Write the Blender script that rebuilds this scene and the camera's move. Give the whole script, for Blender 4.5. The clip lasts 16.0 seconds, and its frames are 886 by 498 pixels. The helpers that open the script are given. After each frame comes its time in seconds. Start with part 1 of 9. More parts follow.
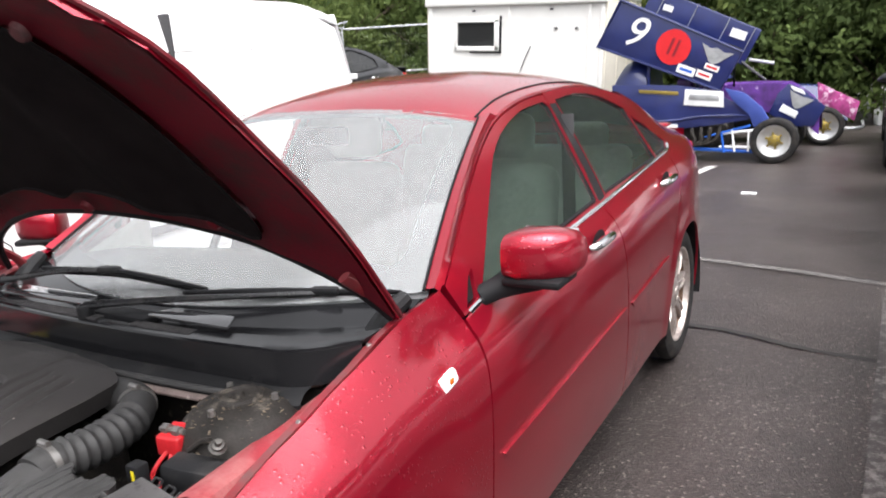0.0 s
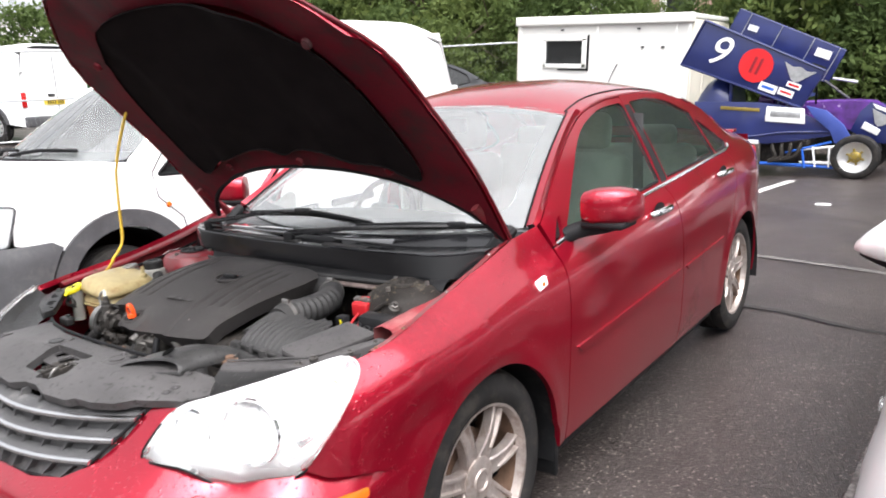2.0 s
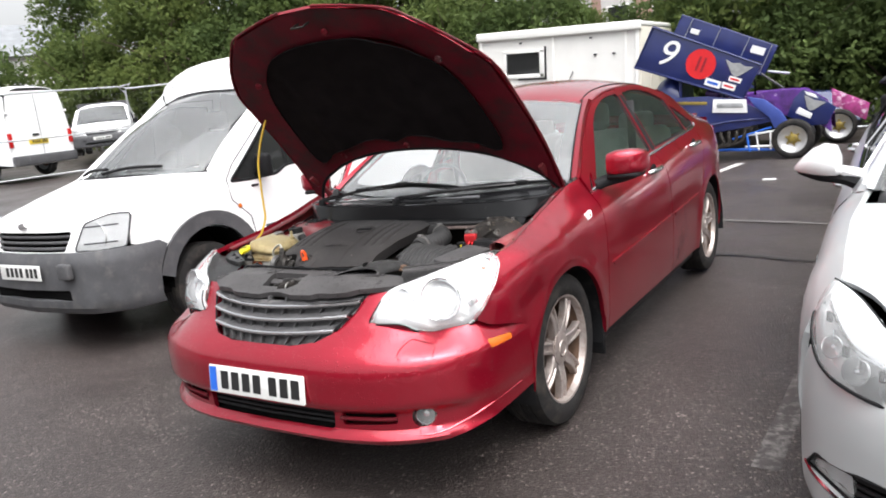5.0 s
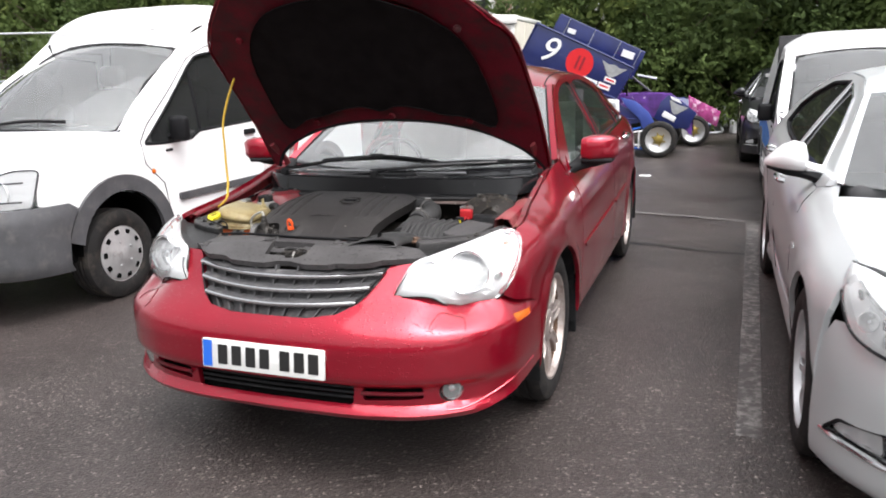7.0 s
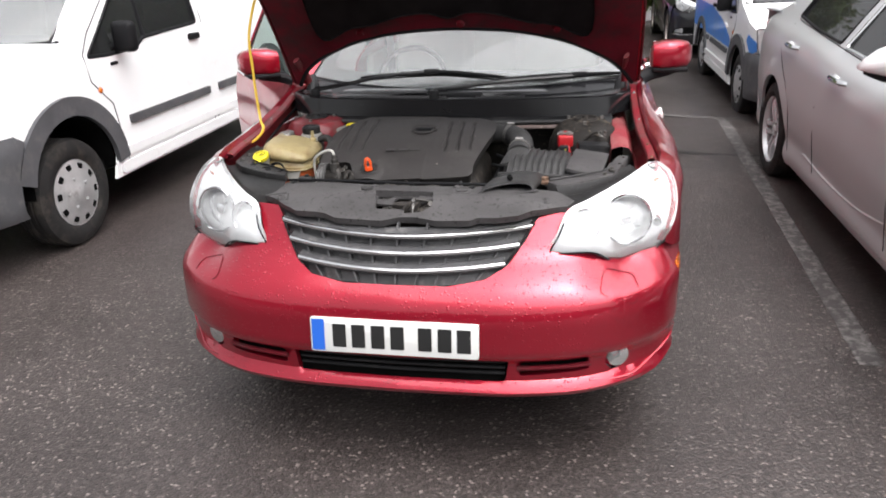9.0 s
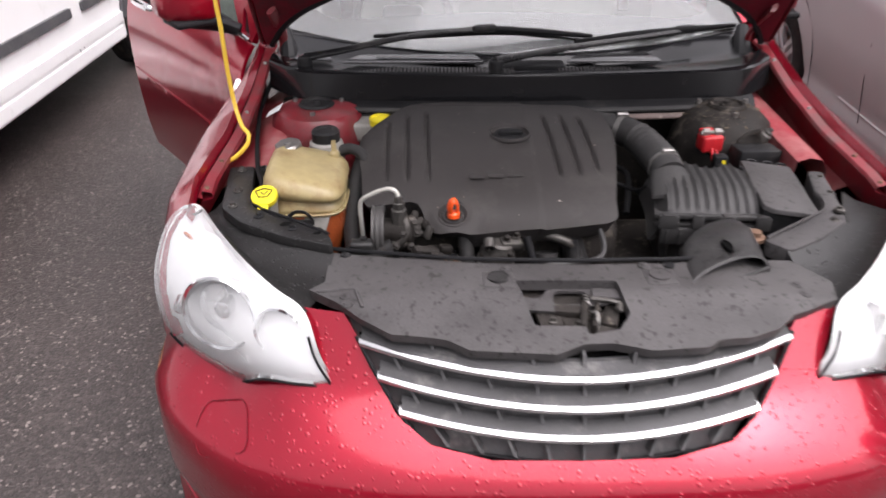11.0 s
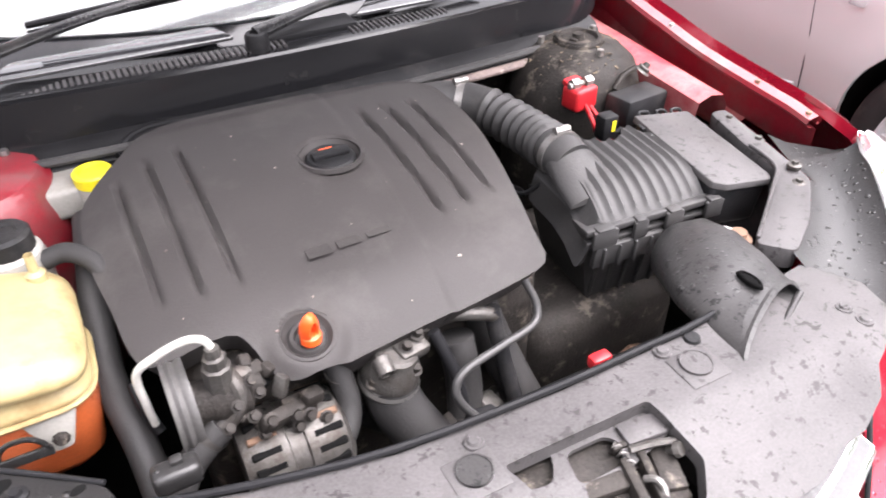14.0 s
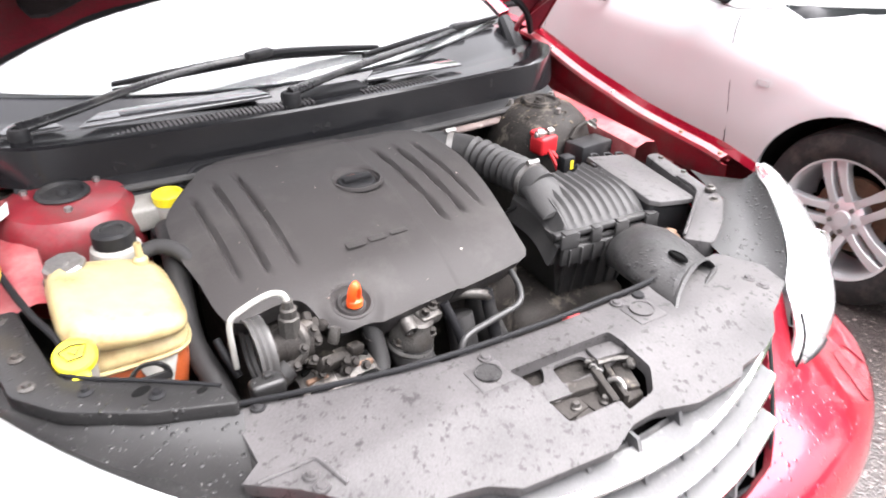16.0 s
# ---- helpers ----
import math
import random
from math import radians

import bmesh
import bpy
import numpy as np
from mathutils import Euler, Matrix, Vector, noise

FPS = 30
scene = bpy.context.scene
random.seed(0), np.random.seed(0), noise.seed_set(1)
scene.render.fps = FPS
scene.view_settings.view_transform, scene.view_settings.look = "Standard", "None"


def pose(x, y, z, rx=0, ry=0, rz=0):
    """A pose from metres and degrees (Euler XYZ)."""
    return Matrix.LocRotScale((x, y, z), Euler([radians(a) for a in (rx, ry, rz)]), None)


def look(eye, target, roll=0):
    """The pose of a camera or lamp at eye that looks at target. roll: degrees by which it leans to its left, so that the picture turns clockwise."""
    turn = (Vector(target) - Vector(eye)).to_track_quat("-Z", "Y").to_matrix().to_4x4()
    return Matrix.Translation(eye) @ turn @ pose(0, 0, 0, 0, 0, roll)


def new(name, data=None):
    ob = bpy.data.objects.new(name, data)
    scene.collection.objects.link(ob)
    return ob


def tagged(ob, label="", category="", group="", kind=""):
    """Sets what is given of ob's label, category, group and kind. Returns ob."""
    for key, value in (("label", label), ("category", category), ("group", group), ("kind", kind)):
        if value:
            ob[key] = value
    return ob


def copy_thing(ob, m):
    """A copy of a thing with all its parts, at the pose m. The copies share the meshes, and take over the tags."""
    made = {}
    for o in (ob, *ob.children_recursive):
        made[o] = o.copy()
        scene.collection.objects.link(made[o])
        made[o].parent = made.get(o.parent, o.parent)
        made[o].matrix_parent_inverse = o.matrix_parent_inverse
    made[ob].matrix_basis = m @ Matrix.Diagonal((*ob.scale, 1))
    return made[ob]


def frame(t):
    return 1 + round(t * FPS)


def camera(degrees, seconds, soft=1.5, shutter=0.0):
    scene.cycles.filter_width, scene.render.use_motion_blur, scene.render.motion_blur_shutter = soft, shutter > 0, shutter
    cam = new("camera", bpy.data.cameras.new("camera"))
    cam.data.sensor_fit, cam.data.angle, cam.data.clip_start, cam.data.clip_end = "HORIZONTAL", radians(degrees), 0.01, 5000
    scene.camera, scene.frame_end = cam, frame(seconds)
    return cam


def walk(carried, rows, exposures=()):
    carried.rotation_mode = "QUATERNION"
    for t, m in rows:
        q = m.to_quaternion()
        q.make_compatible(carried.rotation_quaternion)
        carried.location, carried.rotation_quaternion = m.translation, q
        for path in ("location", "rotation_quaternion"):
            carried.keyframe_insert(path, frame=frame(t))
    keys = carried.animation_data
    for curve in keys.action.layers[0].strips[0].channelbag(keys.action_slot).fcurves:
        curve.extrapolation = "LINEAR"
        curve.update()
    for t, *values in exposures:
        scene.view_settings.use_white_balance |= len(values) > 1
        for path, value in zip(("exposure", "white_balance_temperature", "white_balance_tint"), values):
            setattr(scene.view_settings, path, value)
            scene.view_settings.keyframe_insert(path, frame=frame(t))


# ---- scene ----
cam = camera(62.0, 16.0, soft=1.8, shutter=0.4)
PATH = [
    (0, (1.649, 0.004, 1.567), (0.668, 1.677, 1.081), -3.8),
    (0.5, (1.713, -0.198, 1.571), (0.735, 1.498, 1.164), -3.6),
    (1, (1.792, -0.395, 1.556), (0.795, 1.279, 1.106), -3.7),
    (1.5, (1.906, -0.526, 1.528), (0.792, 1.071, 1.069), -2.6),
    (2, (2.001, -0.731, 1.524), (0.836, 0.837, 1.095), -3.1),
    (2.5, (2.035, -0.946, 1.516), (0.868, 0.62, 1.087), -2.8),
    (3, (2.123, -1.147, 1.526), (0.943, 0.427, 1.171), -2.5),
    (3.5, (2.217, -1.334, 1.502), (0.984, 0.193, 1.115), -3.7),
    (4, (2.237, -1.516, 1.5), (1.008, 0.019, 1.136), -3.5),
    (4.2, (2.23, -1.606, 1.491), (1.025, -0.051, 1.126), -4.4),
    (6.3, (1.907, -2.203, 1.483), (1.076, -0.435, 1.052), -3.2),
    (6.5, (1.836, -2.204, 1.47), (1.053, -0.408, 1.069), -2.2),
    (7, (1.53, -2.206, 1.481), (0.84, -0.387, 1.019), -2.0),
    (7.5, (1.242, -2.219, 1.497), (0.66, -0.373, 0.993), -2.8),
    (8, (0.941, -2.232, 1.548), (0.476, -0.386, 0.934), -3.5),
    (8.2, (0.85, -2.199, 1.538), (0.411, -0.353, 0.906), -2.7),
    (10.3, (0.049, -1.394, 1.625), (-0.125, 0.368, 0.695), -0.4),
    (10.5, (-0.037, -1.27, 1.613), (-0.164, 0.496, 0.681), 1.2),
    (11, (-0.264, -0.94, 1.623), (-0.236, 0.78, 0.604), -0.1),
    (11.5, (-0.389, -0.64, 1.579), (-0.307, 1.032, 0.485), 2.0),
    (12, (-0.481, -0.337, 1.539), (-0.412, 1.294, 0.384), 3.2),
    (12.5, (-0.547, -0.17, 1.536), (-0.27, 1.373, 0.293), 1.8),
    (13, (-0.517, -0.139, 1.525), (-0.062, 1.352, 0.272), 0.4),
    (13.5, (-0.456, -0.14, 1.52), (0.156, 1.304, 0.28), -0.4),
    (14, (-0.388, -0.157, 1.512), (0.361, 1.238, 0.291), -0.4),
    (14.5, (-0.35, -0.165, 1.503), (0.404, 1.235, 0.29), 0.7),
    (15, (-0.367, -0.178, 1.504), (0.251, 1.282, 0.286), 1.5),
    (15.5, (-0.464, -0.255, 1.522), (0.323, 1.203, 0.402), 0.6),
    (16, (-0.644, -0.429, 1.552), (0.282, 1.033, 0.547), 0.9),
]
EXPOSURES = [(0.0, 1.36, 6500, 11), (0.5, 1.48, 6500, 11), (2.0, 1.5, 6500, 11), (3.0, 1.42, 6500, 11), (4.0, 1.15, 6500, 10), (8.0, 1.15, 6500, 11), (10.5, 0.95, 6600, 13), (11.0, 0.99, 6600, 18), (11.5, 1.0, 6650, 23), (12.0, 1.08, 6700, 25), (12.5, 1.53, 6700, 28), (13.0, 2.0, 6600, 26), (13.5, 2.38, 6580, 22), (14.5, 2.62, 6500, 16), (15.2, 2.55, 6500, 16), (16.0, 2.68, 6500, 14)]
walk(cam, [(t, look(eye, target, roll)) for t, eye, target, roll in PATH], EXPOSURES)

# ---- sky and sun: flat white overcast ----
world = bpy.data.worlds.new("overcast")
world.use_nodes = True
scene.world = world
wn, wl = world.node_tree.nodes, world.node_tree.links
sky = wn.new("ShaderNodeTexSky")
sky.sky_type, sky.sun_disc = "NISHITA", False
sky.sun_elevation, sky.sun_rotation = radians(66), radians(122)
sky.air_density, sky.dust_density, sky.ozone_density = 1.0, 6.0, 1.0
grey = wn.new("ShaderNodeHueSaturation")
grey.inputs["Saturation"].default_value = 0.12
wl.new(sky.outputs[0], grey.inputs["Color"])
wl.new(grey.outputs[0], wn["Background"].inputs["Color"])
wn["Background"].inputs["Strength"].default_value = 0.14
sun = new("sun", bpy.data.lights.new("sun", "SUN"))
sun.data.energy, sun.data.angle, sun.data.color = 1.7, radians(85), (0.96, 0.97, 1.0)
aim = Vector((math.sin(radians(122)) * math.cos(radians(66)), math.cos(radians(122)) * math.cos(radians(66)), math.sin(radians(66))))
sun.matrix_world = look(aim * 40, (0, 0, 0))


# ---- materials ----
def ramp(nodes, stops):
    r = nodes.new("ShaderNodeValToRGB")
    while len(r.color_ramp.elements) < len(stops):
        r.color_ramp.elements.new(0.5)
    for e, (at, c) in zip(r.color_ramp.elements, stops):
        e.position, e.color = at, (*c, 1) if len(c) == 3 else c
    return r


def mat(name, base, rough=0.5, metal=0.0, var=0.15, scale=6.0, fine=150.0, bump=0.05, coat=0.0, spec=0.5,
        dirt=None, dirt_at=(0.55, 0.75), dirt_scale=3.0, drops=0.0, trans=0.0, ior=1.45, emit=0.0):
    """A surface with variation at two scales, fine relief, and optional dirt patches and rain drops."""
    m = bpy.data.materials.new(name)
    m.use_nodes = True
    n, l = m.node_tree.nodes, m.node_tree.links
    b = n["Principled BSDF"]
    co = n.new("ShaderNodeTexCoord")
    big, small = n.new("ShaderNodeTexNoise"), n.new("ShaderNodeTexNoise")
    big.inputs["Scale"].default_value, big.inputs["Detail"].default_value = scale, 4
    small.inputs["Scale"].default_value, small.inputs["Detail"].default_value = fine, 2
    for t in (big, small):
        l.new(co.outputs["Object"], t.inputs["Vector"])
    mixv = n.new("ShaderNodeMath")
    mixv.operation = "MULTIPLY_ADD"
    mixv.inputs[1].default_value = 0.65
    l.new(big.outputs["Fac"], mixv.inputs[0])
    half = n.new("ShaderNodeMath")
    half.operation, half.inputs[1].default_value = "MULTIPLY", 0.35
    l.new(small.outputs["Fac"], half.inputs[0])
    l.new(half.outputs[0], mixv.inputs[2])
    lo, hi = [c * (1 - var) for c in base], [min(1, c * (1 + var)) for c in base]
    col = ramp(n, [(0.35, lo), (0.65, hi)])
    l.new(mixv.outputs[0], col.inputs["Fac"])
    out = col.outputs["Color"]
    rgh = n.new("ShaderNodeMapRange")
    rgh.inputs["From Min"].default_value, rgh.inputs["From Max"].default_value = 0.3, 0.7
    rgh.inputs["To Min"].default_value, rgh.inputs["To Max"].default_value = max(0.0, rough * 0.85), min(1, rough * 1.15)
    l.new(mixv.outputs[0], rgh.inputs["Value"])
    rout = rgh.outputs[0]
    if dirt:
        dn = n.new("ShaderNodeTexNoise")
        dn.inputs["Scale"].default_value, dn.inputs["Detail"].default_value, dn.inputs["Roughness"].default_value = dirt_scale, 8, 0.7
        l.new(co.outputs["Object"], dn.inputs["Vector"])
        dr = n.new("ShaderNodeMapRange")
        dr.inputs["From Min"].default_value, dr.inputs["From Max"].default_value = dirt_at
        l.new(dn.outputs["Fac"], dr.inputs["Value"])
        mx = n.new("ShaderNodeMix")
        mx.data_type = "RGBA"
        mx.inputs["B"].default_value = (*dirt, 1)
        l.new(dr.outputs[0], mx.inputs["Factor"])
        l.new(out, mx.inputs["A"])
        out = mx.outputs["Result"]
    l.new(out, b.inputs["Base Color"])
    l.new(rout, b.inputs["Roughness"])
    b.inputs["Metallic"].default_value = metal
    b.inputs["Coat Weight"].default_value = coat
    b.inputs["Coat Roughness"].default_value = 0.06
    b.inputs["Specular IOR Level"].default_value = spec
    b.inputs["Transmission Weight"].default_value = trans
    b.inputs["IOR"].default_value = ior
    if emit:
        l.new(out, b.inputs["Emission Color"])
        b.inputs["Emission Strength"].default_value = emit
    normal = None
    if bump:
        bp = n.new("ShaderNodeBump")
        bp.inputs["Strength"].default_value, bp.inputs["Distance"].default_value = bump, 0.004
        l.new(small.outputs["Fac"], bp.inputs["Height"])
        normal = bp
    if drops:
        vo = n.new("ShaderNodeTexVoronoi")
        vo.inputs["Scale"].default_value = 95
        l.new(co.outputs["Object"], vo.inputs["Vector"])
        # drop size differs from cell to cell
        sep = n.new("ShaderNodeSeparateColor")
        l.new(vo.outputs["Color"], sep.inputs[0])
        sz = n.new("ShaderNodeMath")
        sz.operation, sz.inputs[1].default_value = "MULTIPLY", 0.42
        l.new(sep.outputs[0], sz.inputs[0])
        dif = n.new("ShaderNodeMath")
        dif.operation = "SUBTRACT"
        l.new(sz.outputs[0], dif.inputs[0])
        l.new(vo.outputs["Distance"], dif.inputs[1])
        cl = n.new("ShaderNodeMapRange")
        cl.inputs["From Min"].default_value, cl.inputs["From Max"].default_value = 0.0, 0.2
        l.new(dif.outputs[0], cl.inputs["Value"])
        bd = n.new("ShaderNodeBump")
        bd.inputs["Strength"].default_value, bd.inputs["Distance"].default_value = drops, 0.003
        l.new(cl.outputs[0], bd.inputs["Height"])
        if normal:
            l.new(normal.outputs[0], bd.inputs["Normal"])
        normal = bd
    if normal:
        l.new(normal.outputs[0], b.inputs["Normal"])
        if coat:
            l.new(normal.outputs[0], b.inputs["Coat Normal"])
    return m


def glass(name, tint, rough=0.02, haze=0.0, ior=1.55, spread=0.18, grain=2.5, film_col=(0.75, 0.77, 0.78)):
    """Thin window glass: a tinted clear pane with sky gloss and, by haze, a pale film that paints in reflected sky
    along with water and dust.
    """
    m = bpy.data.materials.new(name)
    m.use_nodes = True
    n, l = m.node_tree.nodes, m.node_tree.links
    n.remove(n["Principled BSDF"])
    clear, gloss, film = n.new("ShaderNodeBsdfTransparent"), n.new("ShaderNodeBsdfGlossy"), n.new("ShaderNodeBsdfDiffuse")
    clear.inputs["Color"].default_value = (*tint, 1)
    gloss.inputs["Roughness"].default_value = rough
    film.inputs["Color"].default_value = (*film_col, 1)
    fr = n.new("ShaderNodeFresnel")
    fr.inputs["IOR"].default_value = ior
    co, ns = n.new("ShaderNodeTexCoord"), n.new("ShaderNodeTexNoise")
    ns.inputs["Scale"].default_value, ns.inputs["Detail"].default_value = grain, 6
    l.new(co.outputs["Object"], ns.inputs["Vector"])
    hz = n.new("ShaderNodeMapRange")
    hz.inputs["From Min"].default_value, hz.inputs["From Max"].default_value = 0.3, 0.75
    hz.inputs["To Min"].default_value, hz.inputs["To Max"].default_value = haze * (1 - spread), haze * (1 + spread)
    l.new(ns.outputs["Fac"], hz.inputs["Value"])
    m1, m2 = n.new("ShaderNodeMixShader"), n.new("ShaderNodeMixShader")
    l.new(hz.outputs[0], m1.inputs[0])
    l.new(clear.outputs[0], m1.inputs[1])
    l.new(film.outputs[0], m1.inputs[2])
    l.new(fr.outputs[0], m2.inputs[0])
    l.new(m1.outputs[0], m2.inputs[1])
    l.new(gloss.outputs[0], m2.inputs[2])
    l.new(m2.outputs[0], n["Material Output"].inputs["Surface"])
    return m


RED = mat("red_paint", (0.36, 0.006, 0.024), 0.30, 0.68, 0.1, 2.0, 900, 0.015, coat=1.0, drops=0.0, spec=0.4)
RED_WET = mat("red_paint_wet", (0.36, 0.006, 0.024), 0.30, 0.68, 0.1, 2.0, 900, 0.015, coat=1.0, drops=0.35, spec=0.4)
# darker copy of the body red, for parts that lie in shade
RED_MATT = mat("dark_matt_red", (0.115, 0.006, 0.012), 0.5, 0.0, 0.25, 5, 200, 0.03, dirt=(0.06, 0.04, 0.04), dirt_at=(0.5, 0.75), dirt_scale=6, spec=0.2)
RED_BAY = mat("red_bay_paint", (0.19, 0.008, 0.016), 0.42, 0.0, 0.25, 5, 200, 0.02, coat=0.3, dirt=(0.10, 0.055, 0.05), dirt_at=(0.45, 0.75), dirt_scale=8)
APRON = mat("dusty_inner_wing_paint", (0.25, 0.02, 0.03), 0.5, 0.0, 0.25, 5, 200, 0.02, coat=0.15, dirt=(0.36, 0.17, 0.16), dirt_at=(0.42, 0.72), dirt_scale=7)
WHITE = mat("white_van_paint", (0.85, 0.85, 0.85), 0.32, 0, 0.03, 2, 200, 0.01, coat=0.5, dirt=(0.5, 0.48, 0.45), dirt_at=(0.62, 0.95), dirt_scale=5)
SILVER = mat("silver_paint", (0.525, 0.545, 0.55), 0.42, 0.2, 0.05, 2, 900, 0.01, coat=0.6)
NAVY = mat("navy_bodywork", (0.012, 0.020, 0.105), 0.35, 0, 0.2, 4, 200, 0.02, coat=0.5)
PURPLE = mat("purple_bodywork", (0.085, 0.022, 0.19), 0.4, 0, 0.6, 3, 8, 0.02, coat=0.15, dirt=(0.55, 0.45, 0.66), dirt_at=(0.63, 0.66), dirt_scale=4.5)
PINK = mat("pink_bodywork", (0.40, 0.06, 0.22), 0.4, 0, 0.5, 4, 20, 0.02, dirt=(0.85, 0.7, 0.8), dirt_at=(0.52, 0.62), dirt_scale=8)
BLACKCAR = mat("black_paint", (0.012, 0.012, 0.015), 0.3, 0, 0.2, 3, 300, 0.01, coat=0.8)
BLUE = mat("blue_vinyl", (0.02, 0.19, 0.62), 0.4, 0, 0.1, 4, 200, 0.02, coat=0.3)
RUBBER = mat("tyre_rubber", (0.018, 0.017, 0.017), 0.75, 0, 0.3, 12, 250, 0.25, dirt=(0.07, 0.06, 0.05), dirt_at=(0.5, 0.8), dirt_scale=9, spec=0.25)
SEAL = mat("black_seal", (0.008, 0.008, 0.009), 0.6, 0, 0.2, 20, 300, 0.1, spec=0.2)
ALLOY = mat("alloy_wheel", (0.44, 0.385, 0.36), 0.38, 0.6, 0.2, 14, 250, 0.06, dirt=(0.20, 0.145, 0.115), dirt_at=(0.48, 0.74), dirt_scale=13)
ALLOY_CLEAN = mat("bright_alloy", (0.62, 0.62, 0.63), 0.34, 0.5, 0.06, 14, 250, 0.02)
STEEL = mat("worn_steel", (0.30, 0.29, 0.28), 0.45, 0.85, 0.25, 20, 300, 0.1, dirt=(0.10, 0.08, 0.06), dirt_at=(0.50, 0.75), dirt_scale=20)
RUST = mat("rusty_disc", (0.16, 0.10, 0.07), 0.7, 0.4, 0.3, 25, 300, 0.2, spec=0.2)
CHROME = mat("chrome", (0.82, 0.82, 0.83), 0.12, 1.0, 0.04, 20, 300, 0.01)
HUBCAP = mat("silver_wheel_trim", (0.42, 0.42, 0.42), 0.42, 0.4, 0.15, 15, 200, 0.05, dirt=(0.15, 0.13, 0.11), dirt_at=(0.55, 0.8), dirt_scale=12)
PLASTIC = mat("black_plastic", (0.013, 0.013, 0.014), 0.5, 0, 0.25, 10, 260, 0.15, dirt=(0.055, 0.052, 0.05), dirt_at=(0.52, 0.85), dirt_scale=9, spec=0.2)
PLASTIC_WET = mat("wet_black_plastic", (0.012, 0.012, 0.013), 0.28, 0, 0.25, 8, 260, 0.08, dirt=(0.045, 0.042, 0.04), dirt_at=(0.55, 0.85), dirt_scale=7, drops=0.3, spec=0.3)
PIANO = mat("gloss_black_plastic", (0.009, 0.009, 0.010), 0.16, 0, 0.2, 6, 200, 0.01, dirt=(0.03, 0.028, 0.026), dirt_at=(0.6, 0.9), dirt_scale=14, spec=0.5)
WETPLATE = mat("wet_sky_sheen_plate", (0.03, 0.03, 0.032), 0.08, 0, 0.1, 6, 200, 0.01, coat=1.0, spec=1.0)
SPECK = mat("rain_spotted_plastic", (0.016, 0.0155, 0.0155), 0.36, 0, 0.2, 10, 260, 0.12, dirt=(0.12, 0.115, 0.11), dirt_at=(0.63, 0.66), dirt_scale=125, drops=0.6, spec=0.42)
SNORK = mat("dusty_spotted_plastic", (0.033, 0.032, 0.032), 0.38, 0, 0.15, 10, 260, 0.12, dirt=(0.009, 0.009, 0.009), dirt_at=(0.575, 0.59), dirt_scale=75, drops=0.3, spec=0.32)
AIRBLACK = mat("dusty_black_moulding", (0.040, 0.039, 0.039), 0.5, 0, 0.2, 8, 300, 0.12, dirt=(0.075, 0.07, 0.067), dirt_at=(0.52, 0.85), dirt_scale=9, spec=0.3)
DUSTY = mat("dusty_metal_lip", (0.16, 0.12, 0.11), 0.7, 0.1, 0.4, 12, 200, 0.2, dirt=(0.40, 0.34, 0.31), dirt_at=(0.5, 0.6), dirt_scale=10)
COVER = mat("engine_cover_plastic", (0.036, 0.033, 0.0325), 0.5, 0, 0.12, 5, 420, 0.14, dirt=(0.066, 0.062, 0.059), dirt_at=(0.52, 0.85), dirt_scale=6, spec=0.17)
SHIELD = mat("dusty_grey_plastic", (0.064, 0.0605, 0.061), 0.5, 0, 0.25, 9, 300, 0.12, dirt=(0.030, 0.028, 0.028), dirt_at=(0.575, 0.60), dirt_scale=62, spec=0.26)
GRILLE = mat("grey_grille_plastic", (0.065, 0.064, 0.066), 0.5, 0, 0.25, 8, 260, 0.1, dirt=(0.24, 0.23, 0.22), dirt_at=(0.55, 0.8), dirt_scale=10)
VANGREY = mat("grey_bumper_plastic", (0.075, 0.075, 0.08), 0.6, 0, 0.2, 7, 240, 0.2, dirt=(0.13, 0.125, 0.12), dirt_at=(0.5, 0.8), dirt_scale=9, spec=0.3)
LINER = mat("bonnet_liner_felt", (0.013, 0.0105, 0.0110), 0.95, 0, 0.3, 12, 300, 0.5, spec=0.05)
# near-black that puts the shade of bays, intakes, slots and gaps into colour
DARK = mat("near_black_cavity_shade", (0.006, 0.006, 0.006), 0.85, 0, 0.3, 9, 200, 0.1, spec=0.03)
GRIMY = mat("grimy_metal", (0.026, 0.023, 0.021), 0.6, 0.2, 0.45, 14, 220, 0.3, dirt=(0.11, 0.095, 0.08), dirt_at=(0.56, 0.66), dirt_scale=22, spec=0.2)
CAST = mat("cast_aluminium", (0.085, 0.08, 0.075), 0.5, 0.6, 0.35, 18, 240, 0.3, dirt=(0.045, 0.036, 0.03), dirt_at=(0.48, 0.7), dirt_scale=24)
TANK = mat("aged_tank_plastic", (0.33, 0.265, 0.135), 0.33, 0, 0.14, 14, 60, 0.03, spec=0.4, dirt=(0.19, 0.115, 0.05), dirt_at=(0.50, 0.72), dirt_scale=13)
COOLANT = mat("orange_coolant", (0.45, 0.10, 0.03), 0.3, 0, 0.2, 9, 200, 0.03)
MILKY = mat("milky_bottle_plastic", (0.26, 0.25, 0.23), 0.4, 0, 0.15, 12, 200, 0.05)
YELLOW = mat("yellow_cap", (0.72, 0.60, 0.02), 0.4, 0, 0.12, 20, 200, 0.05)
ORANGE = mat("orange_plastic", (0.80, 0.09, 0.015), 0.35, 0, 0.1, 20, 200, 0.03)
REDPL = mat("red_terminal_plastic", (0.42, 0.015, 0.02), 0.4, 0, 0.2, 20, 200, 0.05)
YROD = mat("yellow_coated_rod", (0.74, 0.48, 0.05), 0.4, 0, 0.1, 15, 200, 0.05)
AMBER = mat("amber_lens", (0.55, 0.12, 0.01), 0.2, 0, 0.1, 15, 200, 0.02, coat=0.5)
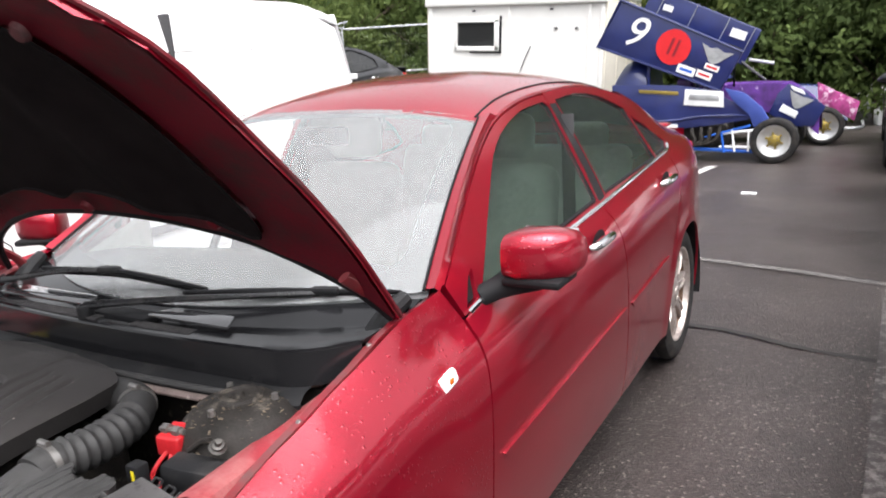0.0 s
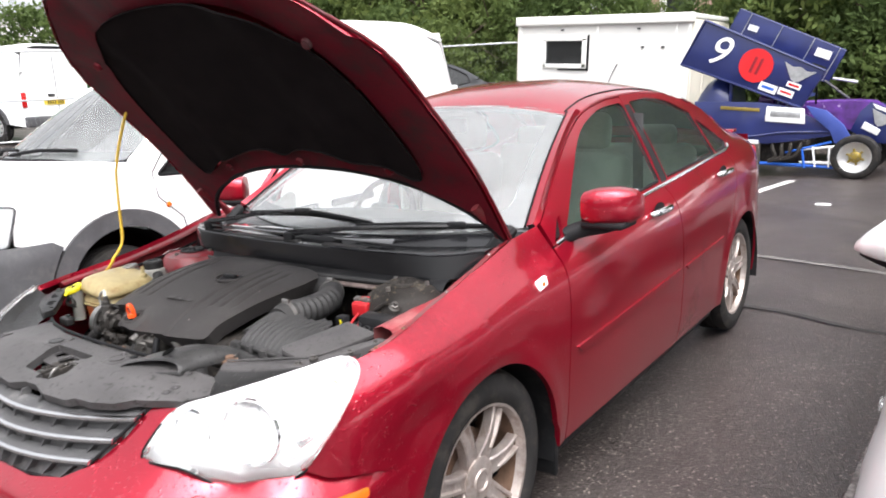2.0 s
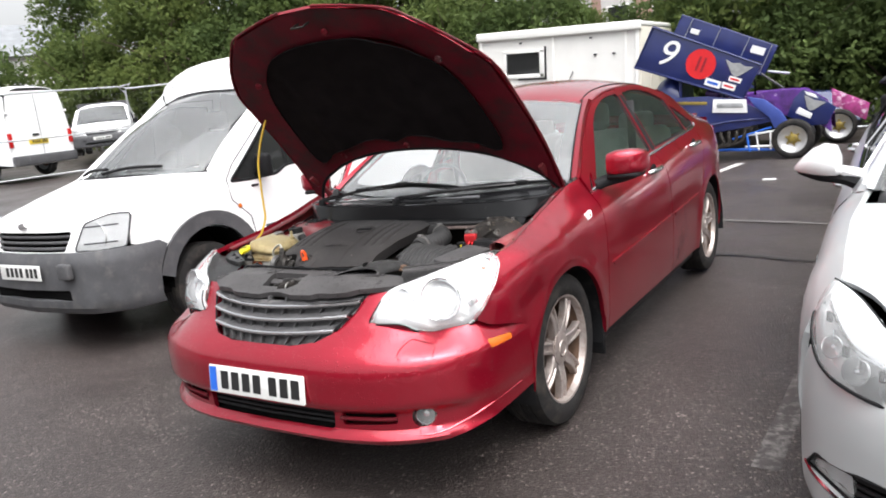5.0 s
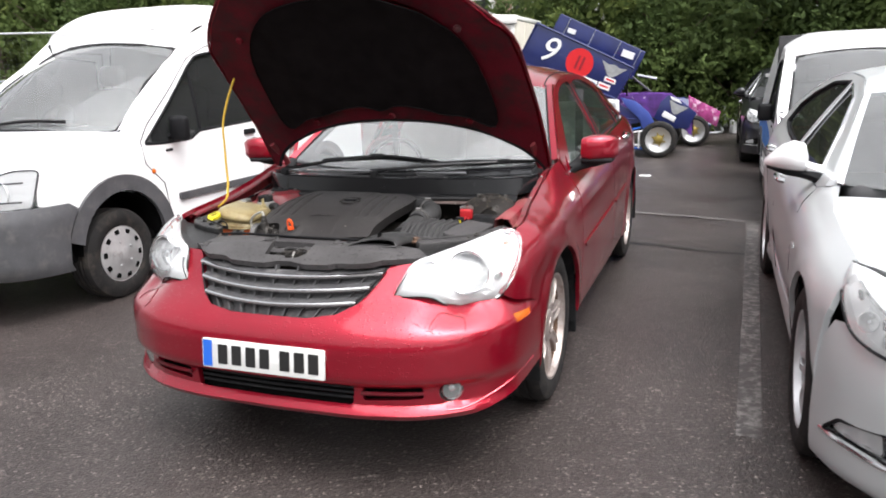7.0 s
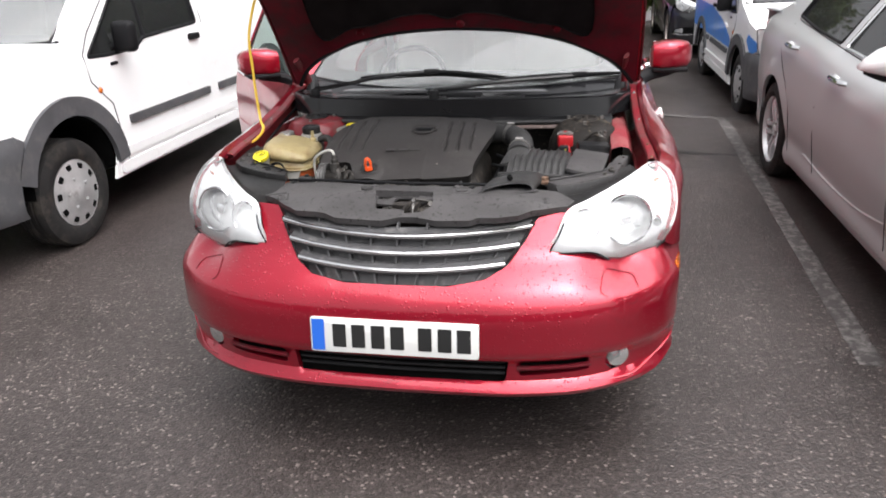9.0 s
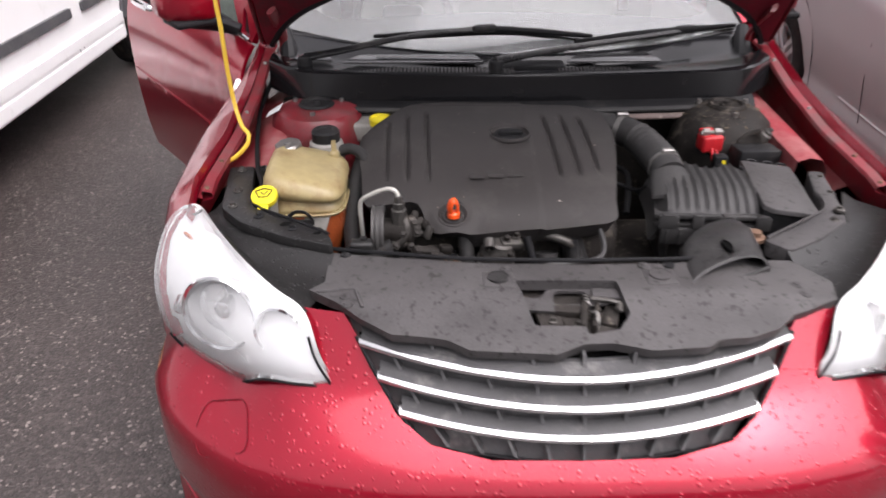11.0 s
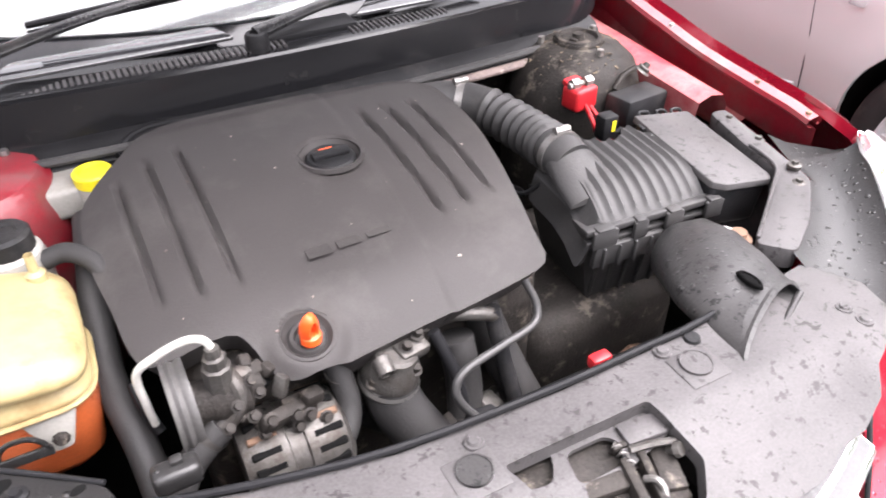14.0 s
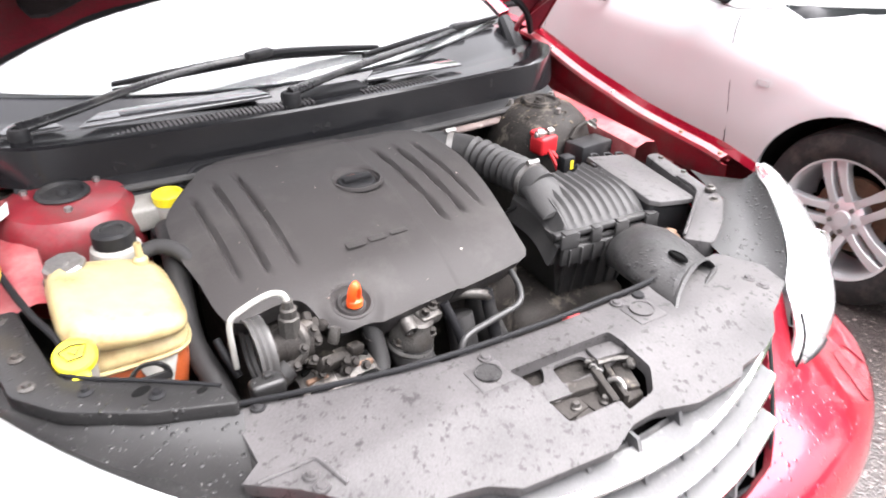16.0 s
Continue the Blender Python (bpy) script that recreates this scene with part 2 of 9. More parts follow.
REDLENS = mat("red_lens", (0.45, 0.01, 0.01), 0.2, 0, 0.1, 15, 200, 0.02, coat=0.5)
PLATE = mat("plate_white", (0.68, 0.68, 0.66), 0.4, 0, 0.04, 8, 200, 0.01, dirt=(0.6, 0.58, 0.55), dirt_at=(0.6, 0.9), dirt_scale=9)
PLATEYELLOW = mat("plate_yellow", (0.80, 0.58, 0.05), 0.4, 0, 0.05, 8, 200, 0.01)
PLATEBLUE = mat("plate_blue", (0.02, 0.12, 0.55), 0.4, 0, 0.05, 8, 200, 0.01)
INK = mat("black_lettering", (0.015, 0.015, 0.015), 0.5, 0, 0.1, 30, 200, 0.02)
WHITEINK = mat("white_vinyl", (0.82, 0.82, 0.82), 0.45, 0, 0.04, 12, 200, 0.02)
REDINK = mat("red_vinyl", (0.62, 0.015, 0.02), 0.45, 0, 0.06, 12, 200, 0.02)
REFLECTOR = mat("lamp_reflector", (0.92, 0.92, 0.92), 0.22, 0.4, 0.05, 20, 200, 0.02)
LAMPBODY = mat("lamp_housing", (0.92, 0.92, 0.92), 0.36, 0.0, 0.06, 12, 60, 0.15)
SEAT = mat("grey_seat_fabric", (0.42, 0.41, 0.38), 0.9, 0, 0.12, 12, 400, 0.3)
DASH = mat("dark_dashboard", (0.05, 0.05, 0.052), 0.7, 0, 0.15, 12, 400, 0.2, spec=0.3)
CABIN = mat("cabin_white_panel", (0.80, 0.79, 0.76), 0.55, 0, 0.04, 2, 80, 0.03, dirt=(0.62, 0.59, 0.52), dirt_at=(0.6, 0.9), dirt_scale=2)
CABINSIDE = mat("cabin_cream_panel", (0.66, 0.62, 0.54), 0.6, 0, 0.06, 2, 80, 0.03)
GALV = mat("galvanised_steel", (0.45, 0.46, 0.47), 0.45, 0.7, 0.2, 12, 200, 0.08)
SKIPGREEN = mat("green_skip_paint", (0.02, 0.33, 0.10), 0.5, 0, 0.15, 3, 100, 0.08, dirt=(0.1, 0.12, 0.06), dirt_at=(0.6, 0.85), dirt_scale=4)
YELLOWINK = mat("yellow_vinyl", (0.80, 0.62, 0.05), 0.5, 0, 0.06, 12, 200, 0.02)
GOLD = mat("gold_wheel_centre", (0.30, 0.22, 0.05), 0.45, 0.5, 0.15, 15, 200, 0.05)
BRICK = mat("far_brick_wall", (0.34, 0.22, 0.18), 0.85, 0, 0.2, 1.5, 20, 0.2)
RENDERED = mat("far_rendered_wall", (0.55, 0.53, 0.52), 0.85, 0, 0.1, 1.5, 20, 0.1)
SLATE = mat("far_slate_roof", (0.20, 0.21, 0.22), 0.7, 0, 0.2, 2, 30, 0.2)
BARK = mat("bark", (0.10, 0.075, 0.055), 0.9, 0, 0.35, 6, 60, 0.8)
# pale diffuse haze puts bright sky reflection into the panes' colour
SCREEN = glass("windscreen_glass", (0.60, 0.64, 0.63), 0.03, 0.20)
WINDOW = glass("wet_side_glass", (0.50, 0.62, 0.57), 0.02, 0.030, 1.6, 0.6, 60.0, (0.66, 0.79, 0.74))
DARKGLASS = glass("tinted_glass", (0.10, 0.12, 0.11), 0.03, 0.03)
VANGLASS = glass("van_windscreen_glass", (0.50, 0.58, 0.56), 0.03, 0.16)
# lens haze paints in its white sky glare
LENS = glass("clear_lamp_lens", (0.97, 0.98, 0.985), 0.03, 0.20, film_col=(0.86, 0.87, 0.87))

from mathutils.geometry import delaunay_2d_cdt


# ---- building tools ----
def curve(*pairs):
    """A smooth function through (at, value) pairs, flat beyond its ends."""
    xs, ys = np.array([p[0] for p in pairs], float), np.array([p[1] for p in pairs], float)
    d = np.diff(ys) / np.diff(xs)
    m = np.concatenate(([d[0]], [0 if a * b <= 0 else 2 * a * b / (a + b) for a, b in zip(d[:-1], d[1:])], [d[-1]]))

    def value(x):
        if x <= xs[0]:
            return float(ys[0])
        if x >= xs[-1]:
            return float(ys[-1])
        i = int(np.searchsorted(xs, x)) - 1
        h = xs[i + 1] - xs[i]
        s = (x - xs[i]) / h
        return float(ys[i] * (1 + 2 * s) * (1 - s) ** 2 + h * m[i] * s * (1 - s) ** 2 + ys[i + 1] * s * s * (3 - 2 * s) + h * m[i + 1] * s * s * (s - 1))
    return value


def spline(points, n=6, closed=False):
    """Points of a Catmull-Rom curve through the given points."""
    p = [Vector(q) for q in points]
    k, out = len(p), []
    for i in range(k if closed else k - 1):
        a, b, c, d = (p[(i + j) % k] if closed else p[min(max(i + j, 0), k - 1)] for j in (-1, 0, 1, 2))
        for s in range(n):
            t = s / n
            out.append(0.5 * ((2 * b) + (c - a) * t + (2 * a - 5 * b + 4 * c - d) * t * t + (3 * b - a - 3 * c + d) * t ** 3))
    if not closed:
        out.append(p[-1])
    return out


def rounded(pts, r, n=4):
    """A polygon in the plane with its corners rounded."""
    out, k = [], len(pts)
    for i in range(k):
        a, b, c = Vector(pts[i - 1]), Vector(pts[i]), Vector(pts[(i + 1) % k])
        u, v = a - b, c - b
        q = min(r, u.length * 0.45, v.length * 0.45)
        p0, p1 = b + u.normalized() * q, b + v.normalized() * q
        for s in range(n + 1):
            t = s / n
            w = (1 - t) ** 2 * p0 + 2 * t * (1 - t) * b + t * t * p1
            out.append((w.x, w.y))
    return out


def finish(bm, material, angle=35):
    me = bpy.data.meshes.new("mesh")
    bmesh.ops.recalc_face_normals(bm, faces=bm.faces)
    bm.to_mesh(me)
    bm.free()
    me.materials.append(material)
    me.polygons.foreach_set("use_smooth", [True] * len(me.polygons))
    me.set_sharp_from_angle(angle=radians(angle))
    return me


def part(name, bm, material, parent, label="", angle=35):
    """One mesh object under a thing or a part."""
    ob = new(name, bm if isinstance(bm, bpy.types.Mesh) else finish(bm, material, angle))
    if parent:
        ob.parent = parent
    return tagged(ob, label)


def solid(name, bm, material, label, category, kind="", angle=35, group=""):
    """A top-level thing of one mesh."""
    return tagged(part(name, bm, material, None, "", angle), label, category, group, kind)


def thing(name, label, category, group="", m=None):
    ob = new(name)
    ob.empty_display_size = 0.2
    if m is not None:
        ob.matrix_world = m
    return tagged(ob, label, category, group)


def mesh_of(verts, faces):
    bm = bmesh.new()
    vs = [bm.verts.new(v) for v in verts]
    for f in faces:
        try:
            bm.faces.new([vs[i] for i in f])
        except ValueError:
            pass
    return bm


def join(*bms):
    out = bmesh.new()
    for b in bms:
        me = bpy.data.meshes.new("tmp")
        b.to_mesh(me)
        b.free()
        out.from_mesh(me)
        bpy.data.meshes.remove(me)
    return out


def moved(bm, m):
    bmesh.ops.transform(bm, matrix=m, verts=bm.verts)
    return bm


def box(cx, cy, cz, sx, sy, sz, bevel=0.01, seg=2, m=None):
    bm = bmesh.new()
    bmesh.ops.create_cube(bm, size=1)
    bmesh.ops.scale(bm, vec=(sx, sy, sz), verts=bm.verts)
    if bevel:
        bmesh.ops.bevel(bm, geom=bm.edges[:], offset=min(bevel, 0.45 * min(sx, sy, sz)), segments=seg, affect="EDGES", profile=0.5)
    if m is not None:
        bmesh.ops.transform(bm, matrix=m, verts=bm.verts)
    bmesh.ops.translate(bm, vec=(cx, cy, cz), verts=bm.verts)
    return bm


def loft(rows, closed=False, cap=True):
    """A skin over rows of points; closed joins each row's ends."""
    n = len(rows[0])
    verts = [p for r in rows for p in r]
    faces = [(i * n + j, i * n + (j + 1) % n, (i + 1) * n + (j + 1) % n, (i + 1) * n + j)
             for i in range(len(rows) - 1) for j in range(n if closed else n - 1)]
    if closed and cap:
        faces += [tuple(range(n)), tuple(range((len(rows) - 1) * n, len(rows) * n))]
    return mesh_of(verts, faces)


def tube(points, radius, sides=10, smooth=5, flat=1.0):
    """A rod or hose along points; radius a number or one for each point given."""
    k = len(points)
    pts = spline(points, smooth) if smooth > 1 else [Vector(p) for p in points]
    rad = radius if isinstance(radius, (list, tuple)) else [radius] * k
    rows, side = [], None
    for i, p in enumerate(pts):
        d = (pts[min(i + 1, len(pts) - 1)] - pts[max(i - 1, 0)]).normalized()
        side = d.orthogonal() if side is None else side - d * side.dot(d)
        side.normalize()
        up = d.cross(side)
        at = i / max(1, len(pts) - 1) * (k - 1)
        j = min(int(at), k - 2)
        r = rad[j] + (rad[j + 1] - rad[j]) * (at - j)
        rows.append([p + r * (math.cos(a) * side + flat * math.sin(a) * up) for a in (2 * math.pi * q / sides for q in range(sides))])
    return loft(rows, True)


def lathe(profile, n=32, m=None):
    """Profile of (radius, height) turned round z."""
    rows = [[Vector((r * math.cos(a), r * math.sin(a), h)) for a in (2 * math.pi * q / n for q in range(n))] for r, h in profile]
    bm = loft(rows, True, cap=False)
    bmesh.ops.remove_doubles(bm, verts=bm.verts, dist=1e-5)
    return moved(bm, m) if m is not None else bm


def slab(outline, lo, hi, bevel=0.0, m=None):
    """A plate: an outline in x and y, raised from lo to hi."""
    bm = bmesh.new()
    f = bm.faces.new([bm.verts.new((x, y, lo)) for x, y in outline])
    top = bmesh.ops.extrude_face_region(bm, geom=[f])["geom"]
    bmesh.ops.translate(bm, vec=(0, 0, hi - lo), verts=[g for g in top if isinstance(g, bmesh.types.BMVert)])
    if bevel:
        edges = [e for e in bm.edges if abs(e.verts[0].co.z - hi) < 1e-6 and abs(e.verts[1].co.z - hi) < 1e-6]
        bmesh.ops.bevel(bm, geom=edges, offset=bevel, segments=2, affect="EDGES", profile=0.5)
    return moved(bm, m) if m is not None else bm


def inside(p, poly):
    q = np.asarray(poly, float)
    r = np.roll(q, -1, axis=0)
    x, y = p[:, :1], p[:, 1:]
    with np.errstate(divide="ignore", invalid="ignore"):
        hit = ((q[:, 1] > y) != (r[:, 1] > y)) & (x < (r[:, 0] - q[:, 0]) * (y - q[:, 1]) / (r[:, 1] - q[:, 1]) + q[:, 0])
    return hit.sum(axis=1) % 2 == 1


def panel(fn, outline, step, holes=(), thick=0.012, out=None):
    """A sheet on the surface fn(a, b), cut to the outline in a and b, with holes and a folded rim. out: a way that it faces."""
    polys, pts, edges = [], [], []
    for poly in [outline] + list(holes):
        q = [Vector((float(a), float(b))) for a, b in poly]
        q = [v for i, v in enumerate(q) if (v - q[i - 1]).length > 1e-5]
        polys.append(np.array([tuple(v) for v in q]))
        first = len(pts)
        for i, v in enumerate(q):
            w = q[(i + 1) % len(q)]
            k = max(1, int(round((w - v).length / step)))
            pts += [v.lerp(w, t / k) for t in range(k)]
        edges += [(first + i, first + i + 1) for i in range(len(pts) - first - 1)] + [(len(pts) - 1, first)]
    lo, hi = polys[0].min(axis=0), polys[0].max(axis=0)
    na, nb = (max(2, int(math.ceil(v / step)) + 1) for v in hi - lo)
    ga, gb = np.meshgrid(np.linspace(lo[0], hi[0], na), np.linspace(lo[1], hi[1], nb), indexing="ij")
    g = np.stack([ga.ravel(), gb.ravel()], axis=1)
    keep = inside(g, polys[0])
    for h in polys[1:]:
        keep &= ~inside(g, h)
    g = g[keep]
    rim = np.array([tuple(v) for v in pts])
    if len(g):
        near = np.min(np.hypot(g[:, None, 0] - rim[None, :, 0], g[:, None, 1] - rim[None, :, 1]), axis=1)
        g = g[near > 0.55 * step]
    flat, _, tris, _, _, _ = delaunay_2d_cdt(pts + [Vector((float(a), float(b))) for a, b in g], edges, [], 0, 1e-6)
    flat = np.array([tuple(v) for v in flat])
    tris = np.array([tuple(t) for t in tris])
    c = flat[tris].mean(axis=1)
    keep = inside(c, polys[0])
    for h in polys[1:]:
        keep &= ~inside(c, h)
    tris = tris[keep]
    used = np.unique(tris)
    at = {int(u): i for i, u in enumerate(used)}
    bm = mesh_of([fn(float(flat[u][0]), float(flat[u][1])) for u in used], [tuple(at[int(v)] for v in t) for t in tris])
    bm.normal_update()
    if out is not None:
        n = sum((f.normal * f.calc_area() for f in bm.faces), Vector())
        if n.dot(Vector(out)) < 0:
            bmesh.ops.reverse_faces(bm, faces=bm.faces)
            bm.normal_update()
    if thick:
        rim = [e for e in bm.edges if e.is_boundary]
        normals = {v: v.normal.copy() for v in bm.verts}
        ext = bmesh.ops.extrude_edge_only(bm, edges=rim)["geom"]
        for v in [g for g in ext if isinstance(g, bmesh.types.BMVert)]:
            old = [e.other_vert(v) for e in v.link_edges if e.other_vert(v) in normals]
            if old:
                v.co -= normals[old[0]] * thick
    return bm


def sheet(name, bm, material, parent, label="", angle=30):
    """A part from panel(), with its faces left as they point."""
    me = bpy.data.meshes.new("mesh")
    bm.to_mesh(me)
    bm.free()
    me.materials.append(material)
    me.polygons.foreach_set("use_smooth", [True] * len(me.polygons))
    me.set_sharp_from_angle(angle=radians(angle))
    return part(name, me, material, parent, label)


def flip(fn):
    """The surface fn mirrored to the other side of the car."""
    def other(a, b):
        v = Vector(fn(a, b))
        return Vector((-v.x, v.y, v.z))
    return other


def letters(text, size, material, name, parent, m, depth=0.002, label=""):
    """Writing in the built-in font, as a mesh."""
    c = bpy.data.curves.new("text", "FONT")
    c.body, c.size, c.extrude, c.align_x, c.align_y, c.resolution_u = text, size, depth, "CENTER", "CENTER", 4
    o = bpy.data.objects.new("text", c)
    me = bpy.data.meshes.new_from_object(o)
    bpy.data.objects.remove(o)
    me.materials.clear()
    me.materials.append(material)
    me.transform(m)
    return part(name, me, material, parent, label)


AXIS_X = pose(0, 0, 0, 0, 90, 0)      # turns a lathe's axis to +x
AXIS_Y = pose(0, 0, 0, 90, 0, 0)      # turns a lathe's axis to -y


def wheel(parent, m, r=0.345, width=0.215, rim=0.245, spokes=7, twin=False, rim_mat=None, hub_gold=False, label=""):
    """A wheel with its outer face along +x, centred at m: tyre, rim, spokes, hub, brake disc."""
    w = new("wheel")
    w.parent = parent
    w.matrix_local = m
    tagged(w, label)
    h = width / 2
    tyre = [(rim * 0.97, -h * 0.8), (rim + 0.012, -h * 0.95), (r - 0.05, -h), (r - 0.012, -h * 0.86), (r, -h * 0.6)]
    for g in (-0.38, 0.0, 0.38):
        tyre += [(r, g * h - 0.010), (r - 0.007, g * h - 0.007), (r - 0.007, g * h + 0.007), (r, g * h + 0.010)]
    tyre += [(r, h * 0.6), (r - 0.012, h * 0.86), (r - 0.05, h), (rim + 0.012, h * 0.95), (rim * 0.97, h * 0.8)]
    part("tyre", lathe(tyre, 56, AXIS_X), RUBBER, w, "", 40)
    rm = rim_mat or ALLOY
    barrel = [(rim * 0.99, h * 0.82), (rim * 1.0, h * 0.90), (rim * 0.965, h * 0.88), (rim * 0.93, h * 0.62), (rim * 0.90, -h * 0.75), (rim * 0.99, -h * 0.8)]
    part("rim", lathe(barrel[:4], 56, AXIS_X), rm, w)
    part("rim_barrel", lathe(barrel[3:], 56, AXIS_X), RUST if rm is ALLOY else rm, w)
    part("brake_disc", lathe([(0.0, -0.01), (rim * 0.62, -0.01), (rim * 0.62, 0.012), (rim * 0.3, 0.014), (0, 0.014)], 32, AXIS_X), RUST, w)
    cap = [(0.0, 0.74), (0.026, 0.74), (0.029, 0.78), (0.036, 0.78), (0.040, 0.73), (0.066, 0.70), (0.074, 0.66), (0.076, 0.5), (0.076, 0.0)] if spokes == 7 else [(0.0, 0.72), (0.03, 0.72), (0.034, 0.66), (0.06, 0.62), (0.078, 0.5), (0.078, 0.0)]
    part("hub", lathe([(q, h * d) for q, d in cap], 32, AXIS_X), GOLD if hub_gold else rm, w)
    for i in range(0 if spokes == 7 else 5):
        a = 2 * math.pi * (i + 0.5) / 5
        part("wheel_nut", lathe([(0.0, 0.012), (0.009, 0.012), (0.011, 0.0)], 6, Matrix.Translation((h * 0.6, 0.05 * math.cos(a), 0.05 * math.sin(a))) @ AXIS_X), STEEL, w)

    def spoke(a, off, wide):
        rows = []
        for s in range(5):
            q = s / 4
            rr = 0.06 + (rim * 0.945 - 0.06) * q
            x = h * (0.60 + 0.10 * math.sin(q * math.pi) + 0.10 * q)
            half = wide * (0.55 + 0.45 * abs(q - 0.35) * 1.2) if twin else wide * (0.62 - 0.10 * math.sin(q * math.pi))
            pts = []
            hollow = 0.0 if twin else 0.016 * q
            for dx, ds in ((-0.035, -1.0), (-0.004, -1.0), (0.0, -0.86), (0.0, -0.55), (-hollow, -0.40), (-hollow, 0.40), (0.0, 0.55), (0.0, 0.86), (-0.004, 1.0), (-0.035, 1.0)):
                v = Vector((x + dx, off * (1 - 0.0 * q) + ds * half, rr))
                v.rotate(Euler((a, 0, 0)))
                pts.append(v)
            rows.append(pts)
        return loft(rows, True)
    if hub_gold:
        part("dish", lathe([(rim * 0.95, h * 0.78), (rim * 0.80, h * 0.45), (rim * 0.52, h * 0.22), (0.06, h * 0.18)], 40, AXIS_X), rm, w)
        for i in range(6):
            part("centre_arm", moved(box(h * 0.34, 0, 0.065, 0.03, 0.028, 0.11, 0.008, 2), pose(0, 0, 0, 60 * i)), GOLD, w)
    gap, wide_s = (0.058, 0.024) if spokes == 5 else (0.047, 0.020)
    for i in range(spokes):
        a = 2 * math.pi * i / spokes
        for o in ((-0.5 * gap, 0.5 * gap) if twin else (0.0,)):
            part("spoke", spoke(a, o, wide_s if twin else 0.050), rm, w, "", 25)
    return w


def seat(parent, x, y, z, material=None):
    """A car seat with headrest, facing -y."""
    s = new("seat")
    s.parent = parent
    mt = material or SEAT
    part("cushion", box(x, y, z, 0.5, 0.5, 0.16, 0.06, 3), mt, s)
    part("backrest", box(x, y + 0.28, z + 0.34, 0.48, 0.16, 0.62, 0.07, 3, pose(0, 0, 0, -14)), mt, s)
    part("headrest", box(x, y + 0.37, z + 0.75, 0.26, 0.10, 0.18, 0.045, 3, pose(0, 0, 0, -8)), mt, s)
    return s


# ---- the yard: one sheet of tarmac that rises gently to one side ----
rise = curve((-60, 2.6), (-17, 0.78), (-9.7, 0.58), (-5, 0.17), (-3.2, 0.035), (-2.4, 0.005), (-1.0, 0.0), (1.1, 0.0), (1.9, -0.02), (8, -0.10), (60, -0.2))
fall = curve((-30, 0), (4, 0), (11, -0.06), (60, -0.1))


def ground_z(x, y):
    return rise(x) + fall(y)


ASPHALT = bpy.data.materials.new("wet_asphalt")
ASPHALT.use_nodes = True
n, l = ASPHALT.node_tree.nodes, ASPHALT.node_tree.links
b = n["Principled BSDF"]
co = n.new("ShaderNodeTexCoord")
stones, patch, grain = n.new("ShaderNodeTexVoronoi"), n.new("ShaderNodeTexNoise"), n.new("ShaderNodeTexNoise")
stones.inputs["Scale"].default_value, patch.inputs["Scale"].default_value, grain.inputs["Scale"].default_value = 110, 0.7, 60
patch.inputs["Detail"].default_value, patch.inputs["Roughness"].default_value, grain.inputs["Detail"].default_value = 8, 0.62, 6
for t in (stones, patch, grain):
    l.new(co.outputs["Object"], t.inputs["Vector"])
sp = n.new("ShaderNodeSeparateColor")
l.new(stones.outputs["Color"], sp.inputs[0])
chips = ramp(n, [(0.0, (0.030, 0.0245, 0.0232)), (0.6, (0.053, 0.0440, 0.0415)), (0.93, (0.080, 0.068, 0.0635)), (0.99, (0.24, 0.21, 0.195))])
l.new(sp.outputs[0], chips.inputs["Fac"])
tone = ramp(n, [(0.3, (0.64, 0.62, 0.62)), (0.5, (0.80, 0.775, 0.775)), (0.72, (1.02, 0.985, 0.97))])
l.new(patch.outputs["Fac"], tone.inputs["Fac"])
mul = n.new("ShaderNodeMix")
mul.data_type, mul.blend_type = "RGBA", "MULTIPLY"
mul.inputs["Factor"].default_value = 1
l.new(chips.outputs[0], mul.inputs["A"])
l.new(tone.outputs[0], mul.inputs["B"])
l.new(mul.outputs["Result"], b.inputs["Base Color"])
wet = n.new("ShaderNodeMapRange")
wet.inputs["From Min"].default_value, wet.inputs["From Max"].default_value = 0.38, 0.62
wet.inputs["To Min"].default_value, wet.inputs["To Max"].default_value = 0.30, 0.48
l.new(patch.outputs["Fac"], wet.inputs["Value"])
l.new(wet.outputs[0], b.inputs["Roughness"])
bp = n.new("ShaderNodeBump")
bp.inputs["Strength"].default_value, bp.inputs["Distance"].default_value = 0.55, 0.006
addh = n.new("ShaderNodeMath")
addh.operation = "MULTIPLY_ADD"
addh.inputs[1].default_value = -0.7
l.new(stones.outputs["Distance"], addh.inputs[0])
l.new(grain.outputs["Fac"], addh.inputs[2])
l.new(addh.outputs[0], bp.inputs["Height"])
l.new(bp.outputs[0], b.inputs["Normal"])

xs = sorted(set([-400, -200, -100] + [round(-60 + 1.5 * i, 2) for i in range(81)] + [100, 200, 400]))
ys = sorted(set([-400, -200, -100] + [round(-40 + 2.5 * i, 2) for i in range(41)] + [100, 200, 400]))
ground = mesh_of([(x, y, ground_z(x, y)) for x in xs for y in ys],
                 [(i * len(ys) + j, (i + 1) * len(ys) + j, (i + 1) * len(ys) + j + 1, i * len(ys) + j + 1) for i in range(len(xs) - 1) for j in range(len(ys) - 1)])
solid("ground", ground, ASPHALT, "wet dark grey tarmac of a car yard", "ground", "structure")

# worn paint lines: paint shows only where it has not rubbed off
PAINT = mat("worn_line_paint", (0.22, 0.205, 0.195), 0.6, 0, 0.2, 20, 200, 0.2, dirt=(0.058, 0.052, 0.05), dirt_at=(0.34, 0.53), dirt_scale=22)
PAINT_FRESH = mat("line_paint", (0.52, 0.51, 0.49), 0.6, 0, 0.2, 20, 200, 0.2, dirt=(0.07, 0.065, 0.06), dirt_at=(0.56, 0.66), dirt_scale=12)


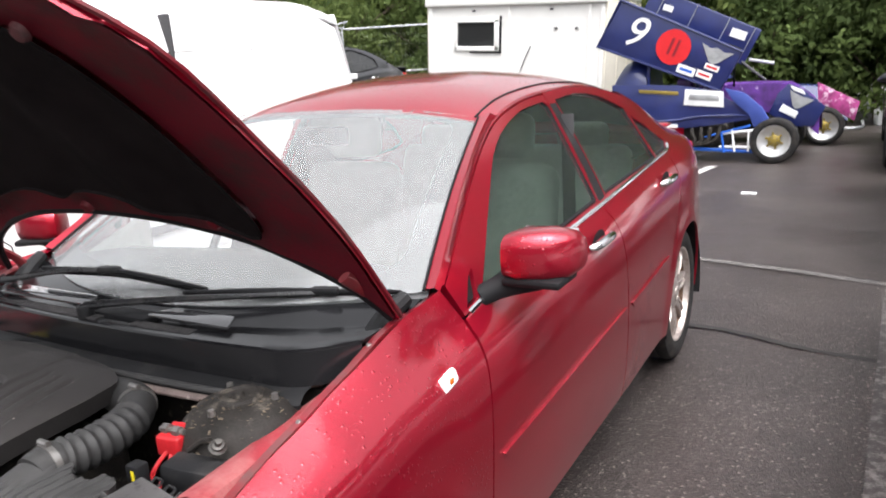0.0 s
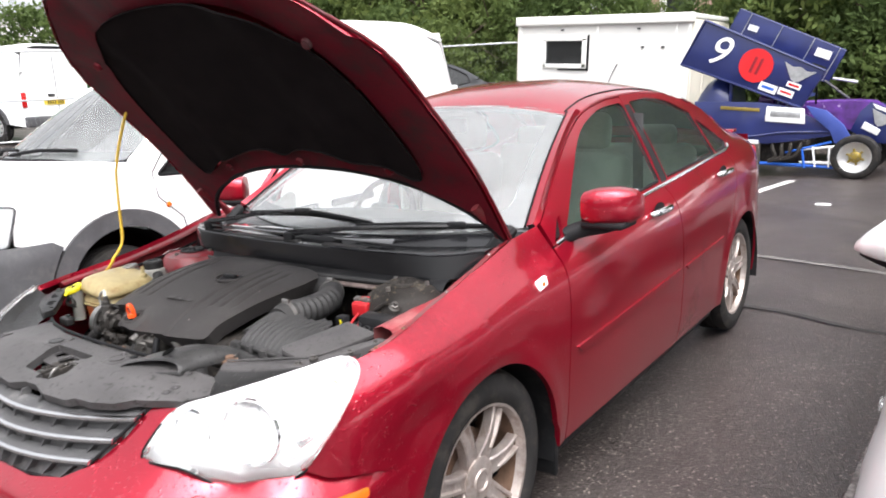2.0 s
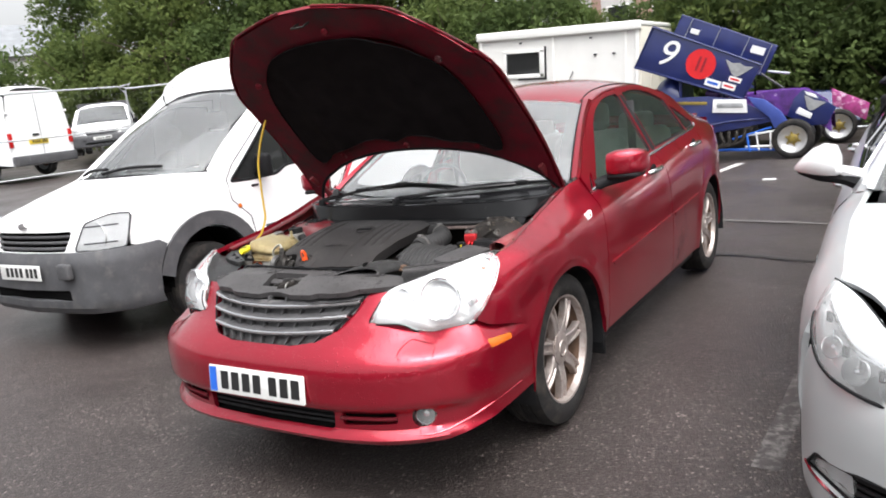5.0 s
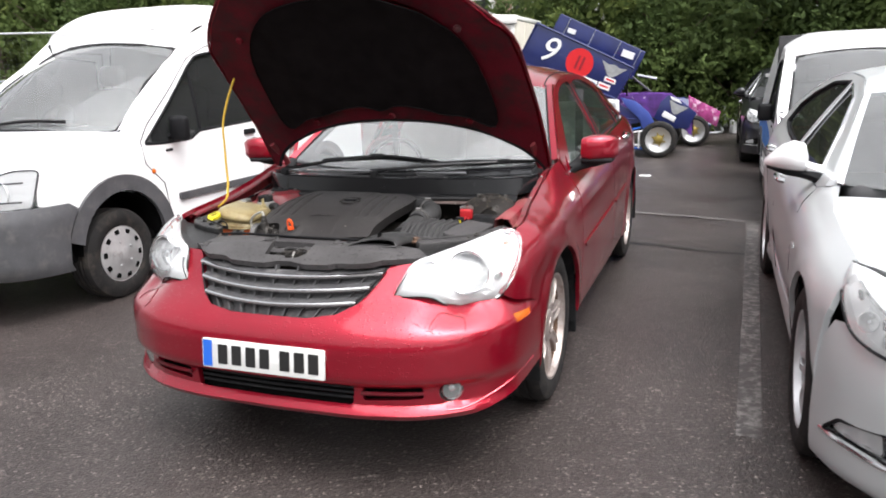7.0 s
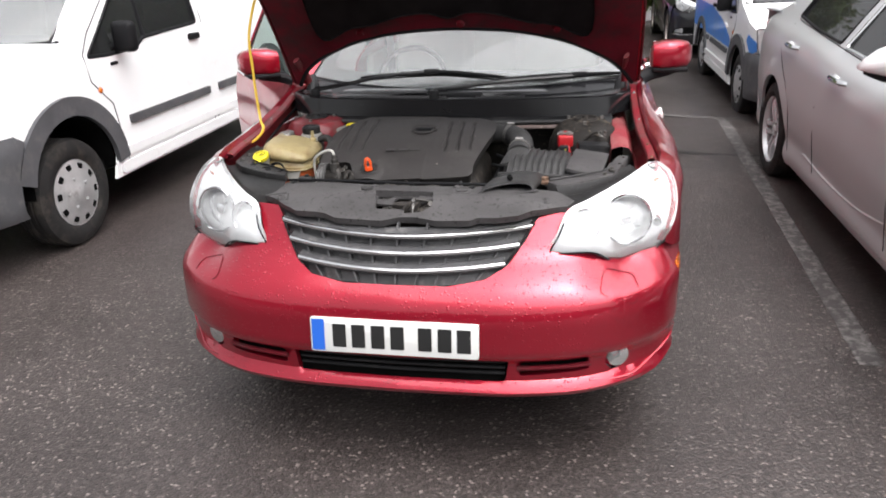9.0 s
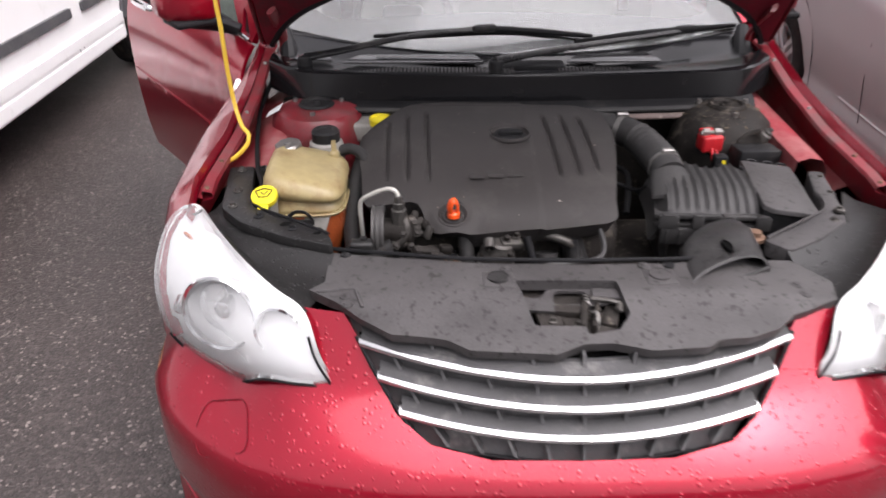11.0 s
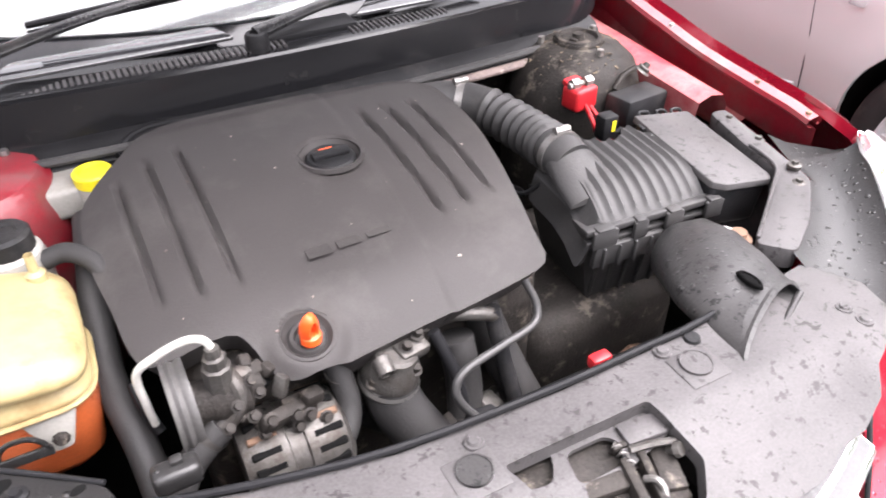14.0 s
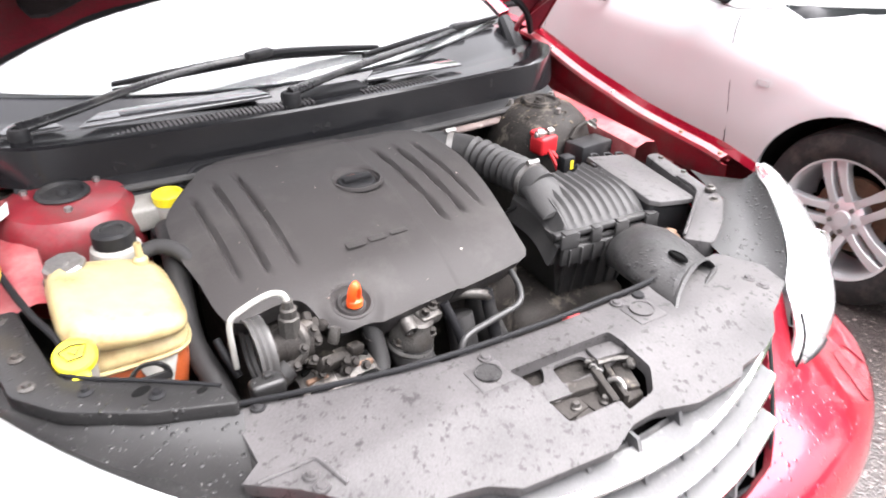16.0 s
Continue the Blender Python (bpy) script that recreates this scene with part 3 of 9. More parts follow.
def line(x0, y0, x1, y1, width, material):
    d = Vector((x1 - x0, y1 - y0, 0))
    s = d.normalized().cross(Vector((0, 0, 1))) * width / 2
    k = max(2, int(d.length / 0.4))
    rows = [[Vector((x0, y0, 0)) + d * i / k + s * e for e in (-1, 1)] for i in range(k + 1)]
    for r in rows:
        for v in r:
            v.z = ground_z(v.x, v.y) + 0.004
    solid("road_marking", loft(rows), material, "worn white parking bay line on tarmac", "marking", "structure")


line(1.70, 0.80, 1.86, 5.35, 0.10, PAINT)
line(0.4, 5.72, 2.1, 5.36, 0.09, PAINT)
line(-0.42, 9.3, -0.20, 10.75, 0.12, PAINT_FRESH)
# tar joint across the lane
SEAM = mat("tar_seam", (0.026, 0.024, 0.023), 0.5, 0, 0.3, 20, 200, 0.2)
seam = [Vector((-4 + 0.5 * i, 4.75 - 0.06 * i + 0.05 * math.sin(i * 2.1), 0)) for i in range(22)]
rows = [[v + Vector((0, o, 0)) for o in (-0.022 - 0.008 * (i % 3), 0.02)] for i, v in enumerate(spline(seam, 3))]
for r in rows:
    for v in r:
        v.z = ground_z(v.x, v.y) + 0.003
solid("tar_joint", loft(rows), SEAM, "dark tar repair joint across the tarmac", "joint", "structure")


# ---- the red saloon with its bonnet up: nose at y 0, facing -y ----
car = thing("saloon_car", "dark metallic red four-door saloon car with its bonnet propped open", "car")
W = curve((0.2, 0.74), (0.30, 0.812), (0.38, 0.862), (0.46, 0.883), (0.96, 0.902), (1.6, 0.905), (2.6, 0.905), (3.3, 0.90), (3.72, 0.90), (4.15, 0.865), (4.45, 0.80), (4.70, 0.68))
belt = curve((0.3, 0.86), (0.9, 0.895), (1.3, 0.935), (1.6, 0.955), (2.5, 1.01), (3.7, 1.075), (4.3, 1.08), (4.75, 1.04))
slope = curve((0.4, 2.0), (0.6, 2.0), (0.8, 1.9), (1.0, 1.3), (1.2, 0.67), (1.35, 0.42), (1.7, 0.47), (2.6, 0.50), (3.4, 0.55), (3.8, 0.75), (4.3, 1.6), (4.7, 2.4))
flank = curve((0, 0.945), (0.10, 0.972), (0.3, 0.993), (0.52, 1.0), (0.74, 0.994), (0.87, 0.978), (0.95, 0.945), (1.0, 0.905))


def side(y, z):
    """The car's flank, from sill to roof rail."""
    zb = belt(y)
    full = max(0.0, min(1.0, (1.35 - y) / 0.4, (y - 0.42) / 0.2))      # fuller shoulder along the front wing
    if z <= zb:
        t = (z - 0.17) / (zb - 0.17)
        x = W(y) * (flank(t) + 0.048 * full * max(0.0, min(1.0, (t - 0.72) / 0.25)))
        # swelling round the arches
        for yc in (0.96, 3.725):
            q = math.hypot(y - yc, z - 0.335)
            x += 0.010 * math.exp(-((q - 0.40) / 0.05) ** 2)
    else:
        h = z - zb
        x = W(y) * (0.905 + 0.048 * full) - slope(y) * h * (1 + 0.35 * h)
    return Vector((x, y, z))


def arch(yc, r, a0=0, a1=180, n=26):
    return [(yc - r * math.cos(radians(a0 + (a1 - a0) * i / n)), 0.335 + r * 0.985 * math.sin(radians(a0 + (a1 - a0) * i / n))) for i in range(n + 1)]


edge_z = curve((0.42, 0.872), (0.6, 0.893), (0.75, 0.912), (0.9, 0.938), (1.1, 0.98), (1.3, 1.028), (1.48, 1.04))   # bonnet gap along the wing
# headlamp lens: a bowed surface and its outline
PTS = [(0.45, 0.118, 0.705), (0.585, 0.152, 0.705), (0.68, 0.215, 0.655), (0.78, 0.285, 0.69), (0.838, 0.37, 0.78), (0.80, 0.47, 0.875), (0.765, 0.50, 0.90), (0.65, 0.33, 0.868), (0.51, 0.20, 0.82), (0.62, 0.175, 0.76), (0.72, 0.235, 0.76)]
A = np.array([[1, x, z, x * x, x * z, z * z] for x, y, z in PTS])
coef = np.linalg.lstsq(A, np.array([q[1] for q in PTS]), rcond=None)[0]


def lamp(x, z):
    a = abs(x)
    return Vector((x, float(coef @ np.array([1, a, z, a * a, a * z, z * z])), z))


lamp_ol = [(v.x, v.y) for v in spline([(0.452, 0.706, 0), (0.50, 0.7065, 0), (0.565, 0.706, 0), (0.60, 0.694, 0), (0.64, 0.661, 0), (0.70, 0.643, 0), (0.758, 0.654, 0), (0.808, 0.690, 0), (0.838, 0.745, 0), (0.848, 0.795, 0), (0.840, 0.845, 0), (0.815, 0.878, 0), (0.770, 0.894, 0), (0.71, 0.879, 0), (0.64, 0.859, 0), (0.57, 0.838, 0), (0.508, 0.816, 0), (0.478, 0.76, 0)], 4, True)]
LAMP_LOW = [lamp(*lamp_ol[i]) for i in range(0, 49, 2)]      # its edge from the grille round to the wing top
wing = [(0.575, 0.30)] + arch(0.96, 0.385, 5, 175)[0:1] + arch(0.96, 0.385, 8, 172) + [(1.36, 0.36), (1.375, 0.285), (1.428, 0.285), (1.44, 0.55), (1.475, 0.80), (1.50, 0.955), (1.46, 1.04)]
wing += [(y, edge_z(y)) for y in (1.3, 1.1, 0.9, 0.7, 0.58, 0.47)] + [(v.y, v.z) for v in LAMP_LOW[23:14:-1]] + [(0.295, 0.688), (0.345, 0.655), (0.45, 0.63), (0.555, 0.59)]
door_f = [(1.434, 0.285), (1.446, 0.55), (1.481, 0.80), (1.512, 0.955), (1.60, 0.966), (2.0, 0.99), (2.60, 1.025), (2.63, 0.8), (2.62, 0.4), (2.60, 0.272)]
door_r = [(2.606, 0.272), (2.628, 0.4), (2.638, 0.8), (2.608, 1.026), (3.0, 1.05), (3.62, 1.085), (3.60, 0.95), (3.50, 0.80)] + arch(3.725, 0.40, 30, 12, 8) + [(3.335, 0.32), (3.325, 0.265)]
quarter = [(3.305, 0.19), (3.335, 0.30)] + arch(3.725, 0.392, 8, 172) + [(4.12, 0.26), (4.4, 0.24), (4.62, 0.30), (4.65, 0.6), (4.62, 0.98), (4.48, 1.10), (4.28, 1.13), (3.95, 1.19), (3.72, 1.12), (3.625, 1.088), (3.608, 0.95), (3.508, 0.80), (3.40, 0.62)]
quarter = [(3.338, 0.40)] + arch(3.725, 0.392, 10, 172) + quarter[29:-1] + [(3.508, 0.795)] + arch(3.725, 0.405, 30, 14, 6)
rail = [(1.47, 1.04), (1.60, 1.115), (1.80, 1.225), (2.0, 1.325), (2.2, 1.395), (2.45, 1.435), (2.8, 1.45), (3.15, 1.435), (3.5, 1.365), (3.85, 1.235), (3.95, 1.19), (3.72, 1.12)]
frame_low = [(3.62, 1.092), (3.0, 1.056), (2.6, 1.031), (2.0, 0.996), (1.60, 0.972), (1.515, 0.96)]
def bent(pts, n=5):
    return [(v.x, v.y) for v in spline([(a, b, 0) for a, b in pts], n)]


glass_f = bent([(1.625, 0.985), (1.870, 1.172), (2.09, 1.312), (2.35, 1.388), (2.60, 1.408)]) + rounded([(2.60, 1.408), (2.628, 1.39), (2.585, 1.045), (2.1, 1.015), (1.625, 0.985)], 0.012)[3:-3]
glass_r = [(2.682, 1.052)] + bent([(2.716, 1.408), (2.95, 1.416), (3.18, 1.390), (3.405, 1.318)]) + [(3.435, 1.085), (3.0, 1.066)]
glass_q = rounded([(3.455, 1.088), (3.425, 1.285), (3.55, 1.23), (3.72, 1.13), (3.66, 1.10)], 0.02)
mirror_base = rounded([(1.535, 0.972), (1.60, 1.035), (1.635, 1.05), (1.60, 0.98)], 0.008)
b_post = [(2.60, 1.04), (2.642, 1.395), (2.708, 1.397), (2.672, 1.045)]

rail_f = bent([(1.49, 1.04), (1.61, 1.108), (1.80, 1.214), (2.0, 1.312), (2.2, 1.382), (2.45, 1.421), (2.635, 1.43)], 4) + [(2.633, 1.38), (2.597, 1.031)] + frame_low[3:]
rail_r = [(2.60, 1.034), (2.638, 1.38)] + bent([(2.64, 1.436), (2.45, 1.427), (2.2, 1.388), (2.0, 1.318), (1.80, 1.220), (1.61, 1.114), (1.49, 1.046)], 4) + [(1.47, 1.045)] + bent([(1.60, 1.120)] + rail[2:-1], 4) + rail[-1:] + frame_low[:2]
doors = {}
for sgn, fn in ((1, side), (-1, flip(side))):
    face = (sgn, 0, 0)
    w = sheet("front_wing", panel(fn, wing, 0.024, out=face, thick=0.02), RED_WET, car)
    df = sheet("front_door", panel(fn, door_f, 0.024, out=face), RED, car)
    dr = sheet("rear_door", panel(fn, door_r, 0.024, out=face), RED, car)
    sheet("rear_wing", panel(fn, quarter, 0.03, out=face), RED, car)
    sheet("door_frame", panel(fn, rail_f, 0.025, [glass_f, mirror_base], out=face, thick=0.02), RED, df)
    sheet("door_frame", panel(fn, rail_r, 0.025, [glass_r, glass_q, rounded(b_post, 0.005)], out=face, thick=0.02), RED, car)

    def inset(y, z, fn=fn, sgn=sgn):
        v = fn(y, z)
        return Vector((v.x - sgn * 0.012, v.y, v.z))

    def proud(y, z, fn=fn, sgn=sgn, d=0.006):
        v = fn(y, z)
        return Vector((v.x + sgn * d, v.y, v.z))
    for nm, ol in (("front_side_window", glass_f), ("rear_side_window", glass_r), ("quarter_window", glass_q)):
        sheet(nm, panel(inset, ol, 0.05, out=face, thick=0.004), WINDOW if nm != "quarter_window" else DARKGLASS, df if nm == "front_side_window" else car, "rain-spotted side glass")
    sheet("window_corner_trim", panel(inset, mirror_base, 0.02, out=face), SEAL, df)
    sheet("centre_pillar_trim", panel(lambda y, z, fn=fn, sgn=sgn: inset(y, z, fn, sgn) + Vector((sgn * 0.010, 0, 0)), b_post, 0.02, out=face), PLASTIC, car, "gloss black centre pillar trim")
    for ol in (glass_f, glass_r, glass_q):
        part("window_seal", tube([inset(*p) for p in ol] + [inset(*ol[0])], 0.008, 6, 1), SEAL, df if ol is glass_f else car)
    chrome_pts = [proud(y, z, fn, sgn, 0.002) for y, z in ((1.53, 0.962), (1.60, 0.971), (1.8, 0.983), (2.0, 0.994), (2.6, 1.029), (3.0, 1.054), (3.4, 1.079), (3.64, 1.093), (3.71, 1.115))]
    part("chrome_strip", tube(chrome_pts[:5], 0.009, 8, 3), CHROME, df)
    part("chrome_strip", tube(chrome_pts[4:], 0.009, 8, 3), CHROME, car)
    doors[sgn] = df
    if sgn < 0:
        df.matrix_local = Matrix.Translation((-0.885, 1.46, 0)) @ pose(0, 0, 0, 0, 0, 37) @ Matrix.Translation((0.885, -1.46, 0))
        tagged(df, "driver's door standing wide open")
    # moulding along both doors
    for nm, y0, y1, own in (("door_moulding", 1.50, 2.60, df), ("door_moulding", 2.66, 3.30, dr)):
        ol = rounded([(y0 + 0.03, 0.588 + 0.022 * (y0 - 1.5)), (y1, 0.588 + 0.022 * (y1 - 1.5)), (y1, 0.618 + 0.024 * (y1 - 1.5)), (y0, 0.612 + 0.024 * (y0 - 1.5))], 0.010)
        sheet(nm, panel(lambda y, z, fn=fn, sgn=sgn: proud(y, z, fn, sgn, 0.008), ol, 0.03, out=face, thick=0.008), RED, own)
    # handles
    for y, z, own in ((2.40, 0.945, df), (3.37, 0.995, dr)):
        x = fn(y, z).x
        part("handle_recess", moved(lathe([(0.0, -0.001), (0.035, 0.0), (0.05, 0.003)], 20), Matrix.Translation((x, y, z - 0.004)) @ pose(0, 0, 0, 0, 90 * sgn, 0) @ Matrix.Diagonal((0.8, 1.4, 1, 1))), SEAL, own)
        part("door_handle", tube([(x + sgn * 0.004, y - 0.105, z - 0.004), (x + sgn * 0.026, y - 0.085, z), (x + sgn * 0.032, y, z + 0.003), (x + sgn * 0.028, y + 0.075, z + 0.004), (x + sgn * 0.004, y + 0.10, z + 0.004)], [0.010, 0.015, 0.016, 0.015, 0.010], 10, 4), CHROME, own, "chrome pull handle")
    # wheel-arch liner, sill
    for yc in (0.96, 3.725):
        rows = [[Vector((sgn * x, yc - 0.40 * math.cos(a), 0.335 + 0.395 * math.sin(a))) for a in (math.pi * (-0.08 + 1.16 * i / 20) for i in range(21))] for x in (0.885, 0.78, 0.62)]
        rows.append([Vector((sgn * 0.60, yc, 0.335)) + (p - Vector((sgn * 0.62, yc, 0.335))) * 0.12 for p in rows[-1]])
        part("arch_liner", loft(rows), PLASTIC, car)
    part("sill", box(sgn * 0.775, 2.34, 0.245, 0.14, 1.95, 0.10, 0.03, 3), PLASTIC, car)
    part("mud_flap", box(sgn * 0.82, 1.375, 0.25, 0.13, 0.025, 0.16, 0.01), PLASTIC, car)
    # side repeater
    p = fn(1.315, 0.882)
    rep = part("side_repeater", box(p.x + sgn * 0.004, 1.315, 0.882, 0.018, 0.062, 0.036, 0.008, 2, pose(0, 0, 0, 12, -10 * sgn, -3 * sgn)), LAMPBODY, w, "small clear side indicator")
    part("bulb", box(p.x + sgn * 0.013, 1.315, 0.882, 0.004, 0.016, 0.014, 0.003), AMBER, rep)

# door mirrors
for sgn in (1, -1):
    rows = []
    for x, y0, y1, z0, z1 in ((0.848, 1.665, 1.755, 1.035, 1.105), (0.856, 1.640, 1.775, 1.018, 1.132), (0.90, 1.628, 1.785, 1.010, 1.145), (0.97, 1.650, 1.790, 1.012, 1.146), (1.015, 1.685, 1.795, 1.020, 1.135), (1.036, 1.725, 1.79, 1.038, 1.115)):
        yc, zc, hy, hz = (y0 + y1) / 2, (z0 + z1) / 2, (y1 - y0) / 2, (z1 - z0) / 2
        rows.append([Vector((sgn * x, yc + hy * math.copysign(abs(math.cos(a)) ** 0.6, math.cos(a)), zc + hz * math.copysign(abs(math.sin(a)) ** 0.6, math.sin(a)))) for a in (2 * math.pi * i / 24 for i in range(24))])
    mir = doors[sgn]
    part("door_mirror", loft(rows, True), RED_WET, mir, "", 50)
    part("mirror_base", tube([(sgn * 0.80, 1.62, 0.975), (sgn * 0.845, 1.665, 0.995), (sgn * 0.93, 1.70, 1.010), (sgn * 1.0, 1.735, 1.022)], [0.022, 0.024, 0.022, 0.014], 10, 4, 1.3), SEAL, mir)
    part("mirror_glass", box(sgn * 0.94, 1.788, 1.08, 0.15, 0.012, 0.105, 0.004), CHROME, mir)
    part("mirror_lip", box(sgn * 0.935, 1.705, 1.016, 0.16, 0.14, 0.022, 0.01), SEAL, mir)

# roof, windscreen, rear glass, boot
rail_z = curve((1.47, 1.04), (1.60, 1.115), (1.80, 1.225), (2.0, 1.325), (2.2, 1.395), (2.45, 1.435), (2.8, 1.45), (3.15, 1.435), (3.5, 1.365), (3.85, 1.235), (4.1, 1.14))


def roof(a, y):
    """a from -1 to 1 across the roof."""
    z = rail_z(y)
    e = side(y, z - 0.005)
    crown = 0.09 * (1 - abs(a) ** 2.4)
    return Vector((a * (e.x + 0.002), y, z - 0.005 + crown))


roof_ol = [(-1, 2.17), (-0.97, 2.14)] + [(a, 2.05 + 0.08 * a * a) for a in np.linspace(-0.95, 0.95, 13)] + [(0.97, 2.14), (1, 2.17), (1, 3.50), (0.6, 3.42), (0, 3.40), (-0.6, 3.42), (-1, 3.50)]
sheet("roof", panel(roof, roof_ol, 0.05, out=(0, 0, 1), thick=0.02), RED_WET, car)


def screen(a, s):
    """Windscreen: a across, s from the scuttle to the header."""
    xb, yb, zb = 0.745 * a, 1.20 + 0.26 * a * a, 1.015 + 0.02 * a * a
    t = roof(a * 0.93, 2.065 + 0.08 * a * a)
    v = Vector((xb, yb, zb)).lerp(t, s)
    bulge = 0.035 * math.sin(math.pi * s) * (1 - 0.4 * a * a)
    return v + Vector((0, -0.55, 0.83)) * bulge


sheet("windscreen", panel(screen, [(-1, 0), (1, 0), (1, 1), (-1, 1)], 0.08, out=(0, -1, 1), thick=0.005), SCREEN, car, "rain-spotted windscreen reflecting white sky")


def band(a, s):
    return screen(a, s) + Vector((0, 0.004, -0.006))


sheet("windscreen_band", panel(band, [(-1, -0.02), (1, -0.02), (1, 1), (-1, 1)], 0.05, [rounded([(-0.90, 0.10), (0.90, 0.10), (0.88, 0.95), (-0.88, 0.95)], 0.12, 6)], out=(0, -1, 1), thick=0.002), mat("ceramic_band", (0.05, 0.05, 0.052), 0.4, 0, 0.1), car, "dark edge band behind the windscreen")
for sgn in (1, -1):
    # front pillar between windscreen and door frame
    rows = []
    for s in np.linspace(0, 1, 12):
        q = screen(sgn * 0.995, s)
        y = 1.46 + (2.20 - 1.46) * s
        e = side(y, rail_z(y) - 0.004)
        e = Vector((sgn * e.x, e.y, e.z + 0.001))
        mid = (q + e) / 2 + Vector((sgn * 0.012, -0.012, 0.014))
        rows.append([q + Vector((0, 0.01, -0.02)), q + Vector((0, -0.002, 0.006)), mid, e, e + Vector((-sgn * 0.03, 0.02, -0.03))])
    part("front_pillar", loft(rows), RED, car, "", 60)
    part("pillar_seal", tube([screen(sgn * 0.99, s) + Vector((0, -0.004, 0.004)) for s in np.linspace(0, 1, 8)], 0.004, 6, 2), SEAL, car)
    part("roof_gutter", tube([roof(sgn * 0.90, y) + Vector((0, 0, 0.001)) for y in np.linspace(2.14, 3.5, 9)], 0.004, 6, 2), SEAL, car)


def rear_glass(a, s):
    t, bt = roof(a * 0.92, 3.43), Vector((0.66 * a, 4.10 - 0.06 * a * a, 1.13))
    return t.lerp(bt, s) + Vector((0, 0.3, 0.8)) * 0.04 * math.sin(math.pi * s)


sheet("rear_screen", panel(rear_glass, [(-1, 0), (1, 0), (1, 1), (-1, 1)], 0.1, out=(0, 1, 1), thick=0.005), DARKGLASS, car)
for sgn in (1, -1):
    rows = [[rear_glass(sgn, s), rear_glass(sgn, s).lerp(Vector((sgn * side(3.5 + 0.55 * s, rail_z(3.5 + 0.55 * s) - 0.006).x, 3.5 + 0.55 * s, rail_z(3.5 + 0.55 * s) - 0.004)), 0.5) + Vector((sgn * 0.01, 0, 0.012)), Vector((sgn * side(3.5 + 0.55 * s, rail_z(3.5 + 0.55 * s) - 0.006).x, 3.5 + 0.55 * s, rail_z(3.5 + 0.55 * s) - 0.004))] for s in np.linspace(0, 1, 9)]
    part("rear_pillar", loft(rows), RED, car, "", 60)


def boot(a, y):
    e = side(y, min(1.13, 1.13 - 0.05 * (y - 4.1)))
    return Vector((a * (e.x + 0.004), y, 1.125 - 0.03 * (y - 4.0) + 0.03 * (1 - a * a)))


sheet("boot_lid", panel(boot, [(-1, 4.02), (1, 4.02), (1, 4.62), (-1, 4.62)], 0.08, out=(0, 0, 1)), RED_WET, car)
rows = [[Vector((x, 4.64 + 0.06 * (1 - (x / 0.68) ** 2) + d, z)) for x in np.linspace(-0.68, 0.68, 9)] for z, d in ((0.25, -0.04), (0.35, 0.02), (0.6, 0.03), (0.65, 0.0), (0.95, -0.01), (1.10, -0.02))]
part("rear_panel", loft(rows), RED, car)
part("boot_lip", box(0, 4.60, 1.125, 1.20, 0.10, 0.02, 0.008), RED, car)
for sgn in (1, -1):
    part("tail_lamp", box(sgn * 0.62, 4.63, 0.93, 0.22, 0.10, 0.19, 0.03), REDLENS, car)

# front bumper: a strip that runs round the nose, from centre to wheel arch
nose_x = curve((0, 0), (0.3, 0.30), (0.5, 0.495), (0.65, 0.635), (0.8, 0.755), (0.92, 0.828), (1.05, 0.868), (1.3, 0.893), (1.42, 0.904))
nose_y = curve((0, -0.075), (0.3, -0.066), (0.5, -0.035), (0.65, 0.02), (0.8, 0.11), (0.92, 0.20), (1.05, 0.31), (1.3, 0.565), (1.42, 0.685))


def setback(z, u):
    """How far the bumper leans back above and below its widest line."""
    c = curve((0.255, 0.11), (0.268, 0.055), (0.285, 0.022), (0.302, 0.014), (0.318, 0.024), (0.328, 0.042), (0.392, 0.042), (0.420, 0.012), (0.445, 0.0), (0.53, 0.0), (0.585, 0.012), (0.625, 0.04), (0.66, 0.085), (0.70, 0.145), (0.75, 0.19), (0.82, 0.245))(z)
    c += 0.056 * math.exp(-((u - 0.76) / 0.15) ** 2) * max(0.0, min(1.0, (z - 0.60) / 0.05))
    k = max(0.0, min(1.0, (u - 0.72) / 0.3))
    return c * (1 - 0.75 * k)


def nose(u, z):
    s = 1 if u >= 0 else -1
    a = abs(u)
    d = setback(z, a)
    dx = d * 0.55 * max(0, min(1, (a - 0.55) / 0.4)) + 0.62 * max(0.0, z - 0.59) * max(0.0, min(1.0, (a - 0.72) / 0.2, (1.30 - a) / 0.2))
    return Vector((s * (nose_x(a) - dx), nose_y(a) + d, z))


def mirror_ol(half):
    return half + [(-a, b) for a, b in reversed(half)]


grid = [(nose(u, z), u, z) for u in np.linspace(0.40, 1.12, 73) for z in np.linspace(0.60, 0.74, 29)]
LAMP_ON_NOSE = [min(grid, key=lambda g: (g[0] - v).length)[1:] for v in LAMP_LOW[:15]]
bumper_half = [(1.05, 0.325), (1.30, 0.345), (1.31, 0.37), (1.335, 0.48), (1.385, 0.59), (1.20, 0.63), (1.10, 0.662)] + [(float(u), float(z)) for u, z in LAMP_ON_NOSE[::-1]] + [(0.46, 0.715), (0.487, 0.76), (0.515, 0.815), (0.435, 0.815), (0.41, 0.785), (0.385, 0.74), (0.335, 0.685), (0.27, 0.655), (0.16, 0.640)]
low_mid = rounded([(-0.335, 0.330), (0.335, 0.330), (0.345, 0.412), (-0.345, 0.412)], 0.016)
low_l = rounded([(0.375, 0.348), (0.600, 0.358), (0.595, 0.402), (0.378, 0.396)], 0.012)
low_r = [(-a, b) for a, b in low_l]
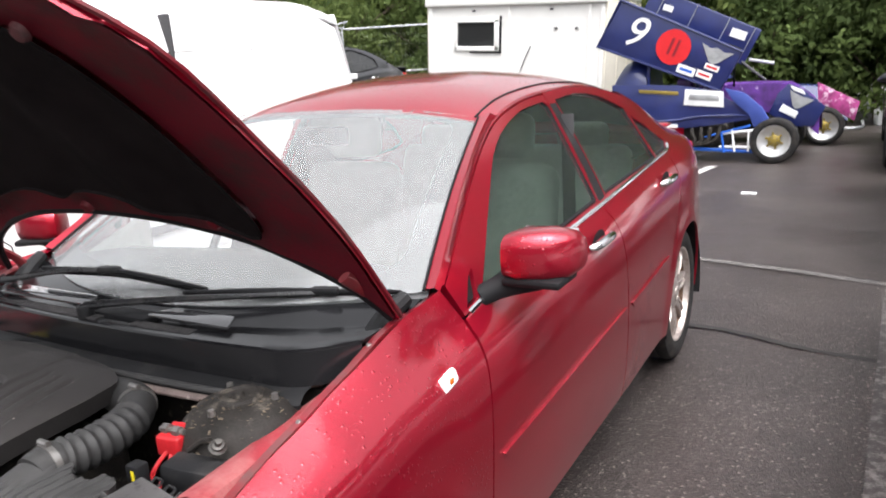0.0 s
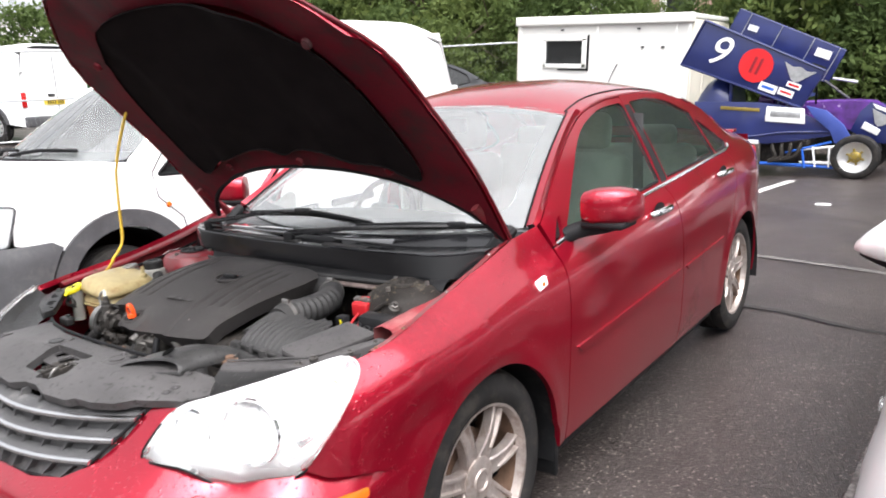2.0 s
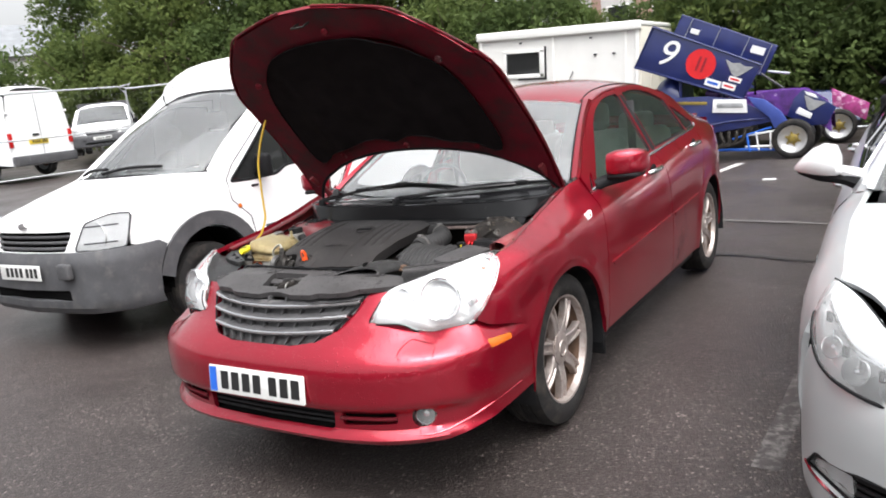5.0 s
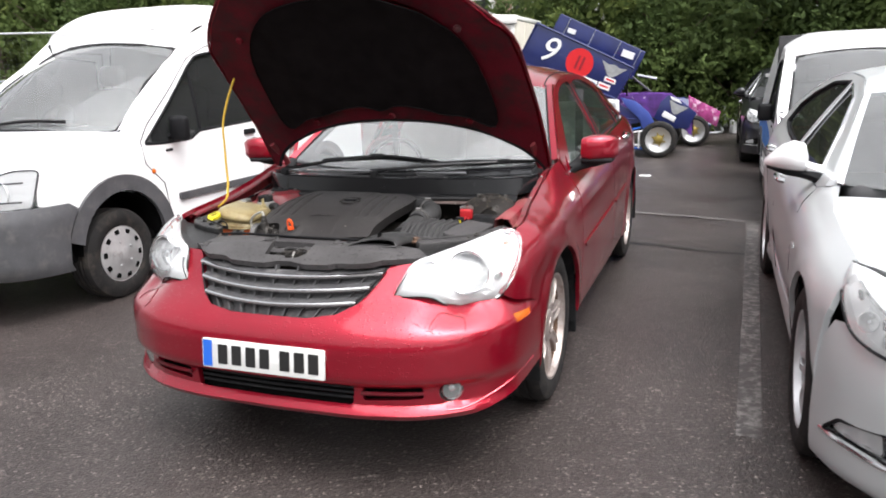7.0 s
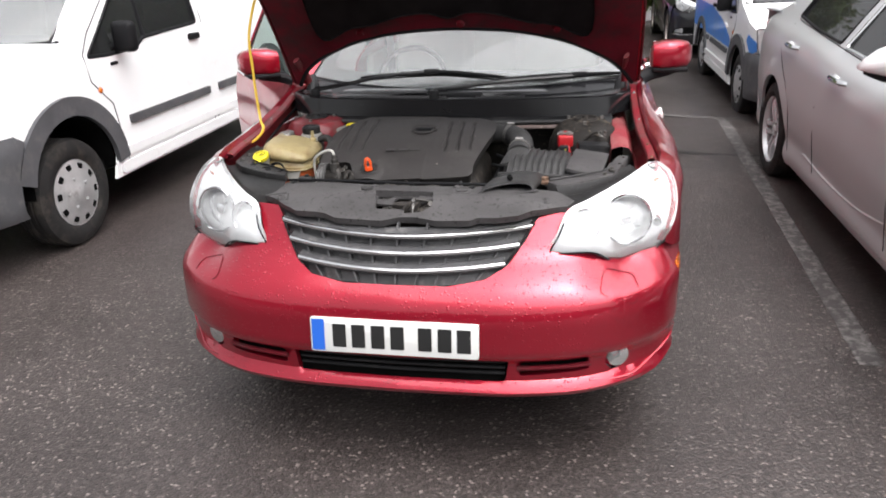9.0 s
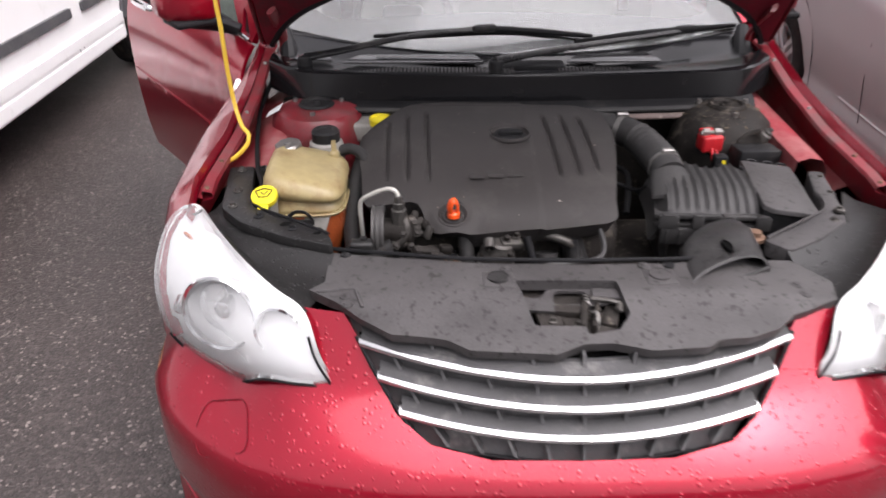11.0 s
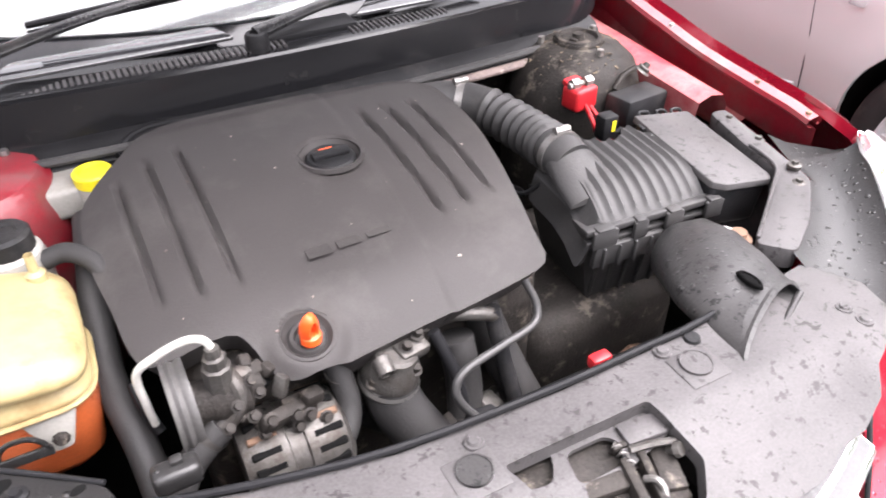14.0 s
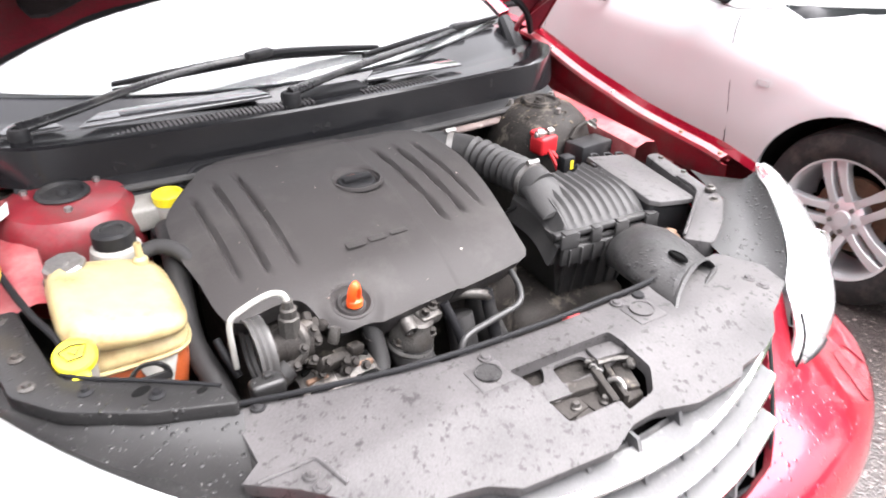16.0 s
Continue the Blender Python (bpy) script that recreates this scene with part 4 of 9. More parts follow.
fog_l = [(0.703 + 0.046 * math.cos(t), 0.376 + 0.040 * math.sin(t)) for t in np.linspace(0, 2 * math.pi, 22)[:-1]]
fog_r = [(-a, b) for a, b in fog_l]
marker_l = rounded([(1.03, 0.582), (1.17, 0.576), (1.17, 0.600), (1.03, 0.614)], 0.008)
marker_r = [(-a, b) for a, b in marker_l]
bumper = sheet("front_bumper", panel(nose, mirror_ol([(0.0, 0.272), (0.5, 0.272), (0.70, 0.274), (0.80, 0.284), (0.90, 0.306)] + bumper_half)[0:], 0.0155, [low_mid, low_l, low_r, fog_l, fog_r, marker_l, marker_r], out=(0, -1, 0), thick=0.02), RED_WET, car, "", 45)
rows = [[nose(u, z) + Vector((0, 0.055, 0)) for u in np.linspace(-0.95, 0.95, 29)] for z in (0.285, 0.32, 0.38, 0.44)]
# near-black sheet behind the openings carries their shade in its colour
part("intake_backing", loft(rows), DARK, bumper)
for s, u0, u1 in ((0, -0.33, 0.33), (1, 0.37, 0.60), (-1, -0.60, -0.37)):
    for zz in ((0.378,) if s else (0.348, 0.368, 0.388)):
        # side bars take the darker red, so the recess's shade is in their colour
        part("intake_bar", tube([nose(u, zz) + Vector((0, -0.004 if s else 0.02, 0)) for u in np.linspace(u0, u1, 9)], 0.008 if s else 0.006, 8, 2), RED_MATT if s else PLASTIC, bumper)
for sgn in (1, -1):
    p = nose(sgn * 0.703, 0.376) + Vector((0, 0.002, 0))
    turn = Matrix.Translation(p + Vector((0, 0.01, 0))) @ pose(0, 0, 0, 0, 0, 24 * sgn) @ AXIS_Y
    fog = part("fog_lamp", lathe([(0.052, -0.015), (0.047, -0.02), (0.043, 0.0), (0.035, 0.008), (0.0, 0.012)], 26, turn), LENS, bumper, "round clear fog lamp")
    part("fog_bowl", lathe([(0.050, -0.012), (0.044, -0.03), (0.02, -0.05), (0.0, -0.052)], 26, turn), REFLECTOR, fog)
    part("fog_bulb", lathe([(0.0, -0.012), (0.012, -0.016), (0.014, -0.04)], 12, turn), CHROME, fog)
    ol = rounded([(sgn * 0.78, 0.628), (sgn * 0.65, 0.655), (sgn * 0.62, 0.615), (sgn * 0.75, 0.562)], 0.022)
    part("washer_cover_gap", tube([nose(*q) + Vector((0, -0.001, 0.001)) for q in ol] + [nose(*ol[0]) + Vector((0, -0.001, 0.001))], 0.0012, 5, 1), RED_MATT, bumper)
    ol = marker_l if sgn > 0 else marker_r
    sheet("side_marker", panel(lambda u, z, s=sgn: nose(u, z) - Vector((s * 0.002, -0.001, 0)), ol, 0.015, out=(sgn, -0.3, 0), thick=0.004), AMBER, bumper, "amber side marker")
    part("bumper_crease", tube([nose(sgn * u, z) for u, z in ((0.60, 0.322), (0.74, 0.312), (0.86, 0.335), (1.0, 0.37), (1.2, 0.385))], 0.004, 6, 4), RED, bumper)

# number plate with bars for its characters
plate = part("number_plate", slab(rounded([(-0.26, -0.0555), (0.26, -0.0555), (0.26, 0.0555), (-0.26, 0.0555)], 0.008), 0, 0.007, 0.002, Matrix.Translation((0.002, -0.076, 0.493)) @ pose(0, 0, 0, 83, 0, 0)), PLATE, car, "white front number plate with black bars")
pm = Matrix.Translation((0.002, -0.0835, 0.494)) @ pose(0, 0, 0, 83, 0, 0)
part("plate_band", slab([(-0.255, -0.05), (-0.215, -0.05), (-0.215, 0.05), (-0.255, 0.05)], 0, 0.001, 0, pm), PLATEBLUE, plate)
for i, x in enumerate((-0.168, -0.108, -0.047, 0.013, 0.098, 0.158, 0.216)):
    part("plate_bar", slab(rounded([(x - 0.021, -0.037), (x + 0.021, -0.037), (x + 0.021, 0.037), (x - 0.021, 0.037)], 0.003), 0, 0.001, 0, pm), INK, plate)

# headlamps: a bowed lens over a bright housing
for sgn in (1, -1):
    ol = [(sgn * a, b) for a, b in lamp_ol]
    lens = sheet("headlamp", panel(lambda x, z, s=sgn: lamp(x, z) + Vector((s * 0.004, -0.005, 0.002)), ol, 0.016, out=(sgn * 0.3, -1, 0.3), thick=0.012), LENS, car, "large clear headlamp")
    rim = [lamp(*q) + Vector((sgn * 0.005, -0.006, -0.001)) for q in ol[-6:] + ol[:29]]
    part("lamp_gasket", tube(rim, 0.0028, 6, 1), SEAL, lens)
    sheet("lamp_housing", panel(lambda x, z, ol=ol, s=sgn: lamp(x, z) + Vector((-s * 0.5, 0.8, -0.25)) * (0.006 + (0.042 - 0.02 * math.sin((abs(x) - 0.45) * 16)) * min(1.0, min(math.hypot(x - a, z - b) for a, b in ol) / 0.035)), ol, 0.02, out=(0, -1, 0), thick=0.0), LAMPBODY, lens)
    for x, z, r in ((0.555, 0.768, 0.048), (0.685, 0.768, 0.075)):
        p = lamp(sgn * x, z) + Vector((0, 0.052, 0))
        turn = Matrix.Translation(p) @ pose(0, 0, 0, -8, 0, 14 * sgn) @ AXIS_Y
        part("lamp_bowl", lathe([(r, 0.012), (r * 1.06, 0.016), (r * 1.06, 0.002), (r, 0.0), (r * 0.85, -0.03), (r * 0.4, -0.055), (0.0, -0.06)], 36, turn), REFLECTOR, lens)
        part("bowl_rim", lathe([(r * 0.97, 0.016), (r * 1.04, 0.020), (r * 1.08, 0.014)], 36, turn), CHROME, lens)
        part("bowl_step", lathe([(r * 0.80, -0.018), (r * 0.74, -0.012), (r * 0.70, -0.026)], 36, turn), CHROME, lens)
        part("lamp_bulb", lathe([(0.0, 0.006), (r * 0.24, 0.0), (r * 0.26, -0.04)], 14, turn), CHROME, lens)
        for k in range(5):
            part("bowl_facet", moved(box(0, r * 0.52, -0.036, r * 0.05, r * 0.5, 0.006, 0.002, 1), turn @ pose(0, 0, 0, 0, 0, 72 * k + 20)), REFLECTOR, lens)
    p = lamp(sgn * 0.785, 0.745) + Vector((0, 0.03, 0))
    part("indicator_bulb", lathe([(0.0, 0.012), (0.014, 0.008), (0.018, -0.02)], 14, Matrix.Translation(p) @ AXIS_Y), CHROME, lens)
    p = lamp(sgn * 0.785, 0.855) + Vector((0, 0.02, -0.008))
    part("lamp_reflex", box(p.x, p.y, p.z, 0.022, 0.006, 0.015, 0.003, 2, pose(0, 0, 0, 20, 0, 40 * sgn)), AMBER, lens)

# painted metal that closes the gap round each lamp
EDGE = [nose(u, z) for u, z in LAMP_ON_NOSE] + [side(v.y, v.z) for v in LAMP_LOW[15:24]]
for sgn in (1, -1):
    rows = []
    for v, e in zip(LAMP_LOW, EDGE):
        a = v + Vector((-0.006, 0.014, -0.003))
        rows.append([Vector((sgn * c.x, c.y, c.z)) for c in (a, a.lerp(e, 0.5), e + (a - e) * 0.02, e + Vector((-0.003, 0.004, 0)))])
    part("lamp_surround", loft(rows), RED_WET, car, "", 60)

# grille: bowed chrome blades over grey slats
def grille_pt(a, s):
    """a from -1 to 1 across, s from the lower lip to the top."""
    half = 0.265 + 0.142 * max(0.0, s) ** 0.75
    x = a * half
    return Vector((x, -0.032 + 0.075 * s + (0.10 + 0.02 * s) * (abs(x) / 0.42) ** 1.9, 0.638 + 0.15 * s - 0.006 * (1 - a * a)))


grille = part("grille", loft([[grille_pt(a, s) + Vector((0, 0.035, 0)) for a in np.linspace(-1.07, 1.07, 23)] for s in np.linspace(-0.08, 1.05, 9)]), GRILLE, car, "grey grille with bowed chrome blades")
for s in (0.95, 0.64, 0.33):
    rows = []
    for a in np.linspace(-1, 1, 25):
        p = grille_pt(a, s)
        rows.append([p + Vector((0, dy, dz)) for dy, dz in ((-0.002, -0.008), (-0.008, -0.003), (-0.008, 0.004), (-0.002, 0.008), (0.02, 0.010), (0.02, -0.010))])
    part("chrome_blade", loft(rows, True), CHROME, grille)
    rows = [[grille_pt(a, s) + Vector((0, dy, dz)) for dy, dz in ((0.0, 0.010), (0.032, 0.016), (0.032, -0.016), (0.0, -0.012))] for a in np.linspace(-0.99, 0.99, 21)]
    part("grille_slat", loft(rows, True), GRILLE, grille)
for s0, s1 in ((0.66, 0.93), (0.35, 0.62), (0.04, 0.31), (0.97, 1.16)):
    for a in np.linspace(-0.86, 0.86, 9):
        p, q = grille_pt(a, s0), grille_pt(a, s1)
        rows = [[v + Vector((dx, dy, 0)) for dx, dy in ((-0.003, 0.012), (0.003, 0.012), (0.003, 0.04), (-0.003, 0.04))] for v in (p, q)]
        part("grille_rib", loft(rows, True), GRILLE, grille)
part("grille_surround", tube([grille_pt(1, s) for s in (1.0, 0.8, 0.5, 0.2, 0.0)] + [grille_pt(a, -0.02) + Vector((0, 0.022, 0)) for a in (0.7, 0.35, 0, -0.35, -0.7)] + [grille_pt(-1, s) for s in (0.0, 0.2, 0.5, 0.8, 1.0)], 0.004, 8, 3), SEAL, grille)

# wheels
for sgn in (1, -1):
    for y in (0.96, 3.725):
        wheel(car, Matrix.Translation((sgn * 0.765, y, 0.343)) @ pose(0, 0, 0, 20, 0, 0 if sgn > 0 else 180), 0.343, 0.215, 0.243, 7, False, ALLOY, label="dirty seven-spoke alloy wheel")

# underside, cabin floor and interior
# floor pan and bulkhead in near-black, shade put into their colour
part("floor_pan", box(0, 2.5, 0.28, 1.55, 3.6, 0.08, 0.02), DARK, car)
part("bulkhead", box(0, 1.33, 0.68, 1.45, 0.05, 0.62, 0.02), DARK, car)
rows = [[Vector((x, y, z + 0.02 * math.cos(x * 3))) for x in np.linspace(-0.74, 0.74, 11)] for y, z in ((1.36, 1.0), (1.55, 1.015), (1.75, 0.99), (1.85, 0.93), (1.86, 0.70))]
part("dashboard", loft(rows), DASH, car)
for x in (0.37, -0.37):
    seat(car, x, 2.36, 0.52)
rear = new("rear_bench")
rear.parent = car
part("bench_cushion", box(0, 3.2, 0.55, 1.3, 0.5, 0.16, 0.06, 3), SEAT, rear)
part("bench_back", box(0, 3.52, 0.84, 1.3, 0.16, 0.6, 0.06, 3, pose(0, 0, 0, -18)), SEAT, rear)
for x in (0.4, -0.4):
    part("bench_headrest", box(x, 3.60, 1.17, 0.26, 0.10, 0.14, 0.04, 3), SEAT, rear)
part("parcel_shelf", box(0, 3.82, 1.06, 1.3, 0.5, 0.03, 0.01), DASH, car)
turn = Matrix.Translation((-0.37, 1.98, 0.92)) @ pose(0, 0, 0, 65, 0, 0)
ringp = [(0.185 * math.cos(t), 0.185 * math.sin(t), 0) for t in np.linspace(0, 2 * math.pi, 25)]
sw = part("steering_wheel", moved(tube(ringp, 0.015, 8, 1), turn), DASH, car)
part("wheel_boss", box(-0.37, 1.98, 0.92, 0.16, 0.13, 0.05, 0.02, 2, pose(0, 0, 0, 65)), DASH, sw)
part("rear_view_mirror", box(0, 2.04, 1.35, 0.22, 0.03, 0.065, 0.012), SEAL, car)
for sgn in (1, -1):
    for y0, y1, z in ((1.62, 2.6, 0.78), (2.66, 3.4, 0.82)):
        part("door_card", box(sgn * 0.80, (y0 + y1) / 2, z - 0.12, 0.06, y1 - y0, 0.55, 0.03), SEAT, doors[sgn] if y0 < 2 else car)
    part("belt_webbing", box(sgn * 0.66, 2.68, 1.08, 0.05, 0.008, 0.55, 0.002), DASH, car)

# bonnet: its shut shape, swung up about the hinges
OPEN = radians(56)
HINGE = Vector((0, 1.30, 1.03))
SWING = Matrix.Translation(HINGE) @ Matrix.Rotation(-OPEN, 4, "X") @ Matrix.Translation(-HINGE)
hood_w = curve((0.05, 0.97), (0.35, 0.96), (0.5, 0.955), (0.7, 0.972), (1.0, 0.99), (1.3, 1.0))
hood_rim = curve((0.42, 0.90), (0.6, 0.948), (0.75, 0.978), (0.9, 1.006), (1.1, 1.028), (1.3, 1.033))
hood_z = curve((0.05, 0.83), (0.2, 0.875), (0.5, 0.955), (0.9, 1.02), (1.3, 1.065))


def hood_shut(a, y):
    x = a * 0.775 * hood_w(y)
    h = hood_z(y) - (hood_z(y) - hood_rim(max(0.42, y))) * abs(a) ** 3 if y > 0.45 else hood_z(y) - 0.05 * abs(a) ** 2
    # two faint raised creases
    for c in (-0.36, 0.36):
        h += 0.006 * math.exp(-((x - c - 0.10 * (y - 0.3) * math.copysign(1, c)) / 0.05) ** 2)
    return Vector((x, y, h))


hood_half = [(0.995, 1.30), (0.998, 1.0), (0.995, 0.7), (0.985, 0.51), (0.83, 0.345), (0.655, 0.215), (0.56, 0.165), (0.30, 0.115), (0.12, 0.090)]
hood_rear = [(-0.96, 1.31), (-0.9, 1.235), (-0.8, 1.165), (-0.6, 1.085), (-0.35, 1.025), (-0.1, 1.003), (0.1, 1.003), (0.35, 1.022), (0.6, 1.082), (0.8, 1.165), (0.9, 1.235), (0.96, 1.31)]
hood_ol = hood_half + [(-a, y) for a, y in reversed(hood_half)] + hood_rear
bonnet = sheet("bonnet", panel(lambda a, y: SWING @ hood_shut(a, y), hood_ol, 0.035, out=(0, 0.8, 0.6), thick=0.016), RED_WET, car, "bonnet panel swung fully open")


def under(a, y, drop):
    return SWING @ (hood_shut(a, y) - Vector((0, 0, drop)))


liner_ol = [(v.x, v.y) for v in spline([(0.72, 1.03, 0), (0.75, 0.8, 0), (0.69, 0.52, 0), (0.46, 0.33, 0), (0.2, 0.27, 0), (-0.2, 0.27, 0), (-0.46, 0.33, 0), (-0.69, 0.52, 0), (-0.75, 0.8, 0), (-0.72, 1.03, 0), (-0.5, 0.955, 0), (-0.15, 0.895, 0), (0, 0.925, 0), (0.15, 0.895, 0), (0.5, 0.955, 0)], 4, True)]
# frame's red is darkened to put the raised bonnet's shade into its colour
sheet("bonnet_inner", panel(lambda a, y: under(a * 0.985, 0.012 + y * 0.99, 0.016), hood_ol, 0.04, [liner_ol], out=(0, -0.8, -0.6), thick=-0.0), mat("shaded_underside_red", (0.115, 0.008, 0.016), 0.55, 0.0, 0.35, 6, 200, 0.05, dirt=(0.035, 0.022, 0.022), dirt_at=(0.45, 0.7), dirt_scale=7, spec=0.2), bonnet, "inner bonnet frame in darkened patchy red")
part("bonnet_lip", tube([SWING @ (hood_shut(a, y) - Vector((0, 0, 0.006))) for a, y in hood_half[::-1]] , 0.006, 6, 3), RED_MATT, bonnet)
part("bonnet_lip", tube([SWING @ (hood_shut(-a, y) - Vector((0, 0, 0.006))) for a, y in hood_half[::-1]], 0.006, 6, 3), RED_MATT, bonnet)
part("rear_seal", tube([SWING @ (hood_shut(a, y) - Vector((0, 0, 0.012))) for a, y in hood_rear], 0.010, 6, 3), SEAL, bonnet)
sheet("bonnet_liner", panel(lambda a, y: under(a, y, 0.03 + 0.02 * math.exp(-((abs(a) - 0.42) / 0.1) ** 2)), liner_ol, 0.05, out=(0, -0.8, -0.6), thick=-0.008), LINER, bonnet, "black felt sound liner")
for x, y in ((0.06, 0.96), (0.56, 1.0), (-0.50, 1.0), (0.70, 0.45), (-0.70, 0.45), (0.1, 0.22)):
    p = under(x, y, 0.03)
    part("liner_clip", lathe([(0.0, 0.012), (0.014, 0.010), (0.018, 0.0)], 12, Matrix.Translation(p) @ Matrix.Rotation(-OPEN, 4, "X") @ pose(0, 0, 0, 180)), RED_MATT, bonnet)
p = under(0.0, 0.16, 0.02)
part("striker", tube([p + Vector((-0.03, 0, 0)), p + Vector((-0.03, -0.045, -0.02)), p + Vector((0.03, -0.045, -0.02)), p + Vector((0.03, 0, 0))], 0.005, 8, 1), GRIMY, bonnet)
for sgn in (1, -1):
    q = SWING @ Vector((sgn * 0.71, 1.14, 1.0))
    part("bonnet_hinge", tube([(sgn * 0.70, 1.30, 0.93), (sgn * 0.715, 1.33, 0.99), (sgn * 0.71, 1.31, 1.05), q], 0.016, 8, 4, 0.5), RED_BAY, car)

# the rod that holds the bonnet up
prop = [Vector(p) for p in ((-0.700, 0.905, 1.505), (-0.714, 0.895, 1.47), (-0.750, 0.878, 1.37), (-0.769, 0.861, 1.27), (-0.764, 0.850, 1.18), (-0.762, 0.845, 1.08), (-0.754, 0.835, 0.995), (-0.734, 0.798, 0.955), (-0.713, 0.768, 0.944), (-0.718, 0.757, 0.920), (-0.745, 0.750, 0.894), (-0.766, 0.748, 0.882))]
part("prop_rod", tube(prop, 0.0055, 8, 5), YROD, car, "bent yellow bonnet prop rod")


# ---- engine bay of the red saloon ----
# wing flanges, aprons, strut towers, dark walls and floor
for sgn in (1, -1):
    rows = []
    for y in np.linspace(0.585, 1.34, 15):
        e = side(y, edge_z(y))
        x, z = e.x, e.z
        rows.append([Vector((sgn * (x + dx), y, z + dz)) for dx, dz in ((0.0, 0.0), (-0.004, -0.008), (-0.006, -0.030), (-0.018, -0.030), (-0.019, -0.012), (-0.041, -0.016), (-0.045, -0.024), (-0.041, -0.030), (-0.014, -0.040), (-0.008, -0.11))])
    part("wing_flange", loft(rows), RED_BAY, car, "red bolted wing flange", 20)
    for y in (0.60, 0.72, 0.95, 1.2):
        e = side(y, edge_z(y))
        part("flange_bolt", lathe([(0.0, 0.010), (0.005, 0.008), (0.006, 0.003), (0.009, 0.0)], 8, Matrix.Translation((sgn * (e.x - 0.030), y, e.z - 0.018))), STEEL if y > 0.9 else RUST, car)
    rows = []
    for y in np.linspace(0.74, 1.30, 9):
        e = side(y, edge_z(y))
        rows.append([Vector((sgn * e.x - sgn * 0.004, y, e.z - 0.105))] + [Vector((sgn * x, y, z + 0.05 * (y - 0.7))) for x, z in (((0.772, 0.822), (0.758, 0.830), (0.735, 0.846), (0.712, 0.860), (0.692, 0.868), (0.672, 0.872), (0.650, 0.866), (0.64, 0.78), (0.64, 0.5)) if sgn < 0 else ((0.768, 0.79), (0.752, 0.775), (0.738, 0.790), (0.726, 0.850), (0.712, 0.872), (0.680, 0.878), (0.650, 0.868), (0.645, 0.78), (0.64, 0.5)))])
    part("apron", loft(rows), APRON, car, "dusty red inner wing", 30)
    tw = Matrix.Translation((sgn * (0.582 if sgn < 0 else 0.552), 1.03 if sgn < 0 else 1.0, -0.006))
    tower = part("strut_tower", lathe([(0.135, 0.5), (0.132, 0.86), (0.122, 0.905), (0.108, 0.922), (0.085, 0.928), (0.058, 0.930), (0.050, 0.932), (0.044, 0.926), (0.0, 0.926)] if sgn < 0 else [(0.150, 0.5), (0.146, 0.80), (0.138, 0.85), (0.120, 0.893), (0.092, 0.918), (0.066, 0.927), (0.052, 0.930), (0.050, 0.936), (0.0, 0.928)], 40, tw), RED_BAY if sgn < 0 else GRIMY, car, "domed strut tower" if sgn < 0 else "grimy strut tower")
    part("strut_cap", lathe([(0.050, 0.934), (0.046, 0.940), (0.040, 0.940), (0.036, 0.934), (0.014, 0.934), (0.011, 0.945), (0.0, 0.945)], 24, tw), PLASTIC if sgn < 0 else GRIMY, tower)
    for a in (0.5, 2.6, 4.7):
        part("strut_nut", lathe([(0.0, 0.937), (0.007, 0.937), (0.008, 0.924)], 6, tw @ Matrix.Translation((0.075 * math.cos(a), 0.075 * math.sin(a), 0))), STEEL, tower)
    # shelf behind the headlamp and the front bracket
    near = [lamp(x, z) + Vector((-0.004, 0.007, -0.004)) for x, z in ((0.80, 0.875), (0.765, 0.891), (0.71, 0.879), (0.64, 0.859), (0.57, 0.838), (0.508, 0.816))]
    back = [Vector((x, y, 0.846)) for x, y in (((0.752, 0.60), (0.733, 0.562), (0.69, 0.49), (0.62, 0.432), (0.54, 0.39), (0.465, 0.362)) if sgn < 0 else ((0.71, 0.62), (0.672, 0.54), (0.652, 0.475), (0.60, 0.43), (0.54, 0.388), (0.465, 0.348)))]
    rows = [[Vector((sgn * c.x, c.y, c.z)) for c in r] for r in (near, [p.lerp(q, 0.3) - Vector((0, 0, 0.018)) for p, q in zip(near, back)], [p.lerp(q, 0.8) - Vector((0, 0, 0.012)) for p, q in zip(near, back)], back)]
    part("lamp_back_shelf", loft(rows), SPECK, car)
    ol = [(sgn * x, y) for x, y in rounded([(0.765, 0.75), (0.704, 0.755), (0.690, 0.66), (0.668, 0.535), (0.627, 0.509), (0.48, 0.405), (0.465, 0.355), (0.58, 0.400), (0.68, 0.462), (0.735, 0.53)] if sgn < 0 else [(0.712, 0.728), (0.675, 0.732), (0.640, 0.61), (0.622, 0.525), (0.57, 0.482), (0.49, 0.427), (0.43, 0.39), (0.47, 0.345), (0.555, 0.393), (0.648, 0.47), (0.665, 0.53), (0.682, 0.60)], 0.015)]
    part("front_bracket", slab(ol, 0.845 if sgn < 0 else 0.815, 0.866 if sgn < 0 else 0.850, 0.004), SPECK if sgn < 0 else SHIELD, car, "rain-spotted black front bracket" if sgn < 0 else "dusty front bracket")
    part("bracket_rail", tube([(0.642, 0.60, 0.853), (0.625, 0.528, 0.853), (0.572, 0.484, 0.853), (0.44, 0.394, 0.853)] if sgn > 0 else [(-0.665, 0.54, 0.868), (-0.627, 0.507, 0.868), (-0.56, 0.462, 0.868), (-0.48, 0.405, 0.866)], 0.0032, 8, 4), SEAL if sgn < 0 else SHIELD, car)
